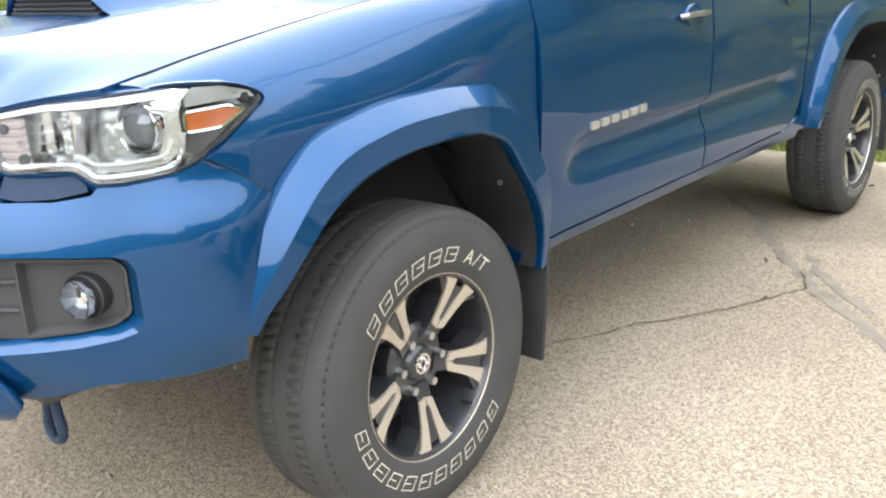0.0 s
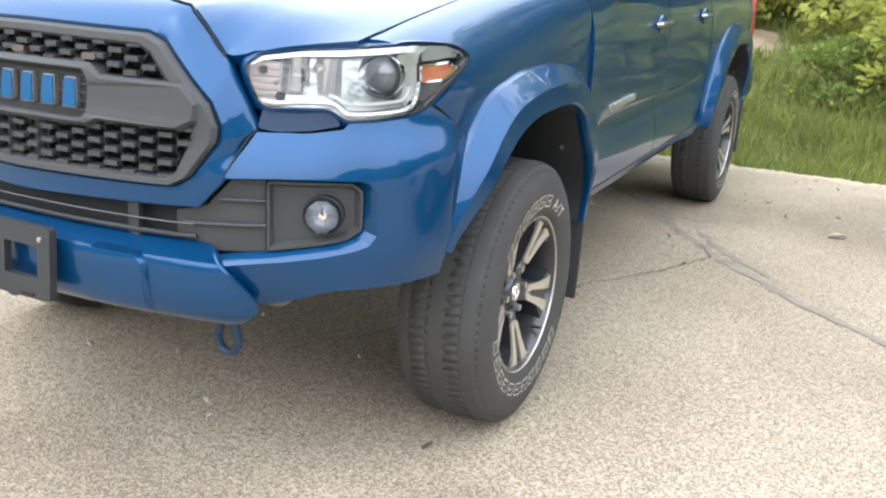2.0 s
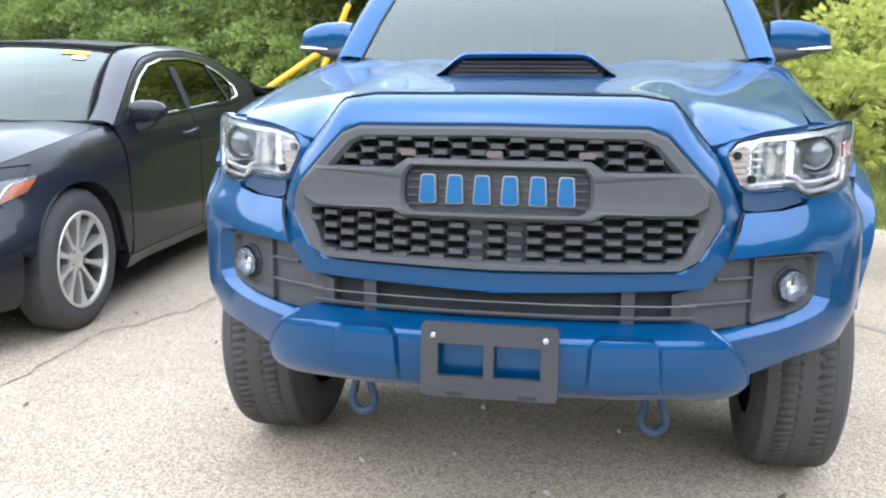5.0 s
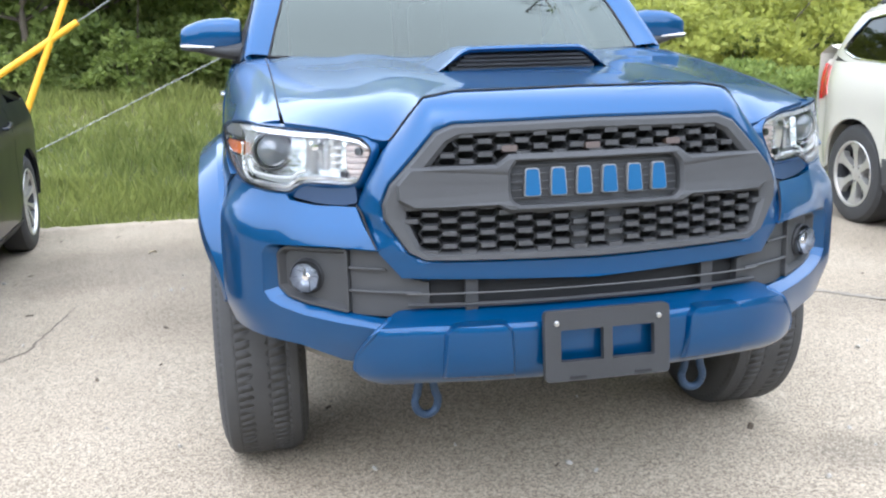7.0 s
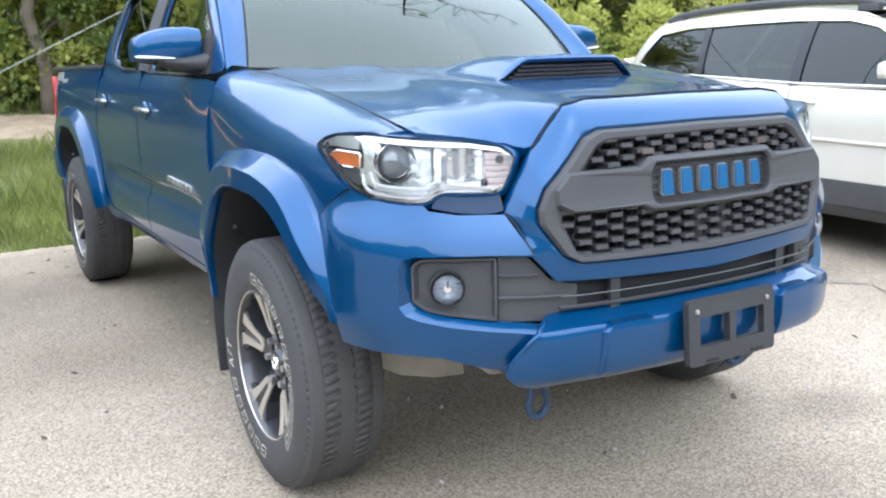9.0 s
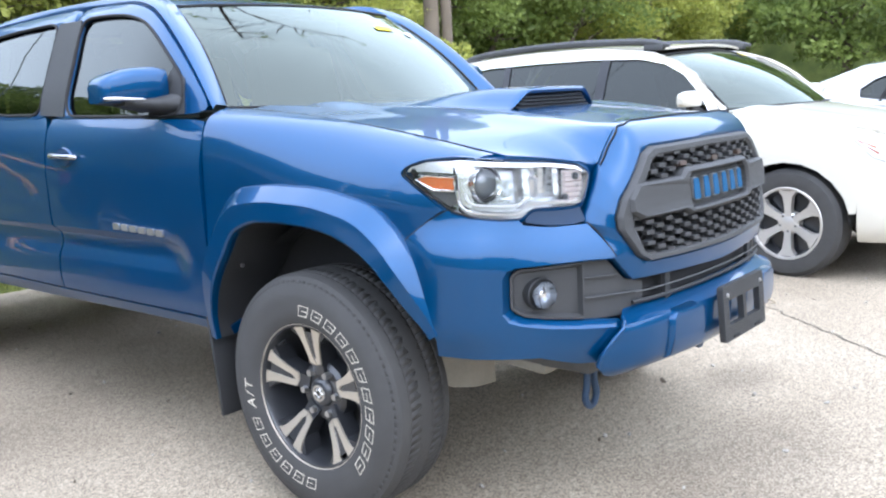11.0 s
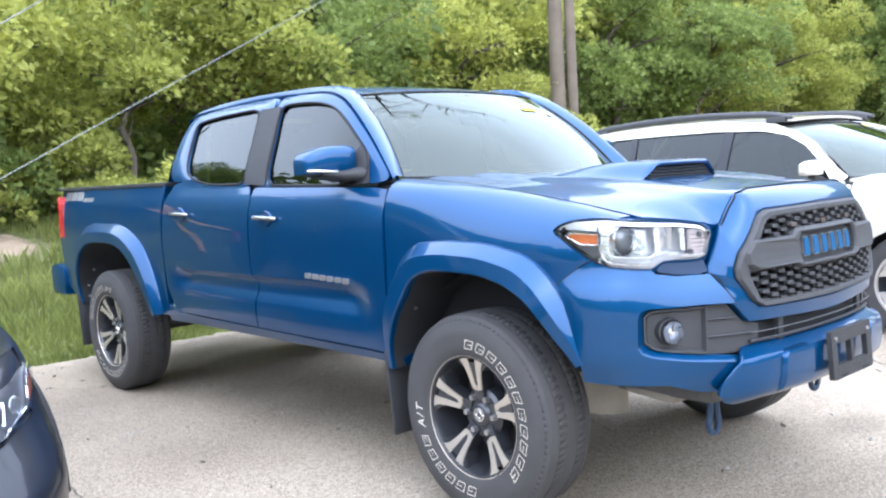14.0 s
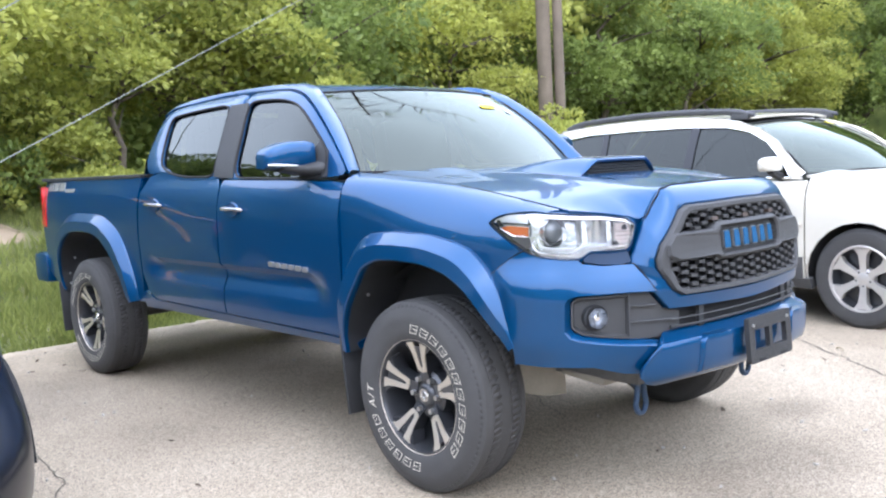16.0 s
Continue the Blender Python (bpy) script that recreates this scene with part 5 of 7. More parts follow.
for a0 in (0.75, -0.05):
    w = [screen_s(a0 - 0.55 * k / 8, 0.0 + 0.012 * math.sin(k / 8 * 2.6)) + Vector((0, -0.02, -0.012)) for k in range(9)]
    part("wiper", tube(w, [0.009] + [0.006] * 8, 6), BLACK, truck)


# door mirrors
def mirror(s):
    m = new("door_mirror")
    m.parent = truck
    tagged(m, "blue door mirror on a black foot")
    S = lambda x, y, z: Vector((x * s, y, z))
    loops = []
    for x, c, ry, rz in ((0.846, 1.322, 0.056, 0.052), (0.850, 1.323, 0.068, 0.061), (0.88, 1.325, 0.075, 0.066), (0.94, 1.325, 0.076, 0.064), (0.975, 1.321, 0.073, 0.060), (1.008, 1.314, 0.066, 0.052), (1.026, 1.308, 0.056, 0.044), (1.033, 1.304, 0.040, 0.030)):
        lp_ = []
        for k in range(24):
            a = 2 * math.pi * k / 24
            ca, sa = math.cos(a), math.sin(a)
            q = 0.48
            y = 0.80 + 0.03 * (x - 0.86) / 0.2 + math.copysign(abs(ca) ** q, ca) * ry
            z = c + math.copysign(abs(sa) ** q, sa) * rz
            lp_.append(S(x - 0.045 * (1.06 - x) / 0.2, min(y, 0.862), max(z, 1.275)))
        loops.append(lp_)
    part("cap", rings(loops, closed=False, cap=True), BLUE, m, "blue mirror cap")
    low = []
    for x, w, z0, z1 in ((0.84, 0.05, 1.235, 1.285), (0.90, 0.058, 1.255, 1.282), (0.97, 0.056, 1.266, 1.280), (1.022, 0.040, 1.274, 1.279)):
        low.append([S(x, 0.80 - w, z0 + 0.012), S(x, 0.80 + w, z0), S(x, 0.80 + w, z1), S(x, 0.80 - w, z1)])
    part("lower_shell", rings(low, closed=False, cap=True), DARK_PLASTIC, m, "black lower shell")
    foot = []
    for x, yc, ry, zc_, rz in ((0.775, 0.735, 0.085, 1.262, 0.040), (0.815, 0.755, 0.078, 1.262, 0.032), (0.86, 0.785, 0.074, 1.264, 0.026), (0.92, 0.802, 0.068, 1.270, 0.020), (0.955, 0.806, 0.05, 1.274, 0.012)):
        foot.append([S(x, yc + ry * math.copysign(abs(math.cos(t)) ** 0.8, math.cos(t)), zc_ + rz * math.copysign(abs(math.sin(t)) ** 0.8, math.sin(t))) for t in (2 * math.pi * j / 20 for j in range(20))])
    part("foot", rings(foot, closed=False, cap=True), DARK_PLASTIC, m, "black mirror foot")
    sail = rounded([(0.645, 1.226), (0.83, 1.226), (0.79, 1.30), (0.745, 1.388), (0.672, 1.345)], 0.008, 2)
    part("sail", sheet(sail, lambda y, z: cabin(y, z) + Vector((0.003, 0, 0)), 0.04, 0.04, 0.012, s), DARK_PLASTIC, m, "black mirror sail")
    sig = [S(0.90 + 0.125 * k / 8, 0.728 + 0.040 * (k / 8) ** 3, 1.282 + 0.008 * k / 8) for k in range(9)]
    part("signal_strip", tube(sig, [0.002, 0.003, 0.003, 0.004, 0.004, 0.005, 0.005, 0.005, 0.003], 8), WHITE_PLASTIC, m, "white turn signal strip")
    gl = plate([(0.885, 1.285), (1.012, 1.288), (1.020, 1.31), (1.0, 1.36), (0.90, 1.37), (0.88, 1.34)], 0.863, 0.866)
    if s < 0:
        shift(gl, Matrix.Diagonal((-1, 1, 1, 1)))
    part("mirror_glass", gl, CHROME, m, "mirror glass")


for s in (1, -1):
    mirror(s)

# ---- the other cars ----
BLACK_PAINT = mat("black_car_paint", (0.009, 0.010, 0.014), 0.35, 0.0, 0.1, 2, 0, 800, coat=0.42, spec=0.2)
WHITE_PAINT = mat("pearl_white_paint", (0.55, 0.52, 0.445), 0.35, 0.0, 0.03, 2, 0, 800, coat=1.0)
SILVER_PAINT = mat("silver_white_paint", (0.62, 0.63, 0.64), 0.35, 0.2, 0.04, 2, 0, 800, coat=1.0)
CLAD = mat("grey_cladding", (0.06, 0.061, 0.063), 0.65, 0, 0.12, 9, 0.2, 500)


def smooth_plan(points):
    """A plan curve from the nose's middle round the corner, with its arc length."""
    pl = [Vector(p) for p in points]
    fine = []
    for i in range(len(pl) - 1):
        p0 = pl[i - 1] if i else Vector((-pl[1].x, pl[1].y))
        p1, p2, p3 = pl[i], pl[i + 1], pl[min(i + 2, len(pl) - 1)]
        for k in range(10):
            t = k / 10
            fine.append(0.5 * (2 * p1 + (p2 - p0) * t + (2 * p0 - 5 * p1 + 4 * p2 - p3) * t * t + (3 * p1 - p0 - 3 * p2 + p3) * t**3))
    fine.append(pl[-1])
    arc = [0.0]
    for a, b in zip(fine, fine[1:]):
        arc.append(arc[-1] + (b - a).length)

    def at(u):
        s, u = (-1 if u < 0 else 1), min(abs(u), arc[-1] - 1e-6)
        i = int(np.searchsorted(arc, u, side="right")) - 1
        p = fine[i].lerp(fine[i + 1], (u - arc[i]) / (arc[i + 1] - arc[i]))
        t = (fine[min(len(fine) - 1, i + 3)] - fine[max(0, i - 2)]).normalized()
        if u < 0.03:
            t = Vector((1, 0))
        return Vector((p.x * s, p.y)), Vector((abs(t.y) * s, -abs(t.x)))
    uy_ = lambda y: float(np.interp(y, [p.y for p in fine], arc))
    ux_ = lambda x: math.copysign(float(np.interp(abs(x), [p.x for p in fine], arc)), x)
    return at, ux_, uy_


def road_wheel(parent, at, R, rim, width, spokes, wide, s, metal):
    w = new("wheel")
    w.parent = parent
    tagged(w, "silver alloy wheel with a black tyre")
    w.matrix_basis = pose(at[0], at[1], R - 0.008, 0, 0, 0 if s > 0 else 180)
    h = width / 2
    ty = part("tyre", lathe([(-h + 0.01, rim), (-h, rim + 0.04), (-h + 0.006, R - 0.03), (-h + 0.03, R - 0.004), (-0.02, R), (0.02, R), (h - 0.03, R - 0.004), (h - 0.006, R - 0.03), (h, rim + 0.04), (h - 0.008, rim + 0.006), (h - 0.02, rim)], 60), RUBBER, w)
    part("barrel", lathe([(-h, rim - 0.004), (h - 0.03, rim - 0.012), (h - 0.006, rim + 0.004), (h - 0.006, rim - 0.008), (h - 0.03, rim - 0.016), (h - 0.10, rim - 0.03), (h - 0.10, 0.02)], 60), RIM_DARK, w)
    part("lip", lathe([(h - 0.006, rim + 0.006), (h - 0.002, rim + 0.002), (h - 0.004, rim - 0.010), (h - 0.02, rim - 0.014)], 60), metal, w)
    for k in range(spokes):
        c = 360 / spokes * k + 90
        f = wide
        x1 = h - 0.016
        lp_ = [(0.045, c - f * 2.4), (0.10, c - f * 1.05), (rim * 0.75, c - f * 0.85), (rim - 0.010, c - f * 1.35), (rim - 0.010, c + f * 1.35), (rim * 0.75, c + f * 0.85), (0.10, c + f * 1.05), (0.045, c + f * 2.4)]
        part("spoke", plate(lp_, x1 - 0.045, x1, lambda r, d, x: polar(x - 0.022 * (rim - r) / rim, r, d)), metal, w, angle=25)
    part("hub", lathe([(h - 0.09, 0.075), (h - 0.045, 0.068), (h - 0.036, 0.05), (h - 0.030, 0.03), (h - 0.028, 0.0005)], 28), metal, w)
    for k in range(5):
        a = 72 * k + 54
        part("lug_nut", add_rod(bmesh.new(), polar(h - 0.06, 0.052, a), polar(h - 0.032, 0.052, a), 0.009, 0.008, 6), STEEL, w)
    return w


def build_car(name, label, category, c, at, turn):
    root = thing(name, label, category, at, turn)
    paint = c["paint"]
    P, ux_, uy_ = smooth_plan(c["plan"])
    zt = hermite(c["top"])
    z0 = c["low"]
    recq = hermite([(0, 0.07), (0.10, 0.018), (0.3, 0.0), (0.66, 0.004), (0.82, 0.020), (0.93, 0.050), (1.0, 0.10)])
    hw, yd, yr, tail = c["plan"][-1][0], c["door_front"], c["rear_axle"], c["tail"]
    belt = hermite(c["belt"])
    rear_in = lambda y: 0.16 * sstep(yr + 0.15, tail, y) ** 1.5

    def wrap(u, q, extra=0.0):
        p, o = P(u)
        tuck = c.get("tuck", 0.0) * sstep(0.1, -0.75, p.y)
        lean = c["rake"] * (1 - sstep(-0.7, -0.3, p.y))
        y_top = (p - o * (recq(1.0) + tuck)).y if tuck else p.y
        zz = z0 + q * (zt(y_top + lean * max(0.0, zt(y_top) - 0.5) if tuck else y_top) - z0)
        w = p - o * (recq(q) + extra + tuck * sstep(0.45, 0.80, q))
        return Vector((w.x, w.y + lean * max(0.0, zz - 0.5), zz))

    side_rec = hermite([(0, 0.07), (0.10, 0.018), (0.32, 0.0), (0.62, 0.006), (0.70, 0.0), (0.80, 0.004), (0.93, 0.028), (1.0, 0.052)])

    def flank(y, q, extra=0.0):
        zz = z0 + q * (belt(y) - z0)
        k = sstep(yd + 0.25, yd - 0.02, y)
        r = side_rec(q) * (1 - k) + recq(q) * 0.6 * k
        return Vector((hw - r - extra - rear_in(y), y, zz))

    dz = c["rear_deck"]

    def S_(s):
        return lambda v: Vector((v.x * s, v.y, v.z))

    cen = (0, (yr + 0.0) / 2, 0.6)
    R = c["R"]
    R_arch = R + c.get("arch", 0.055)
    ax = c.get("axle", 0.0)
    q_at = lambda y, z: (z - z0) / ((zt(y) if y < yd else belt(y)) - z0)
    arcp = lambda cy, a0, a1, n=11: [(cy + R_arch * math.cos(radians(a0 + (a1 - a0) * k / (n - 1))), R - 0.01 + R_arch * math.sin(radians(a0 + (a1 - a0) * k / (n - 1)))) for k in range(n)]
    # black blocks added inside the body to keep its gaps dark
    part("cabin_core", box((0, yr / 2, 0.52), (hw * 1.5, yr * 0.62, 0.62)), BLACK, root)
    part("engine_bay_core", box((0, -0.15, 0.48), (1.0, 1.1, 0.30)), BLACK, root)
    part("rear_core", box((0, yr + 0.15, 0.6), (1.0, 1.0, 0.44)), BLACK, root)
    u_end = uy_(-0.42 + ax)
    # bumper and nose
    part("front_bumper", sheet([(-u_end, 0.0), (u_end, 0.0), (u_end, c["lamp"][0]), (ux_(0.3), c["lamp"][0]), (-ux_(0.3), c["lamp"][0]), (-u_end, c["lamp"][0])], wrap, 0.05, 0.08, 0.02, 1, cen), paint, root)
    part("nose_panel", sheet([(-ux_(c["lamp_in"]), c["lamp"][0] + 0.01), (ux_(c["lamp_in"]), c["lamp"][0] + 0.01), (ux_(c["lamp_in"]), 1.0), (-ux_(c["lamp_in"]), 1.0)], wrap, 0.05, 0.06, 0.02, 1, cen), c.get("nose_paint", paint), root)
    # black panels laid over the bumper paint the shade of its openings
    for gx, g0, g1, n in c["grilles"]:
        part("grille_shade_panel", sheet([(-ux_(gx), g0), (ux_(gx), g0), (ux_(gx * c.get("taper", 0.88)), g1), (-ux_(gx * c.get("taper", 0.88)), g1)], lambda u, q: wrap(u, q, -0.004), 0.05, 0.06, 0.01, 1, cen), BLACK, root, "black panel painted for the shade in a grille opening")
        for k in range(n):
            q = g0 + (g1 - g0) * (k + 0.5) / n
            part("grille_slat", tube([wrap(ux_(x / 12 * gx * (0.97 - (1 - c.get("taper", 0.88)) * (k + 0.5) / n)), q, -0.010) for x in range(-12, 13)], 0.007, 6), c.get("slat", DARK_PLASTIC), root)
    for s in (1, -1):
        S = S_(s)
        # lamps
        l0, l1 = c["lamp"]
        lamp = new("headlamp")
        lamp.parent = root
        tagged(lamp, "slim headlamp with bright trim and amber corner")
        le = [(ux_(c["lamp_in"]), l0 + 0.01), (ux_(0.62), l0 + 0.02), (uy_(-0.52), l0 + 0.5 * (l1 - l0)), (uy_(c["lamp_tip"]), l1 + 0.03), (uy_(c["lamp_tip"] - 0.10), l1 + 0.025), (ux_(0.70), l1), (ux_(c["lamp_in"]), l0 + 0.45 * (l1 - l0))]
        sur = [(ux_(c["lamp_in"] - 0.02), l0 - 0.01), (uy_(-0.40), l0 - 0.01), (uy_(-0.36), l0 + 0.3 * (1 - l0)), (uy_(c["lamp_tip"] + 0.05), l1 + 0.03), (uy_(c["lamp_tip"] + 0.08), 1.0), (ux_(c["lamp_in"] - 0.02), 1.0)]
        part("lamp_surround", sheet(sur, lambda u, q: wrap(u, q, 0.010), 0.03, 0.05, 0.006 if "tuck" in c else 0.03, s, cen), paint, root)
        am = [(uy_(-0.56), l0 + 0.60 * (l1 - l0)), (uy_(c["lamp_tip"] - 0.05), l1 - 0.005), (uy_(c["lamp_tip"] - 0.02), l1 + 0.01), (uy_(-0.54), l1 - 0.02)]
        swoosh = [[(ux_(c["lamp_in"] + (0.70 - c["lamp_in"]) * k / 8), l0 + 0.02 + 0.25 * (l1 - l0) * k / 8) for k in range(9)] + [(uy_(-0.66 + 0.2 * k), l0 + (0.5 + 0.4 * k) * (l1 - l0)) for k in (0, 1)]]
        bowls = [(ux_(0.60), l0 + 0.52 * (l1 - l0)), (ux_(0.70), l0 + 0.52 * (l1 - l0))]
        if "lamp_poly" in c:
            at_ = lambda k, v, q: (ux_(v) if k == "x" else uy_(v), q)
            le, am, bowls = ([at_(*p) for p in c[k]] for k in ("lamp_poly", "amber_poly", "bowl_at"))
            swoosh = [[tuple(v) for v in glide([(*at_(*p), 0) for p in sw], 5)] for sw in c["swoosh"]]
        part("lamp_body", sheet(le, lambda u, q: wrap(u, q, 0.0), 0.025, 0.04, 0.012, s, cen), LAMP_GREY if c.get("light_lamp") else LAMP_DARK, lamp)
        part("amber_lens", sheet(am, lambda u, q: wrap(u, q, -0.004), 0.025, 0.04, 0.005, s, cen), AMBER, lamp, "amber corner lens")
        for sw in swoosh:
            part("bright_strip", tube([S(wrap(p[0], p[1], -0.006)) for p in sw], 0.0055, 6), CHROME, lamp, "bright lamp trim")
        for bu, bq in bowls:
            m = Matrix.Translation(S(wrap(bu, bq, -0.004))) @ Vector((0.6 * s, -0.78, 0.15)).to_track_quat("X", "Z").to_matrix().to_4x4()
            part("lamp_bowl", shift(lathe([(0.0, 0.030), (0.0025, 0.027), (0.0005, 0.023), (0.002, 0.010), (0.002, 0.0005)], 20), m), LAMP_GREY, lamp)
        part("lens", sheet(le, lambda u, q: wrap(u, q, -0.012), 0.05, 0.05, 0.0, s, cen), CLEAR, lamp)
        # fender
        fe = [(uy_(y), q_at(y, z)) for y, z in arcp(ax, 168, 8)] + [(uy_(yd - 0.012), q_at(yd - 0.02, z0 + 0.03)), (uy_(yd - 0.012), 0.6), (uy_(yd - 0.012), 1.0), (uy_(0.0), 1.0), (uy_(-0.40), 1.0), (uy_(c["lamp_tip"]), l1 + 0.045), (uy_(-0.44 + ax), l0 + 0.03), (uy_(-0.415 + ax), q_at(-0.41 + ax, 0.42))]
        part("fender", sheet(fe, wrap, 0.05, 0.06, 0.02, s, cen), paint, root)
        yb, ye = c["pillar"], c["rear_door_end"]
        d1 = part("front_door", sheet([(yd, 0.10), (yb - 0.005, 0.10), (yb - 0.005, 1.0), (yd, 1.0)], flank, 0.08, 0.05, 0.02, s, cen), paint, root)
        d2 = part("rear_door", sheet([(yb + 0.005, 0.10), (min(ye, yr - R_arch) - 0.02, 0.10), (ye - 0.005, 0.20), (ye - 0.005, 0.62), (ye - 0.005, 1.0), (yb + 0.005, 1.0)], flank, 0.08, 0.05, 0.02, s, cen), paint, root)
        part("sill", sheet([(yd - 0.04, 0.0), (yr - R_arch + 0.02, 0.0), (yr - R_arch + 0.02, 0.095), (yd - 0.04, 0.095)], lambda y, q: flank(y, q, -0.004), 0.1, 0.05, 0.06, s, cen), c.get("clad", paint), root)
        qp = [(ye + 0.002, 1.0), (ye + 0.002, 0.22)] + [(y, q_at(y, z)) for y, z in arcp(yr, 174, 2, 18) if y > ye + 0.006] + [(tail - 0.02, 0.05), (tail, 0.3), (tail, 0.9), (tail - 0.03, 1.0)]
        part("quarter_panel", sheet(qp, flank, 0.08, 0.06, 0.02, s, cen), paint, root)
        if "clad" in c:
            part("door_cladding", sheet([(yd + 0.01, 0.10), (yr - R_arch - 0.01, 0.10), (yr - R_arch - 0.01, 0.30), (yd + 0.01, 0.30)], lambda y, q: flank(y, q, -0.012), 0.1, 0.05, 0.012, s, cen), c["clad"], root, "grey lower door cladding")
        if "clad" in c:
            part("door_moulding", tube([S(flank(yd + 0.02 + (ye - yd - 0.3) * k / 12, 0.60, -0.006)) for k in range(13)], 0.011, 6), paint, root)
        for d, y in ((d1, yb - 0.13), (d2, ye - 0.16)):
            z = c.get("handle_z", 0.87)
            g = [S(flank(y + 0.10 * t, z + 0.012 * t, e)) for t, e in ((-1, 0.0), (-0.8, -0.022), (0, -0.030), (0.8, -0.022), (1, 0.0))]
            if "clad" in c:
                cup = [flank(y + 0.062 * math.cos(t), z + 0.004 + 0.026 * math.sin(t) / (belt(y) - z0), -0.0015) for t in (2 * math.pi * j / 20 for j in range(20))]
                part("handle_cup", rings([[S(v) for v in cup], [S(flank(y, z + 0.004, 0.004)).lerp(S(v), 0.55) for v in cup]], closed=False, cap=True), paint, d)
            part("door_handle", tube(g, [0.010, 0.012, 0.012, 0.013, 0.010], 8), c.get("handle", paint), d)
        # wheel houses and wheels
        for cy in (ax, yr):
            lin = [[S(Vector((x, cy + rr * math.cos(radians(a)), R + rr * math.sin(radians(a))))) for a in range(0, 181, 12)] for x, rr in ((hw - 0.03 - (0.10 if cy == yr else 0), R_arch - 0.004), (hw - 0.30, R_arch - 0.004), (hw - 0.32, 0.08))]
            part("wheel_liner", rings(lin, closed=False, loop_closed=False), BLACK, root)
            road_wheel(root, ((hw - 0.022 - c["tw"] / 2) * s, cy), R, c["rim"], c["tw"], c["spokes"], c["wide"], s, SILVER)
        # greenhouse
        tz = c["tumble"]

        def house(y, z):
            return Vector((hw - 0.055 - rear_in(y) - tz * max(0.0, z - belt(y)) - 0.35 * max(0.0, z - belt(y)) ** 2, y, z))
        W_out, W_in = c["glass_out"], c["glass_in"]
        a_, b_ = key_loop(W_out, 4), key_loop(W_in, 4)
        L = lambda lp_, dx: [S(house(*p) + Vector((dx, 0, 0))) for p in lp_]
        part("window_surround", rings([L(a_, -0.03), L(a_, 0.0), L(mix2(a_, b_, 0.5), 0.004), L(b_, 0.0), L(b_, -0.02)], closed=False), paint, root)
        part("side_glass", sheet(W_in, lambda y, z: house(y, z) - Vector((0.006, 0, 0)), 0.12, 0.06, 0.0, s, cen), TINT, root, "tinted side glass")
        part("window_trim", tube([S(house(*p) + Vector((0.003, 0, 0))) for p in b_], 0.007, 6, True), c["trim"], root, "window trim")
        for y0, y1, lean in c["posts"]:
            zb, ztp = belt(y0) + 0.005, c["post_top"]
            part("window_post", sheet([(y0, zb), (y1, zb), (y1 + lean, ztp), (y0 + lean, ztp)], lambda y, z: house(y, z) + Vector((0.004, 0, 0)), 0.06, 0.08, 0.008, s, cen), c.get("post", DARK_PLASTIC), root)
        rail_ = [S(house(*p)) for p in c["rail"]]
        top_ = [S(Vector(p)) for p in c["rail_in"]]
        n = 30
        A, B = resample(rail_, n, False), resample(top_, n, False)
        md = lambda t, up: [a.lerp(b, t) + Vector((0.5 * s, 0, 0.85)) * up for a, b in zip(A, B)]
        part("roof_side", rings([md(0, -0.03), md(0, 0.002), md(0.4, 0.014), md(0.8, 0.010), md(1.0, 0.0), md(1.02, -0.02)], closed=False, loop_closed=False), paint, root)
        # mirror
        mm = new("door_mirror")
        mm.parent = root
        tagged(mm, "door mirror in body colour")
        my, mz = c["mirror"]
        loops = []
        for x, k in ((0.0, 0.55), (0.012, 0.85), (0.06, 1.0), (0.14, 0.95), (0.19, 0.75), (0.215, 0.35)):
            loops.append([S(Vector((hw - c.get("mirror_in", 0.04) + x * c.get("reach", 1.0), my + 0.055 * k * math.copysign(abs(math.cos(t)) ** 0.7, math.cos(t)), mz + max(-0.042, 0.060 * k * math.copysign(abs(math.sin(t)) ** 0.7, math.sin(t)))))) for t in (2 * math.pi * j / 20 for j in range(20))])
        part("cap", rings(loops, closed=False, cap=True), paint, mm)
        part("stalk", tube([S(Vector((hw - 0.09, my, mz - 0.09))), S(Vector((hw + 0.0, my, mz - 0.07))), S(Vector((hw + 0.05, my, mz - 0.04)))], [0.035, 0.03, 0.03], 8), DARK_PLASTIC, mm)
        # tail lamp
        part("tail_lamp", sheet([(tail - 0.30, 0.72), (tail - 0.01, 0.66), (tail - 0.01, 0.97), (tail - 0.20, 0.95)], lambda y, q: flank(y, q, -0.006), 0.06, 0.05, 0.02, s, cen), RED_LENS, root, "red tail lamp")
    # hood
    us = np.linspace(0.0, uy_(yd - 0.03), 44)
    edge = [wrap(u, 1.0) for u in us]
    ey_, ex_ = [p.y for p in edge], [p.x for p in edge]
    crown = c["crown"]

    fx_, fy_, fz_ = zip(*[(p.x, p.y, p.z) for p, u in zip(edge, us) if u < uy_(-0.52)])

    def bonnet(x, y):
        raw = bonnet_raw(x, y)
        e = y - float(np.interp(abs(x), fx_, fy_))
        if abs(x) < fx_[-1]:
            yf = float(np.interp(abs(x), fx_, fy_))
            raw.z += (float(np.interp(abs(x), fx_, fz_)) + 0.003 - bonnet_raw(x, yf).z) * max(0.0, 1 - max(0.0, e) / 0.30) ** 2 * (1 - sstep(fx_[-1] - 0.12, fx_[-1], abs(x)))
        return raw

    def bonnet_raw(x, y):
        xe = max(0.2, float(np.interp(y, ey_, ex_)))
        r = min(1.0, abs(x) / xe)
        k = sstep(ey_[0], ey_[0] + 0.35, y)
        ridge = 0.010 * k * math.exp(-((r - 0.72) / 0.10) ** 2)
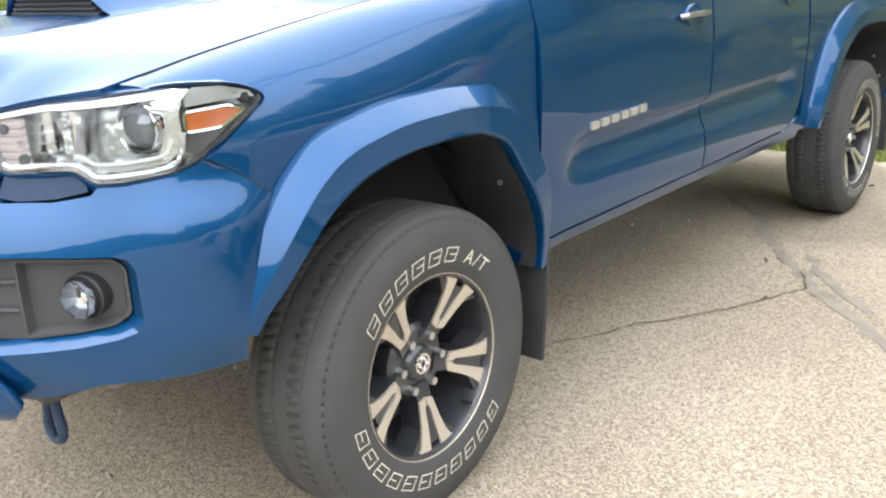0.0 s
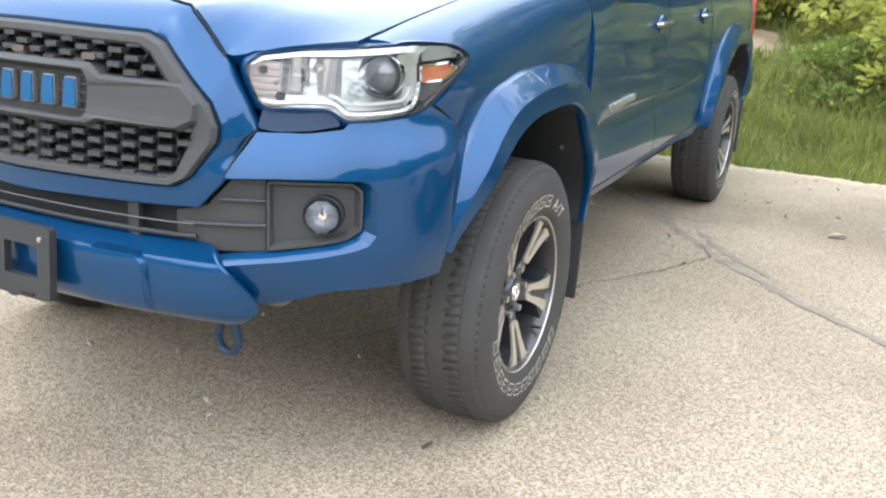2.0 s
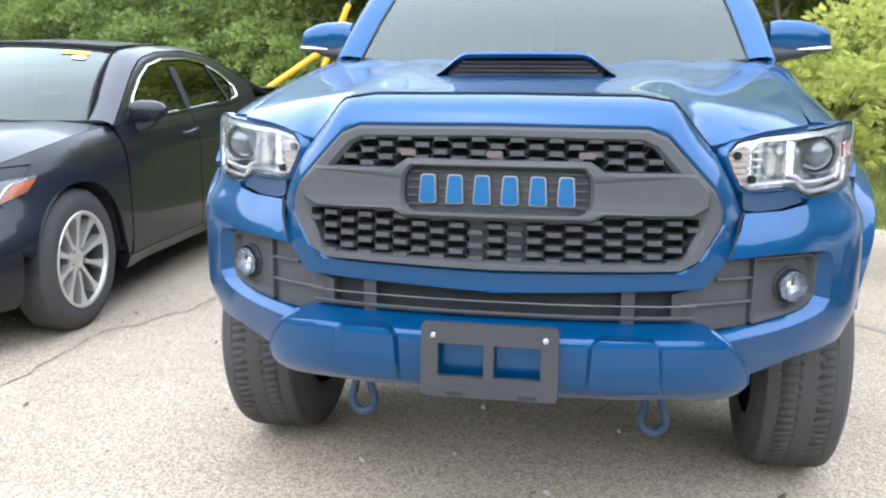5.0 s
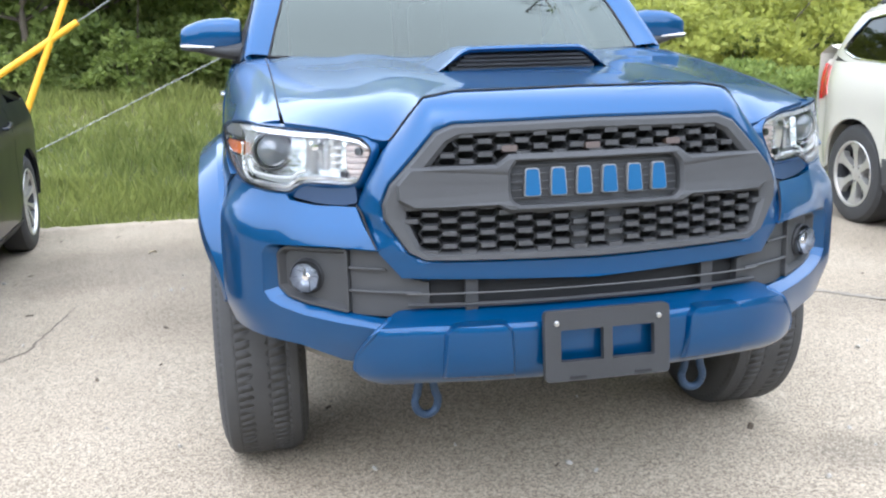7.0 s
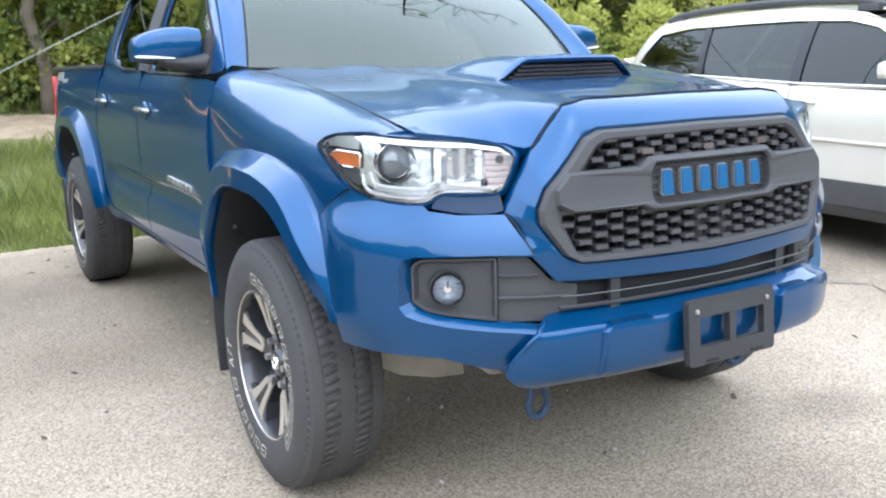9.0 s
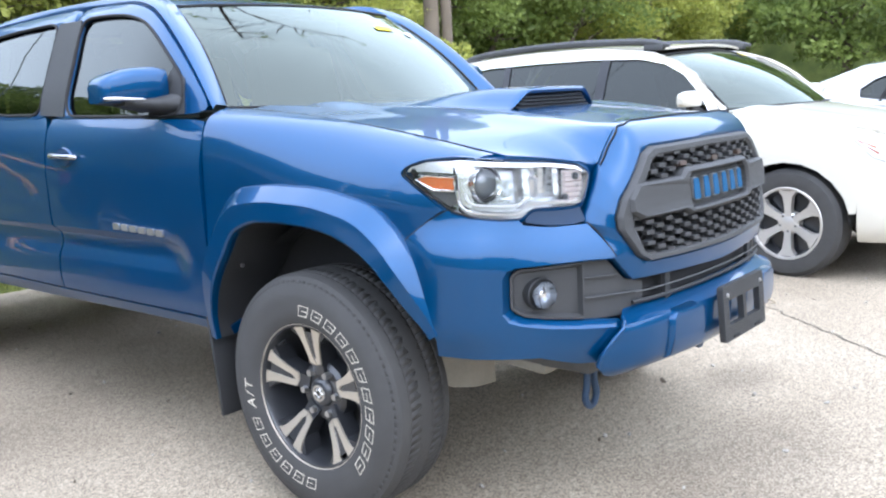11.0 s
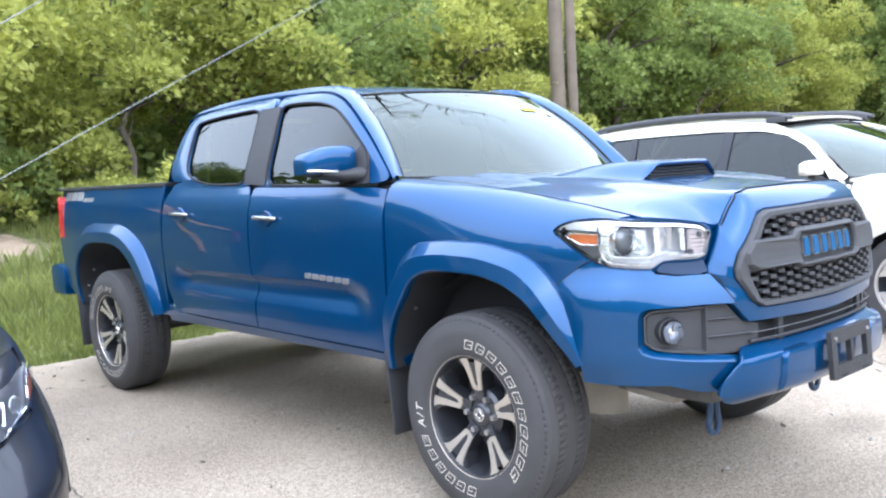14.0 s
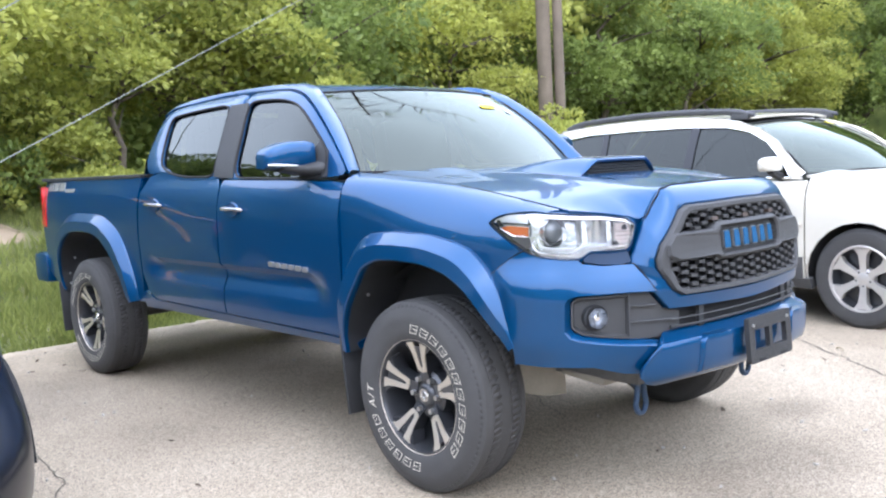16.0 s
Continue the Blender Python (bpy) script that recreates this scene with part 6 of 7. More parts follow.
        return Vector((x, y, zt(y) + 0.002 + crown * k * (1 - r * r) + ridge))
    cow = c["screen_base"]
    be = mirror_x([(p.x, p.y + 0.004) for p in edge] + [(edge[-1].x, cow[0] - 0.02)] + [(0.4, cow[1] + 0.08), (0.0, cow[1])])
    part("hood", sheet(be, bonnet, 0.08, 0.06, 0.02, 1, cen), paint, root)
    bx, tx = c["screen_x"]

    def screen(a, b):
        p = Vector((a * bx, cow[0] - (cow[0] - cow[1]) * (1 - abs(a) ** 1.8), c["screen_z"][0] + 0.01 * (1 - a * a)))
        t = Vector((a * tx, c["screen_top"] - 0.07 * (1 - a * a), c["screen_z"][1] + 0.03 * (1 - a * a)))
        return p.lerp(t, b) + Vector((0, -0.03, 0.03)) * math.sin(math.pi * b)
    part("windscreen", sheet([(-1, 0), (1, 0), (1, 1), (-1, 1)], screen, 0.1, 0.12, 0.0, 1, (0, 1.5, 0.9)), SCREEN, root, "windscreen glass mirroring the sky")
    er = [screen(*p) for p in [(-1 + k / 8, 0) for k in range(16)] + [(1, k / 8) for k in range(8)] + [(1 - k / 8, 1) for k in range(16)] + [(-1, 1 - k / 8) for k in range(8)]]
    part("windscreen_seal", tube(er, 0.006, 6, True), BLACK, root)
    stk = lambda a0, a1, b0, b1: sheet([(a0, b0), (a1, b0), (a1, b1), (a0, b1)], lambda a, b: screen(a, b) + Vector((0, -0.004, 0.004)), 0.06, 0.06, 0.0, 1, (0, 1.5, 0.9))
    part("windscreen_sticker", stk(0.56, 0.82, 0.89, 0.95), YELLOW, root, "yellow windscreen sticker")
    part("windscreen_sticker", stk(0.70, 0.82, 0.80, 0.86), PAPER, root, "white windscreen sticker")
    for a0 in (0.7, -0.1):
        wp = [screen(a0 - 0.6 * k / 8, 0.006 + 0.02 * math.sin(k / 8 * 2.6)) + Vector((0, -0.02, -0.008)) for k in range(9)]
        part("wiper", tube(wp, 0.007, 6), BLACK, root)
    part("cowl_panel", rings([[screen(a / 8, 0) - Vector((0, 0, 0.012)) for a in range(-8, 9)], [Vector((a / 8 * bx, screen(a / 8, 0).y - 0.10, screen(a / 8, 0).z - 0.05)) for a in range(-8, 9)]], closed=False, loop_closed=False), BLACK, root)
    # roof, rear screen, deck and tail
    r0, r1, rz0, rz1, rzm, rx = c["roof"]

    def roof_f(x, y):
        t = (y - r0) / (r1 - r0)
        return Vector((x, y, rz0 + (rz1 - rz0) * t + rzm * 4 * t * (1 - t) + 0.03 * (1 - (x / rx) ** 2)))
    part("roof", sheet([(-rx, r0 + 0.07), (-rx * 0.5, r0 + 0.018), (0, r0), (rx * 0.5, r0 + 0.018), (rx, r0 + 0.07), (rx, r1), (-rx, r1)], roof_f, 0.12, 0.1, 0.02, 1, cen), c.get("roof_paint", paint), root)
    gx0, gx1 = rx, c["rear_glass_x"]
    gy, gz = c["rear_glass"]
    part("rear_screen", rings([[Vector((a / 6 * gx0, r1, roof_f(a / 6 * gx0, r1).z)) for a in range(-6, 7)], [Vector((a / 6 * gx1, gy, gz + 0.02 * (1 - (a / 6) ** 2))) for a in range(-6, 7)]], closed=False, loop_closed=False), TINT, root)
    part("rear_deck", rings([[Vector((a / 6 * gx1 * 1.02, gy - 0.01, gz + 0.02 * (1 - (a / 6) ** 2))) for a in range(-6, 7)], [Vector((a / 6 * (hw - 0.20), tail - 0.05, dz + 0.02 * (1 - (a / 6) ** 2))) for a in range(-6, 7)], [Vector((a / 6 * (hw - 0.17), tail + 0.03, dz - 0.06)) for a in range(-6, 7)], [Vector((a / 6 * (hw - 0.16), tail + 0.06, 0.55)) for a in range(-6, 7)], [Vector((a / 6 * (hw - 0.18), tail, 0.25)) for a in range(-6, 7)]], closed=False, loop_closed=False), paint, root)
    part("cabin_trim", merge(box((0, (yd + r1) / 2 + 0.2, belt(1.2) - 0.20), (hw * 1.5, (r1 - yd) + 0.5, 0.36)), box((0, yd + 0.15, belt(0.5) - 0.04), (hw * 1.45, 0.5, 0.06))), CABIN, root)
    for x in (-0.36, 0.36):
        part("seat", merge(box((x, yb - 0.05, belt(1.2) + 0.08), (0.46, 0.13, 0.46), Matrix.Rotation(radians(-14), 4, "X"), 0.05), box((x, yb + 0.02, belt(1.2) + 0.34), (0.26, 0.08, 0.15), None, 0.03)), CABIN, root)
    return root, roof_f, house


squash = lambda z: z - 0.018 - 0.095 * max(0.0, z - 0.95)
sedan = dict(
    paint=BLACK_PAINT, plan=[(0.0, -0.91), (0.3, -0.89), (0.5, -0.825), (0.63, -0.73), (0.74, -0.61), (0.822, -0.475), (0.872, -0.33), (0.902, -0.17), (0.914, 0.1), (0.918, 0.5)],
    top=[(-0.66, 0.655), (-0.55, 0.702), (-0.42, 0.755), (-0.29, 0.798), (-0.1, 0.848), (0.2, 0.895), (0.5, 0.917)], axle=0.04, arch=0.036, low=0.19, rake=0.18, R=0.333, rim=0.222, tw=0.19, spokes=10, wide=5.4,
    belt=[(0.3, 0.925), (0.5, 0.935), (1.5, 0.965), (2.3, 1.0), (2.8, 1.03), (3.6, 1.03)], door_front=0.50, pillar=1.42, rear_door_end=2.42, rear_axle=2.825, tail=3.78, tumble=0.42,
    lamp=(0.73, 0.90), lamp_in=0.46, lamp_tip=-0.20, grilles=[(0.70, 0.13, 0.62, 8), (0.44, 0.78, 0.92, 2)], taper=0.80, slat=CLAD,
    lamp_poly=[("x", 0.48, 0.845), ("y", -0.80, 0.80), ("y", -0.63, 0.738), ("y", -0.427, 0.764), ("y", -0.275, 0.785), ("y", -0.203, 0.868), ("y", -0.342, 0.902), ("y", -0.592, 0.917), ("y", -0.706, 0.95)],
    amber_poly=[("y", -0.415, 0.769), ("y", -0.278, 0.79), ("y", -0.21, 0.862), ("y", -0.33, 0.866)], bowl_at=[("y", -0.67, 0.85), ("y", -0.50, 0.82)],
    swoosh=[[("x", 0.50, 0.842), ("y", -0.794, 0.808), ("y", -0.63, 0.748), ("y", -0.60, 0.80), ("y", -0.562, 0.875)], [("y", -0.625, 0.751), ("y", -0.52, 0.768), ("y", -0.43, 0.778), ("y", -0.345, 0.860), ("y", -0.215, 0.868)]], crown=0.045, trim=CHROME, rear_deck=1.05,
    screen_base=(0.50, 0.26), screen_x=(0.70, 0.54), screen_z=(0.955, 1.345), screen_top=1.12, roof=(1.08, 2.35, 1.318, 1.305, 0.033, 0.55), rear_glass=(3.05, 1.05), rear_glass_x=0.62,
    glass_out=[(0.47, 0.935), (0.72, 1.09), (0.95, 1.22), (1.15, 1.305), (1.40, 1.350), (1.75, 1.365), (2.05, 1.335), (2.32, 1.26), (2.60, 1.14), (2.62, 1.01), (2.2, 0.998), (1.4, 0.965)],
    glass_in=[(0.62, 0.955), (0.80, 1.085), (0.99, 1.190), (1.17, 1.262), (1.40, 1.305), (1.75, 1.315), (1.98, 1.285), (2.16, 1.215), (2.28, 1.12), (2.27, 1.045), (2.1, 1.018), (1.4, 0.985)],
    posts=[(1.38, 1.45, 0.06), (2.08, 2.11, -0.10)], post=BLACK, post_top=1.212, mirror=(0.71, 0.980), mirror_in=0.08, reach=0.90, tuck=0.12,
    rail=[(0.46, 0.94), (0.71, 1.095), (0.94, 1.227), (1.14, 1.312), (1.40, 1.357), (1.75, 1.372), (2.06, 1.342), (2.34, 1.265), (2.65, 1.14), (3.05, 1.04)],
    rail_in=[(0.705, 0.50, 0.96), (0.66, 0.72, 1.12), (0.60, 0.94, 1.26), (0.555, 1.12, 1.355), (0.55, 1.40, 1.39), (0.55, 1.75, 1.40), (0.55, 2.06, 1.385), (0.55, 2.35, 1.355), (0.58, 2.70, 1.22), (0.62, 3.05, 1.08)])
for key in ("belt", "glass_out", "glass_in", "rail"):
    sedan[key] = [(y, squash(z)) for y, z in sedan[key]]
sedan["rail_in"] = [(x, y, squash(z)) for x, y, z in sedan["rail_in"]]
sedan["screen_z"] = tuple(squash(z) for z in sedan["screen_z"])
black_sedan, _, _ = build_car("sedan", "black four-door sedan with silver wheels parked beside the pickup", "car", sedan, (-3.045, 0.80, 0), 3.3)

wagon = dict(
    paint=WHITE_PAINT, plan=[(0.0, -0.95), (0.3, -0.935), (0.55, -0.88), (0.70, -0.78), (0.80, -0.62), (0.86, -0.42), (0.89, -0.2), (0.905, 0.1), (0.91, 0.5)],
    top=[(-0.95, 0.74), (-0.85, 0.80), (-0.5, 0.905), (-0.2, 0.955), (0.1, 1.0), (0.45, 1.045)], low=0.24, rake=0.16, R=0.345, rim=0.225, tw=0.22, spokes=6, wide=12.0,
    belt=[(0.3, 1.01), (0.5, 1.005), (1.4, 1.025), (2.25, 1.065), (2.9, 1.10), (3.6, 1.12)], door_front=0.40, pillar=1.45, rear_door_end=2.35, rear_axle=2.745, tail=3.48, tumble=0.30,
    lamp=(0.66, 0.90), lamp_in=0.42, lamp_tip=-0.38, light_lamp=True, grilles=[(0.40, 0.66, 0.86, 4), (0.55, 0.12, 0.34, 3)], crown=0.045, trim=CHROME, clad=CLAD, rear_deck=1.22,
    handle_z=0.895, screen_base=(0.45, 0.20), screen_x=(0.765, 0.612), arch=0.042, screen_z=(1.05, 1.435), screen_top=1.06, roof=(1.0, 3.04, 1.485, 1.49, 0.045, 0.60), rear_glass=(3.40, 1.17), rear_glass_x=0.62,
    glass_out=[(0.45, 1.015), (0.56, 1.155), (0.72, 1.30), (0.90, 1.40), (1.15, 1.455), (1.60, 1.475), (2.10, 1.475), (2.60, 1.46), (3.0, 1.43), (3.27, 1.16), (2.9, 1.094), (2.4, 1.070), (1.4, 1.022)],
    glass_in=[(0.53, 1.025), (0.63, 1.160), (0.78, 1.29), (0.95, 1.372), (1.17, 1.418), (1.60, 1.437), (2.10, 1.437), (2.58, 1.428), (2.88, 1.39), (3.06, 1.19), (2.85, 1.125), (2.4, 1.092), (1.4, 1.042)],
    posts=[(1.40, 1.48, 0.02), (2.30, 2.36, 0.06)], post_top=1.43, mirror=(0.62, 1.125), post=BLACK_PAINT,
    rail=[(0.45, 1.03), (0.555, 1.16), (0.71, 1.306), (0.89, 1.407), (1.14, 1.462), (1.60, 1.482), (2.10, 1.482), (2.60, 1.467), (3.02, 1.437), (3.28, 1.19), (3.42, 1.105)],
    rail_in=[(0.768, 0.45, 1.055), (0.733, 0.60, 1.155), (0.690, 0.77, 1.262), (0.648, 0.95, 1.37), (0.615, 1.08, 1.45), (0.60, 1.60, 1.525), (0.60, 2.10, 1.53), (0.60, 2.60, 1.515), (0.60, 3.0, 1.485), (0.62, 3.36, 1.20), (0.62, 3.44, 1.11)])
white_wagon, wag_roof, wag_house = build_car("station_wagon", "white station wagon with black roof rails and grey cladding", "car", wagon, (3.907, -0.099, 0), -5.0)
for s in (1, -1):
    rp = [Vector((0.60 * s, 0.98 + 2.0 * k / 16, 1.502 + 0.024 * min(1.0, k / 1.5, (16 - k) / 1.5) + 0.042 * math.sin(math.pi * k / 16))) for k in range(17)]
    rl = part("roof_rail", tube(rp, [0.014] + [0.027] * 15 + [0.014], 8), CLAD, white_wagon, "black roof rail")
    for k in (1, 15):
        part("rail_foot", box((0.60 * s, rp[k].y, rp[k].z - 0.03), (0.05, 0.16, 0.05), None, 0.015), CLAD, rl)

far = dict(sedan)
far.update(paint=SILVER_PAINT, trim=DARK_PLASTIC, handle=CHROME)
far_sedan, _, _ = build_car("sedan", "silver-white sedan parked beyond the white wagon", "car", far, (7.35, -1.75, 0), 0.0)

# ---- ground, pavement, verge ----
def noisy(name, stops, scale, fine, bump, rough=0.9, spec=0.3, grit=0.0, tone_patches=()):
    """Loose or grained ground: colours mixed by a coarse and a fine noise, with grit relief."""
    m = bpy.data.materials.new(name)
    m.use_nodes = True
    n, l = m.node_tree.nodes, m.node_tree.links
    b = n["Principled BSDF"]
    b.inputs["Roughness"].default_value, b.inputs["Specular IOR Level"].default_value = rough, spec
    tc = n.new("ShaderNodeTexCoord")
    big, small, vor = n.new("ShaderNodeTexNoise"), n.new("ShaderNodeTexNoise"), n.new("ShaderNodeTexVoronoi")
    big.inputs["Scale"].default_value, big.inputs["Detail"].default_value = scale, 6
    small.inputs["Scale"].default_value, small.inputs["Detail"].default_value = fine, 4
    vor.inputs["Scale"].default_value = grit or fine
    for t in (big, small, vor):
        l.new(tc.outputs["Object"], t.inputs["Vector"])
    ramp = n.new("ShaderNodeValToRGB")
    el = ramp.color_ramp.elements
    while len(el) < len(stops):
        el.new(0.5)
    for e, (pos, col) in zip(el, stops):
        e.position, e.color = pos, (*col, 1)
    l.new(big.outputs["Fac"], ramp.inputs["Fac"])
    last = ramp.outputs["Color"]
    # each chip of stone has its own shade
    if grit:
        sep = n.new("ShaderNodeSeparateColor")
        l.new(vor.outputs["Color"], sep.inputs[0])
        mr = n.new("ShaderNodeMapRange")
        mr.inputs["To Min"].default_value, mr.inputs["To Max"].default_value = 0.52, 1.48
        l.new(sep.outputs[0], mr.inputs["Value"])
        v = n.new("ShaderNodeVectorMath")
        v.operation = "SCALE"
        l.new(last, v.inputs[0])
        l.new(mr.outputs[0], v.inputs["Scale"])
        last = v.outputs["Vector"]
    mr2 = n.new("ShaderNodeMapRange")
    mr2.inputs["From Min"].default_value, mr2.inputs["From Max"].default_value = 0.3, 0.7
    mr2.inputs["To Min"].default_value, mr2.inputs["To Max"].default_value = 0.91, 1.09
    l.new(small.outputs["Fac"], mr2.inputs["Value"])
    v2 = n.new("ShaderNodeVectorMath")
    v2.operation = "SCALE"
    l.new(last, v2.inputs[0])
    l.new(mr2.outputs[0], v2.inputs["Scale"])
    last = v2.outputs["Vector"]
    # stain marks and darker or paler patches, each with its own place and ragged edge
    for cx, cy, rx, ry, depth in tone_patches:
        sub = n.new("ShaderNodeVectorMath")
        sub.operation = "SUBTRACT"
        sub.inputs[1].default_value = (cx, cy, 0)
        l.new(tc.outputs["Object"], sub.inputs[0])
        sc = n.new("ShaderNodeVectorMath")
        sc.operation = "MULTIPLY"
        sc.inputs[1].default_value = (1 / rx, 1 / ry, 0)
        l.new(sub.outputs[0], sc.inputs[0])
        ln = n.new("ShaderNodeVectorMath")
        ln.operation = "LENGTH"
        l.new(sc.outputs[0], ln.inputs[0])
        wob = n.new("ShaderNodeMath")
        wob.operation = "MULTIPLY_ADD"
        l.new(big.outputs["Fac"], wob.inputs[0])
        wob.inputs[1].default_value = 1.3
        l.new(ln.outputs["Value"], wob.inputs[2])
        mp = n.new("ShaderNodeMapRange")
        mp.inputs["From Min"].default_value, mp.inputs["From Max"].default_value = 1.15, 1.75
        mp.inputs["To Min"].default_value, mp.inputs["To Max"].default_value = 1 - depth, 1.0
        l.new(wob.outputs[0], mp.inputs["Value"])
        v3 = n.new("ShaderNodeVectorMath")
        v3.operation = "SCALE"
        l.new(last, v3.inputs[0])
        l.new(mp.outputs[0], v3.inputs["Scale"])
        last = v3.outputs["Vector"]
    l.new(last, b.inputs["Base Color"])
    bp = n.new("ShaderNodeBump")
    bp.inputs["Strength"].default_value, bp.inputs["Distance"].default_value = bump, 0.006
    l.new((vor.outputs["Distance"] if grit else small.outputs["Fac"]), bp.inputs["Height"])
    l.new(bp.outputs["Normal"], b.inputs["Normal"])
    return m


ASPHALT = noisy("chip_seal_asphalt", [(0.25, (0.248, 0.206, 0.152)), (0.5, (0.305, 0.256, 0.192)), (0.75, (0.345, 0.294, 0.225))], 0.9, 60, 0.42, 0.88, 0.25, grit=185,
                tone_patches=[(1.75, 3.2, 0.75, 0.95, 0.32), (0.15, -0.9, 0.6, 0.35, 0.22), (1.0, -0.55, 0.25, 0.18, 0.25), (-0.9, 2.2, 0.8, 1.2, 0.14), (-1.6, 3.0, 0.85, 0.8, 0.28), (-1.3, -0.9, 0.5, 0.22, -0.18), (2.6, 0.9, 0.8, 0.35, 0.15), (1.3, -1.8, 0.7, 0.3, 0.16), (-0.8, -2.0, 0.9, 0.4, 0.14), (2.4, -1.6, 0.4, 0.25, 0.18), (0.9, 2.9, 0.5, 0.4, 0.12)])
SOIL = noisy("verge_soil", [(0.3, (0.09, 0.105, 0.035)), (0.5, (0.13, 0.14, 0.055)), (0.72, (0.19, 0.17, 0.09))], 0.7, 30, 0.6)
TAR = mat("crack_filler", (0.21, 0.183, 0.147), 0.75, 0, 0.25, 12, 0.3, 150)
CRACK = mat("open_crack", (0.11, 0.094, 0.073), 0.95, 0, 0.3, 20, 0.3, 200)
CONCRETE = mat("concrete", (0.36, 0.34, 0.30), 0.85, 0, 0.14, 4, 0.25, 120)

def ground_z(x, y):
    """The verge rises behind the lot as a grassy bank."""
    return -0.04 + sstep(-12, -8, x) * 0.86 * sstep(4.8, 10.6, y) + noise.noise(Vector((x * 0.5, y * 0.5, 0.3))) * 0.06 * sstep(5.0, 6.5, y)


gx_ = [-300, -120, -60, -40, -30, -24] + list(range(-20, 27)) + [30, 40, 60, 120, 300]
gy_ = [-300, -120, -60, -20, 0, 4, 4.4] + [4.8 + 0.4 * k for k in range(18)] + [13, 15, 18, 25, 40, 80, 300]
ground_rows = [[Vector((x, y, ground_z(x, y))) for x in gx_] for y in gy_]
gb = rings(ground_rows, closed=False, loop_closed=False)
ground = part("ground", gb, SOIL)
tagged(ground, "earth and low growth round the parking lot", "ground", kind="structure")
rng = random.Random(11)
edge_pts = [(-60 + 0.25 * k, 4.50 + 0.05 * noise.noise(Vector((k * 0.35, 3.1, 0))) + 0.03 * rng.uniform(-1, 1)) for k in range(481)]
pv = bmesh.new()
near_v = [pv.verts.new((x, -60, 0)) for x, _ in edge_pts]
top_v = [pv.verts.new((x, y, 0)) for x, y in edge_pts]
low_v = [pv.verts.new((x, y + 0.02, -0.09)) for x, y in edge_pts]
for k in range(480):
    pv.faces.new((near_v[k], near_v[k + 1], top_v[k + 1], top_v[k]))
    pv.faces.new((top_v[k], top_v[k + 1], low_v[k + 1], low_v[k]))
pavement = part("pavement", pv, ASPHALT, smooth=False)
tagged(pavement, "sun-bleached chip-seal asphalt with cracks, stain marks and darker patches", "pavement", kind="structure")


def crack(pts, width, material, name, label, seed, jag=0.03):
    """A ragged strip along a line, 3 mm proud of the asphalt."""
    r = random.Random(seed)
    fine = resample([(x, y, 0) for x, y in pts], max(8, int(sum(math.dist(a, b) for a, b in zip(pts, pts[1:])) / 0.035)), False)
    bm = bmesh.new()
    prev = None
    for i, p in enumerate(fine):
        t = (fine[min(i + 1, len(fine) - 1)] - fine[max(0, i - 1)]).normalized()
        nn = Vector((-t.y, t.x, 0))
        o = nn * (noise.noise(Vector((i * 0.23, seed, 0))) * jag + r.uniform(-1, 1) * jag * 0.25)
        w = width * (0.45 + 0.9 * r.random()) * min(1, (i + 1) / 4, (len(fine) - i) / 4)
        a, b = bm.verts.new(p + o + nn * w / 2 + Vector((0, 0, 0.003))), bm.verts.new(p + o - nn * w / 2 + Vector((0, 0, 0.003)))
        if prev:
            bm.faces.new((prev[0], prev[1], b, a))
        prev = (a, b)
    ob = part(name, bm, material, pavement, label, smooth=False)
    return ob


crack([(0.58, 0.94), (0.71, 1.25), (0.96, 1.66), (1.10, 2.0), (1.02, 2.2)], 0.011, CRACK, "crack", "open crack", 1)
crack([(0.2, 0.2), (0.4, 0.6), (0.58, 0.94)], 0.007, CRACK, "crack", "open crack", 2)
crack([(0.2, 3.3), (0.60, 2.86), (0.72, 2.6), (1.02, 2.16), (1.49, 1.61), (1.80, 1.34), (2.23, 0.86), (2.65, 0.42)], 0.060, TAR, "crack_seam", "dark sealed seam", 3, 0.03)
crack([(0.95, 2.45), (1.2, 2.05), (1.40, 1.85)], 0.05, TAR, "crack_seam", "dark sealed seam", 4, 0.03)
crack([(-2.6, -1.6), (-2.3, -0.8), (-2.15, -0.38), (-2.02, 0.12), (-2.04, 0.79), (-1.82, 1.27), (-1.75, 2.0)], 0.008, CRACK, "crack", "open crack", 5)
crack([(2.65, 0.42), (2.40, 0.05), (2.24, -0.16), (1.90, -0.60), (1.57, -0.98), (1.3, -1.6)], 0.012, CRACK, "crack", "open crack", 6)
crack([(2.23, 0.86), (2.9, 0.8), (3.3, 0.95)], 0.03, TAR, "crack_seam", "dark sealed seam", 7, 0.05)

# sand washed to the pavement's edge
SAND = mat("washed_sand", (0.36, 0.30, 0.22), 0.95, 0, 0.25, 9, 0.4, 160)
crack([(-11, 4.42), (-6, 4.45), (-2, 4.40), (2, 4.44), (6, 4.41), (12, 4.43)], 0.15, SAND, "sand_strip", "pale sand along the edge", 9, 0.07)
# loose chips, twigs and dead leaves on the asphalt
chips = bmesh.new()
for k in range(150):
    x, y = rng.uniform(-3.2, 3.2), rng.uniform(-2.2, 4.3)
    s = rng.uniform(0.003, 0.010)
    m = Matrix.Translation((x, y, s * 0.4)) @ Euler((rng.uniform(0, 3), rng.uniform(0, 3), rng.uniform(0, 3))).to_matrix().to_4x4() @ Matrix.Diagonal((s * 1.6, s, s * 0.7, 1))
    bmesh.ops.create_icosphere(chips, subdivisions=1, radius=1, matrix=m)
tagged(part("gravel_chips", chips, CONCRETE, smooth=False), "loose stone chips scattered on the asphalt", "gravel", kind="stuff")
litter = bmesh.new()
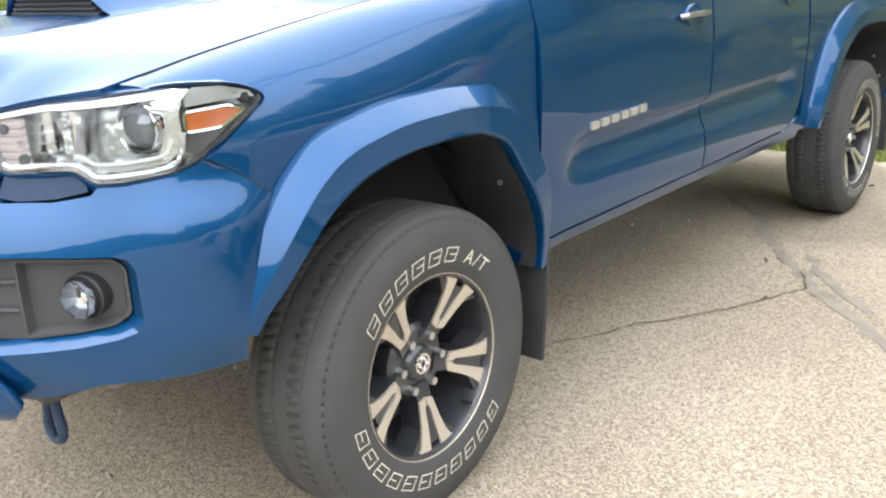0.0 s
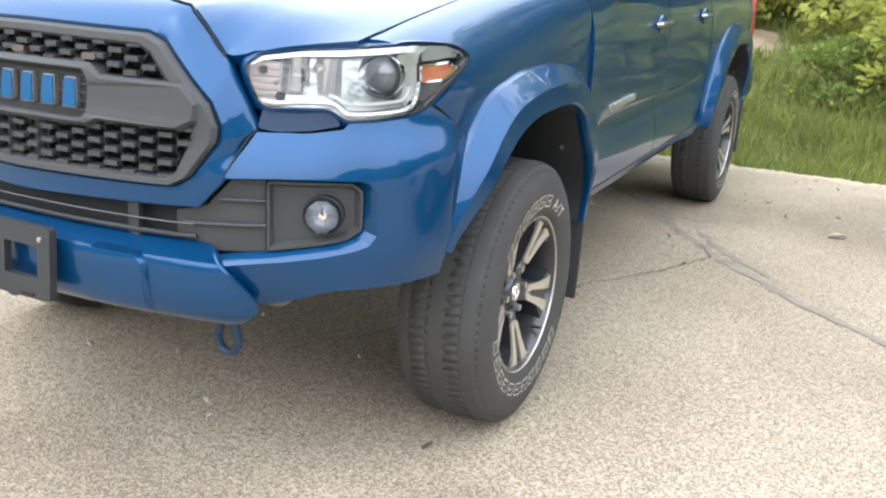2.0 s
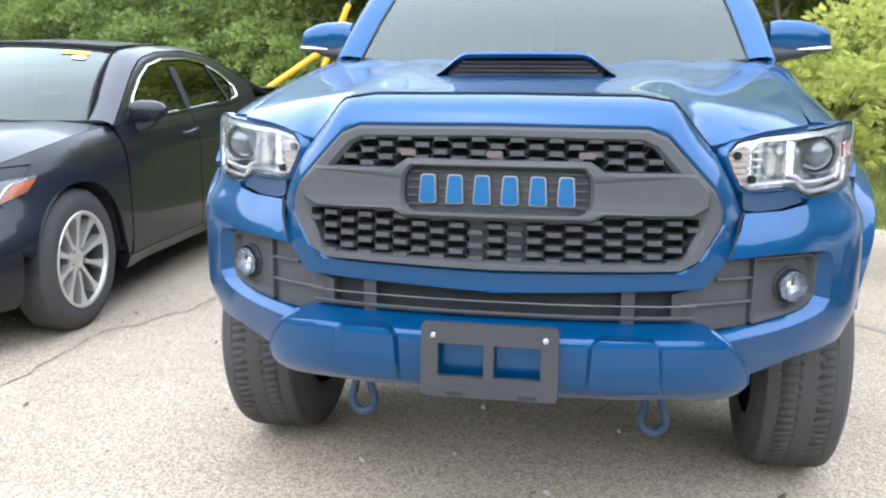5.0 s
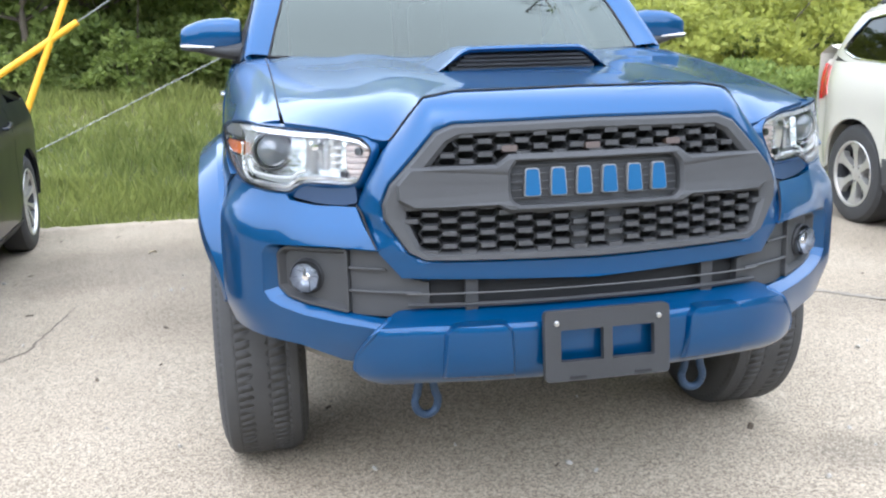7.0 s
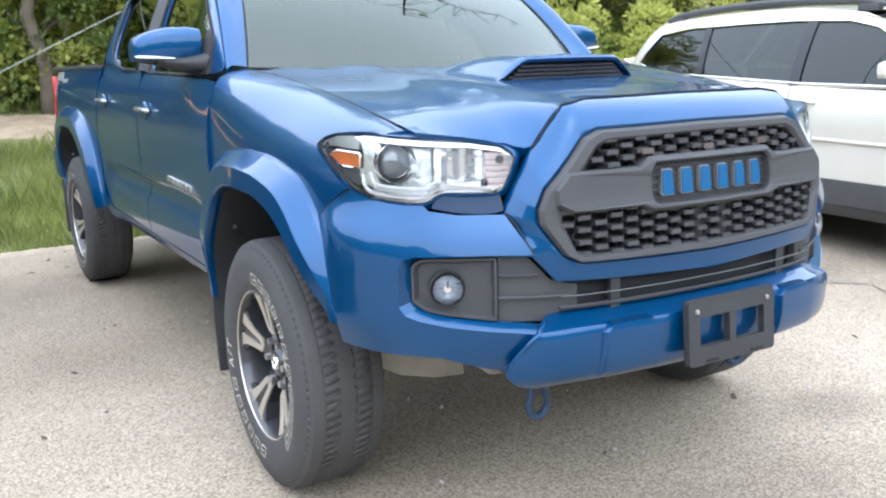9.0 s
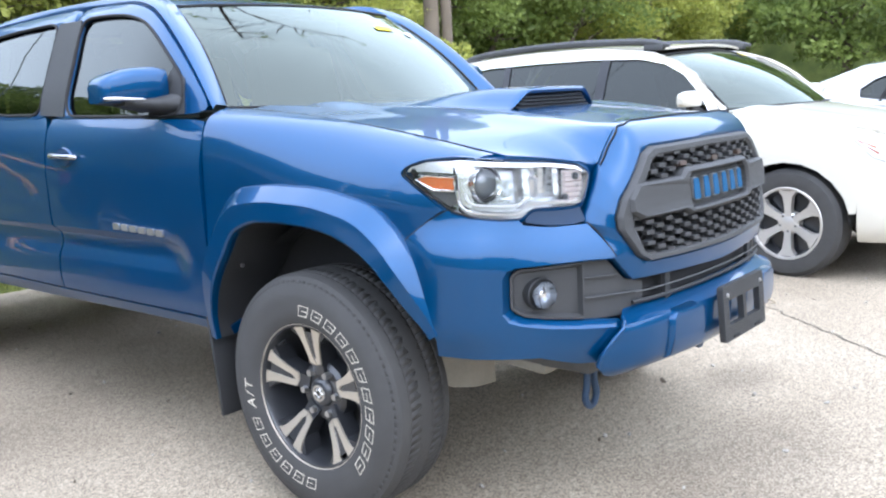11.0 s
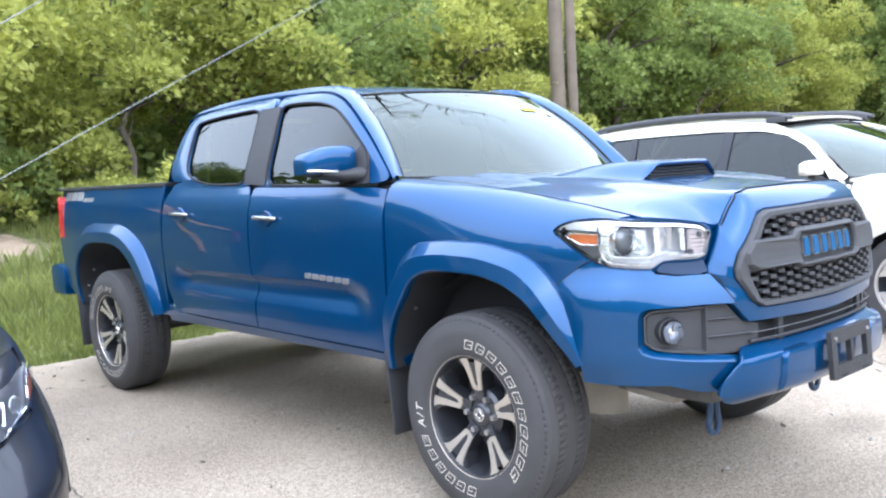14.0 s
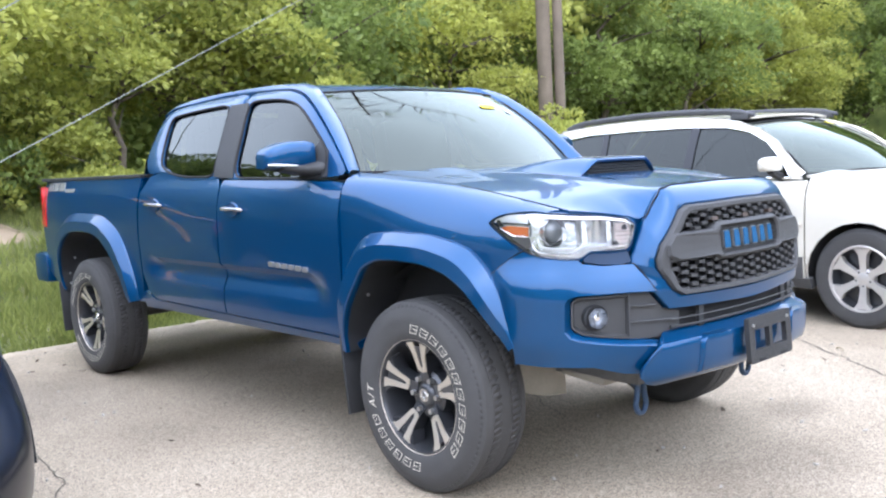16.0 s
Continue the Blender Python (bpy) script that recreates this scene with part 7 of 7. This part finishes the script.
for k in range(130):
    x, y = rng.uniform(-3.4, 3.4), 4.45 - 6.2 * rng.random() ** 1.8
    s = rng.uniform(0.006, 0.017)
    m = Matrix.Translation((x, y, 0.003)) @ Euler((rng.uniform(-0.4, 0.4), rng.uniform(-0.4, 0.4), rng.uniform(0, 6))).to_matrix().to_4x4() @ Matrix.Diagonal((s * 1.7, s * 0.7, 0.002, 1))
    bmesh.ops.create_icosphere(litter, subdivisions=1, radius=1, matrix=m)
LITTER = mat("dark_plant_litter", (0.085, 0.065, 0.045), 0.9, 0, 0.4, 3)
tagged(part("plant_litter", litter, LITTER, smooth=False), "small dark bits of dead plants on the asphalt", "litter", kind="stuff")
DRY = mat("dry_leaf", (0.34, 0.29, 0.2), 0.8, 0, 0.2, 30)


def dry_leaf(x, y, a, k):
    bm = bmesh.new()
    rows = []
    for i in range(7):
        t = i / 6
        w = 0.022 * math.sin(math.pi * (0.08 + 0.88 * t)) * k
        rows.append([Vector(((t - 0.5) * 0.09 * k, j * w, 0.004 + 0.010 * abs(j) + 0.012 * math.sin(3 * t))) for j in (-1, 0, 1)])
    for p, q in zip(rows, rows[1:]):
        for j in (0, 1):
            bm.faces.new([bm.verts.new(v) for v in (p[j], q[j], q[j + 1], p[j + 1])])
    bmesh.ops.remove_doubles(bm, verts=bm.verts, dist=1e-5)
    ob = part("dead_leaf", bm, DRY)
    ob.matrix_basis = pose(x, y, 0, 0, 0, a)
    return tagged(ob, "curled dry leaf lying on the asphalt", "leaf", "dead leaves on the asphalt")


for x, y, a, k in ((1.62, 2.78, 20, 1.0), (1.20, 3.4, 70, 0.7), (1.34, 3.05, 130, 0.5), (-1.5, 3.2, 40, 0.7), (-0.2, -1.1, 10, 0.6), (2.3, -0.2, 80, 0.6)):
    dry_leaf(x, y, a, k)


# ---- leaves ----
def leaf_mat(name, dark, light):
    m = bpy.data.materials.new(name)
    m.use_nodes = True
    n, l = m.node_tree.nodes, m.node_tree.links
    b = n["Principled BSDF"]
    b.inputs["Roughness"].default_value, b.inputs["Specular IOR Level"].default_value = 0.55, 0.35
    geo, tc, big = n.new("ShaderNodeNewGeometry"), n.new("ShaderNodeTexCoord"), n.new("ShaderNodeTexNoise")
    big.inputs["Scale"].default_value, big.inputs["Detail"].default_value = 0.7, 2
    l.new(tc.outputs["Object"], big.inputs["Vector"])
    add = n.new("ShaderNodeMath")
    add.operation = "MULTIPLY_ADD"
    l.new(geo.outputs["Random Per Island"], add.inputs[0])
    add.inputs[1].default_value = 0.55
    l.new(big.outputs["Fac"], add.inputs[2])
    info = n.new("ShaderNodeObjectInfo")
    add2 = n.new("ShaderNodeMath")
    add2.operation = "MULTIPLY_ADD"
    l.new(info.outputs["Random"], add2.inputs[0])
    add2.inputs[1].default_value = 0.35
    l.new(add.outputs[0], add2.inputs[2])
    ramp = n.new("ShaderNodeValToRGB")
    ramp.color_ramp.elements[0].position, ramp.color_ramp.elements[0].color = 0.45, (*dark, 1)
    ramp.color_ramp.elements[1].position, ramp.color_ramp.elements[1].color = 1.0, (*light, 1)
    sc = n.new("ShaderNodeMath")
    sc.operation = "MULTIPLY"
    sc.inputs[1].default_value = 0.75
    l.new(add2.outputs[0], sc.inputs[0])
    l.new(sc.outputs[0], ramp.inputs["Fac"])
    l.new(ramp.outputs["Color"], b.inputs["Base Color"])
    tr, mix = n.new("ShaderNodeBsdfTranslucent"), n.new("ShaderNodeMixShader")
    l.new(ramp.outputs["Color"], tr.inputs["Color"])
    mix.inputs[0].default_value = 0.58
    l.new(b.outputs[0], mix.inputs[1])
    l.new(tr.outputs[0], mix.inputs[2])
    l.new(mix.outputs[0], n["Material Output"].inputs["Surface"])
    return m


LEAF = leaf_mat("tree_leaf", (0.12, 0.17, 0.045), (0.33, 0.40, 0.115))
LEAF_Y = leaf_mat("yellow_green_leaf", (0.29, 0.32, 0.075), (0.56, 0.57, 0.145))
BARK = mat("bark", (0.13, 0.105, 0.08), 0.9, 0, 0.3, 6, 0.8, 60)
GRASS = leaf_mat("grass_blade", (0.15, 0.19, 0.05), (0.40, 0.43, 0.14))


def leaf_cloud(centres, radii, count, size, seed, droop=0.35):
    """Folded leaves over the shells of many clumps, as one list of points and faces."""
    g = np.random.default_rng(seed)
    k = g.choice(len(centres), count, p=np.array(radii) ** 2 / np.sum(np.array(radii) ** 2))
    d = g.normal(size=(count, 3))
    d /= np.linalg.norm(d, axis=1)[:, None]
    d[:, 2] = np.where(d[:, 2] < -0.35, -d[:, 2], d[:, 2])
    c = np.array(centres)[k]
    r = np.array(radii)[k] * (0.55 + 0.5 * g.random(count) ** 0.6)
    p = c + d * r[:, None] * np.array([1.0, 1.0, 0.8])
    ax = d + g.normal(size=(count, 3)) * 0.7
    ax[:, 2] -= droop
    ax /= np.linalg.norm(ax, axis=1)[:, None]
    up = np.cross(ax, g.normal(size=(count, 3)))
    up /= np.linalg.norm(up, axis=1)[:, None]
    nn = np.cross(ax, up)
    s = size * (0.6 + 0.8 * g.random(count))[:, None]
    v = np.stack([p, p + ax * s * 0.5 + up * s * 0.30 + nn * s * 0.08, p + ax * s, p + ax * s * 0.5 - up * s * 0.30 + nn * s * 0.08], 1).reshape(-1, 3)
    f = (np.arange(count)[:, None] * 4 + np.arange(4)[None]).tolist()
    return v.tolist(), f


def tree_meshes(seed, height, spread, leaves, size, trunk_r, low=0.25):
    """Trunk with limbs, and a crown of leaf clumps with an uneven outline."""
    r = random.Random(seed)
    wood = bmesh.new()
    pts = [Vector((r.uniform(-0.1, 0.1) * i, r.uniform(-0.1, 0.1) * i, height * 0.8 * i / 7)) for i in range(8)]
    wood = tube(pts, [trunk_r * (1 - 0.11 * i) for i in range(8)], 9)
    centres, radii = [], []
    for k in range(22):
        t = low + (0.95 - low) * r.random()
        base = pts[min(6, int(t * 7))].lerp(pts[min(7, int(t * 7) + 1)], 0.5)
        a = r.uniform(0, 2 * math.pi)
        reach = spread * (0.45 + 0.6 * r.random()) * (1.05 - 0.65 * abs(t - 0.45))
        tip = base + Vector((math.cos(a) * reach, math.sin(a) * reach, height * r.uniform(0.02, 0.16)))
        mid_ = base.lerp(tip, 0.5) + Vector((0, 0, r.uniform(-0.1, 0.25)))
        wood = merge(wood, tube([base, mid_, tip], [trunk_r * 0.32, trunk_r * 0.2, trunk_r * 0.06], 6))
        for q in range(3):
            centres.append(tuple(base.lerp(tip, r.uniform(0.5, 1.08)) + Vector((r.uniform(-0.5, 0.5), r.uniform(-0.5, 0.5), r.uniform(-0.35, 0.45))) * spread * 0.3))
            radii.append(spread * r.uniform(0.14, 0.30))
    for k in range(6):
        centres.append((r.uniform(-0.3, 0.3) * spread, r.uniform(-0.3, 0.3) * spread, height * r.uniform(0.75, 0.98)))
        radii.append(spread * r.uniform(0.2, 0.32))
    v, f = leaf_cloud(centres, radii, leaves, size, seed)
    me = bpy.data.meshes.new("crown")
    me.from_pydata(v, [], f)
    for fc in wood.faces:
        fc.smooth = True
    wm = bpy.data.meshes.new("trunk")
    wood.to_mesh(wm)
    wood.free()
    wm.materials.append(BARK)
    return wm, me


def tree(kind, x, y, z, turn, scale):
    wm, me = kind
    e = thing("tree", "leafy deciduous tree at the edge of the lot", "tree", (x, y, z), turn, "trees behind the lot")
    e.scale = (scale, scale, scale)
    t = new("trunk", wm)
    t.parent = e
    cr = new("crown", me)
    cr.parent = e
    return e


kinds = []
for seed, (hh, sp, nl, sz, tr_, lw) in enumerate(((7.5, 2.6, 12000, 0.15, 0.14, 0.12), (6.5, 2.4, 14000, 0.125, 0.12, 0.08), (9.0, 3.0, 12000, 0.18, 0.18, 0.15), (5.0, 2.3, 13000, 0.115, 0.09, 0.05))):
    for lm in (LEAF, LEAF_Y):
        wm, me = tree_meshes(seed + 20, hh, sp, nl, sz, tr_, lw)
        me.materials.append(lm)
        kinds.append((wm, me))
rng = random.Random(5)
spots = []
x = -17.0
while x < 26:
    spots.append((x + rng.uniform(-0.5, 0.5), 10.2 + rng.uniform(-0.9, 1.0) + 0.02 * abs(x - 3) + (4.5 if x < -5 else 0) + (2.2 if 7.5 < x < 13 else 0), rng.choice((3, 3, 7, 5, 7) if -1.5 < x < 6.5 else (2, 6, 2, 6, 6) if x < 0 else (2, 7, 3, 6, 7)), rng.uniform(0.78, 0.98)))
    x += rng.uniform(1.7, 2.4)
x = -26.0
while x < 34:
    spots.append((x, 14.5 + rng.uniform(-1, 1) + (3 if x < -5 else 0), rng.choice((1, 5, 3) if -1.5 < x < 10 else (0, 2, 4) if x < 0 else (1, 2, 5)), rng.uniform(0.92, 1.12) * (1.2 if x > -1 else 1.0)))
    x += rng.uniform(2.6, 3.4)
for y in range(-14, 12, 3):
    spots.append((27 + rng.uniform(-1, 1), y + rng.uniform(-1, 1), rng.choice((0, 2, 4)), rng.uniform(0.9, 1.15)))
    spots.append((-23 + rng.uniform(-1.5, 1.5), y + rng.uniform(-1, 1), rng.choice((0, 2, 4)), rng.uniform(0.6, 0.8)))
spots += [(-5.4, 11.6, 6, 0.95), (-7.6, 12.4, 2, 0.9), (-9.8, 13.4, 6, 1.05), (-3.2, 10.9, 6, 0.85)]
for x, y, k, s in spots:
    s *= 0.72 if x < -5 else 0.88 if x < -1.5 else 1.0
    tree(kinds[k], x, y, ground_z(x, y) - 0.05, rng.uniform(0, 360), s)

# an old tree with a long limb over the lot
old = thing("tree", "tall old tree with a bare limb reaching over the lot", "tree", (9.2, 13.6, 0.1), 0, "trees behind the lot")
limb = glide([(0, 0, 6.5), (-0.9, -2.2, 8.6), (-2.0, -4.6, 10.1), (-2.9, -6.8, 10.8), (-3.7, -8.6, 11.0), (-4.4, -10.2, 10.9)], 4)
fork = glide([(-2.9, -6.8, 10.8), (-1.6, -8.0, 10.9), (-0.4, -8.3, 10.8), (0.8, -8.0, 10.6)], 4)
wood = merge(tube([(0, 0, -0.2), (0.1, 0, 3), (0, 0.1, 6.5), (0.2, 0.3, 10), (0.1, 0.5, 13)], [0.26, 0.22, 0.18, 0.11, 0.04], 10), tube(limb, [0.13 - 0.0055 * k for k in range(len(limb))], 7))
wood = merge(wood, tube(fork, [0.05 - 0.003 * k for k in range(len(fork))], 6))
r_ = random.Random(77)
tips, rad = [], []
for k in range(34):
    b0 = limb[r_.randrange(10, len(limb))] if k % 3 else fork[r_.randrange(2, len(fork))]
    t_ = b0 + Vector((r_.uniform(-1.3, 1.5), r_.uniform(-1.2, 0.8), r_.uniform(-0.7, 0.5)))
    wood = merge(wood, tube([b0, b0.lerp(t_, 0.5) + Vector((0, 0, 0.12)), t_], [0.032, 0.020, 0.009], 5))
    if k % 5 == 0:
        tips.append(tuple(t_))
        rad.append(r_.uniform(0.10, 0.22))
for k in range(30):
    tips.append((r_.uniform(-1.8, 1.8), r_.uniform(-1.2, 2.2), r_.uniform(7.5, 13.5)))
    rad.append(r_.uniform(0.4, 0.8))
part("trunk", wood, BARK, old)
v, f = leaf_cloud(tips, rad, 7000, 0.14, 78)
me = bpy.data.meshes.new("crown")
me.from_pydata(v, [], f)
me.materials.append(LEAF)
new("crown", me).parent = old

# far wood behind, too dense to count
cs, rs = [], []
for k in range(420):
    X = rng.uniform(-45, 50)
    cs.append((X, 21 + rng.uniform(-2, 3), rng.uniform(0, 11 if X > -1 else 7.5)))
    rs.append(rng.uniform(0.9, 1.9))
v, f = leaf_cloud(cs, rs, 70000, 0.5, 91)
me = bpy.data.meshes.new("wood")
me.from_pydata(v, [], f)
me.materials.append(LEAF)
tagged(new("far_wood", me), "dense far wood of mixed green foliage", "wood", kind="stuff")

# thicket under the trees
cs, rs = [], []
for k in range(700):
    X = rng.uniform(-30, 27)
    cs.append((X, 11.2 + rng.uniform(-0.9, 1.6) + (4.5 if X < -5 else 0) + (1.5 if 8 < X < 13 else 0), 3.8 * rng.random() ** 1.1))
    rs.append(rng.uniform(0.35, 0.75))
for k in range(150):
    cs.append((25 + rng.uniform(-0.8, 1.5), rng.uniform(-16, 12), 4.0 * rng.random()))
    rs.append(rng.uniform(0.4, 0.8))
for k in range(160):
    cs.append((-21.5 + rng.uniform(-1, 1), rng.uniform(-16, 14), 2.5 * rng.random()))
    rs.append(rng.uniform(0.4, 0.8))
v, f = leaf_cloud(cs, rs, 90000, 0.17, 92)
me = bpy.data.meshes.new("thicket")
me.from_pydata(v, [], f)
me.materials.append(LEAF)
tagged(new("thicket", me), "dense green undergrowth beneath the trees", "undergrowth", kind="stuff")

# undergrowth: bushes along the verge
def bush_mesh(seed, n, w, h, size, leaf):
    r = random.Random(seed)
    c = [(r.uniform(-w, w), r.uniform(-w, w) * 0.7, r.uniform(0.1, h)) for _ in range(22)]
    v, f = leaf_cloud(c, [r.uniform(0.14, 0.34) for _ in c], n, size, seed, 0.1)
    bm = bmesh.new()
    for k in range(9):
        q = c[k]
        bm = merge(bm, tube([(q[0] * 0.25, q[1] * 0.25, -0.1), (q[0] * 0.6, q[1] * 0.6, q[2] * 0.6), q], [0.012, 0.009, 0.004], 5))
    wm = bpy.data.meshes.new("woody_base")
    bm.to_mesh(wm)
    bm.free()
    wm.materials.append(BARK)
    me = bpy.data.meshes.new("foliage")
    me.from_pydata(v, [], f)
    me.materials.append(leaf)
    return wm, me


bushes = [bush_mesh(40 + k, 3600, 0.8 + 0.1 * (k % 4), 0.7 + 0.25 * (k % 3), 0.075, LEAF_Y if 0 < k < 4 else LEAF) for k in range(7)]
for k in range(46):
    x = -7 + 19 * (k + rng.random()) / 46
    y = rng.uniform(6.4, 9.0) if k % 3 else rng.uniform(8.4, 9.6)
    if x < 1.0:
        y = rng.uniform(10.2, 11.2)
    wm, me = bushes[k % 4 if x > 0 else 4 + k % 3]
    e = thing("bush", "yellow-green bush in the overgrown verge" if x > 0 else "dark green bush at the foot of the trees", "bush", (x, y, ground_z(x, y) - 0.02), rng.uniform(0, 360), "bushes along the verge")
    e.scale = (s := rng.uniform(0.75, 1.35), s, s * rng.uniform(0.8, 1.2))
    a, b = new("woody_base", wm), new("foliage", me)
    a.parent = b.parent = e

DIRT = noisy("dry_earth", [(0.3, (0.17, 0.13, 0.085)), (0.6, (0.30, 0.235, 0.165))], 3, 40, 0.8)
mx, my = -0.35, 9.05
bare = []
for j in range(37):
    row = []
    for i in range(51):
        q = Vector((i / 25 - 1, j / 18 - 1, 0))
        x, y = mx + 1.15 * q.x, my + 1.0 * q.y
        d_ = q.length + 0.35 * noise.noise(q * 2.6)
        row.append(Vector((x, y, ground_z(x, y) + 0.11 * (1 - min(1.0, d_) ** 2) - 0.05 + 0.025 * noise.noise(q * 9))))
    bare.append(row)
mo = part("dirt_mound", rings(bare, closed=False, loop_closed=False), DIRT)
tagged(mo, "low bank of bare dry tan earth in the grass", "dirt mound")
# grass
g = np.random.default_rng(8)
N_G = 120000
gx, gy = g.uniform(-8, 12, N_G), 4.50 + 6.0 * g.random(N_G) ** 1.35
h = (0.04 + 0.20 * g.random(N_G) ** 1.6) * (0.35 + 0.65 * np.clip((gy - 4.45) / 0.8, 0, 1)) * (0.7 + 0.6 * np.sin(gx * 1.7 + 2 * np.sin(gy * 2.1)) ** 2)
a = g.uniform(0, 2 * np.pi, N_G)
lean_ = g.uniform(0.05, 0.6, N_G) * h
w = 0.003 + 0.004 * g.random(N_G)
base = np.stack([gx, gy, [ground_z(p, q) - 0.01 for p, q in zip(gx, gy)]], 1)
bare_ = ((gx - mx) / 1.0) ** 2 + ((gy - my + 0.15) / 0.95) ** 2 < 1
h[bare_] *= 0.12
side_ = np.stack([np.cos(a), np.sin(a), np.zeros(N_G)], 1) * w[:, None]
fwd = np.stack([-np.sin(a), np.cos(a), np.zeros(N_G)], 1)
midp = base + fwd * (lean_ * 0.35)[:, None] + np.stack([np.zeros(N_G), np.zeros(N_G), h * 0.6], 1)
tip = base + fwd * lean_[:, None] + np.stack([np.zeros(N_G), np.zeros(N_G), h], 1)
vv = np.stack([base - side_, base + side_, midp + side_ * 0.7, tip, midp - side_ * 0.7], 1).reshape(-1, 3)
ff = (np.arange(N_G)[:, None] * 5 + np.arange(5)[None]).tolist()
me = bpy.data.meshes.new("grass")
me.from_pydata(vv.tolist(), [], ff)
me.materials.append(GRASS)
tagged(new("grass", me), "uncut green grass along the edge of the asphalt", "grass", kind="stuff")

# closed wall of distant foliage behind the wood
DISTANCE = noisy("distant_foliage", [(0.25, (0.06, 0.085, 0.028)), (0.5, (0.11, 0.14, 0.045)), (0.75, (0.19, 0.215, 0.07))], 1.6, 5, 0.3, 0.95, 0.1)
bd = []
for k in range(260):
    a = radians(-35 + 250 * k / 180)
    hgt = 13 - 4.6 * sstep(92, 103, k) - 1.5 * sstep(125, 150, k) * sstep(259, 245, k) + 2.2 * noise.noise(Vector((k * 0.17, 0.4, 0))) + 0.9 * noise.noise(Vector((k * 0.7, 1.4, 0)))
    bd.append([Vector((3 + 34 * math.cos(a), -3 + 30 * math.sin(a), z)) for z in (-0.5, hgt * 0.5, hgt)])
tagged(part("backdrop", rings(bd, closed=False, loop_closed=False), DISTANCE), "dark mottled green distance behind the trees", "backdrop", kind="structure")

# ---- utility pole with guy wires, light poles ----
WOOD_POLE = mat("weathered_pole_wood", (0.145, 0.115, 0.085), 0.9, 0, 0.25, 3, 0.6, 50)
GUARD = mat("yellow_guard", (0.85, 0.42, 0.02), 0.5, 0, 0.08, 6)
WIRE = mat("galvanised_wire", (0.25, 0.26, 0.25), 0.45, 0.6, 0.1, 20)
up = thing("utility_pole", "pair of weathered wooden utility poles before the trees", "utility pole", (10.45, 8.96, 0))
for dx, dy, rr in ((-0.12, 0.09, 0.155), (0.12, -0.08, 0.11)):
    part("post", add_rod(bmesh.new(), (dx, dy, -0.2), (dx * 0.9, dy * 0.9, 11), rr, rr * 0.72, 14), WOOD_POLE, up)
pole_b = thing("utility_pole", "single wooden utility pole among the trees", "utility pole", (17.5, 12.2, 0))
part("post", add_rod(bmesh.new(), (0, 0, -0.2), (0, 0, 11), 0.17, 0.13, 14), WOOD_POLE, pole_b)
anchor = Vector((-3.82, 4.72, -0.05))
guy = thing("guy_wire", "bare steel guy wire running up to the utility pole", "guy wire", tuple(anchor))
d = Vector((10.2, 9.0, 6.55)) - anchor
part("strand", tube([d * t / 12 for t in range(13)], 0.0045, 6), WIRE, guy)
part("anchor_rod", tube([(0, 0, -0.1), (0.25, 0.08, 0.13)], 0.012, 8), STEEL, guy)
guy_b = thing("guy_wire", "steel guy wire with a yellow plastic guard", "guy wire", (-4.9, 6, -0.04))
dir_b = Vector((1.82, 0, 1.15)).normalized()
part("strand", tube([dir_b * t for t in (0, 4, 8, 12, 16)], 0.006, 6), WIRE, guy_b)
part("guard", tube([dir_b * (1.42 + 1.66 * k / 8) for k in range(9)], 0.03, 10), GUARD, guy_b, "yellow plastic guard")
guy_c = thing("guy_wire", "steep steel guy wire with a yellow plastic guard", "guy wire", (-3.2, 6, -0.04))
dir_c = Vector((0.55, 0, 1.24)).normalized()
part("strand", tube([dir_c * t for t in (0, 3, 6, 9, 12)], 0.006, 6), WIRE, guy_c)
part("guard", tube([dir_c * (0.65 + 1.4 * k / 8) for k in range(9)], 0.03, 10), GUARD, guy_c, "yellow plastic guard")


def light_pole(x, y, label):
    lp_ = thing("light_pole", label, "light pole", (x, y, 0.0))
    part("shaft", add_rod(bmesh.new(), (0, 0, 0.6), (0, 0, 8), 0.10, 0.07, 12), PAPER, lp_, "white painted steel shaft")
    part("base", shift(lathe([(0, 0.001), (0, 0.33), (0.62, 0.32), (0.64, 0.30), (0.64, 0.001)], 24), Matrix.Rotation(-math.pi / 2, 4, "Y")), CONCRETE, lp_, "round concrete base")
    return lp_


light_pole(-13.6, 9.2, "white light pole on a concrete base")
light_pole(-16.5, 15.0, "white light pole before the trees")
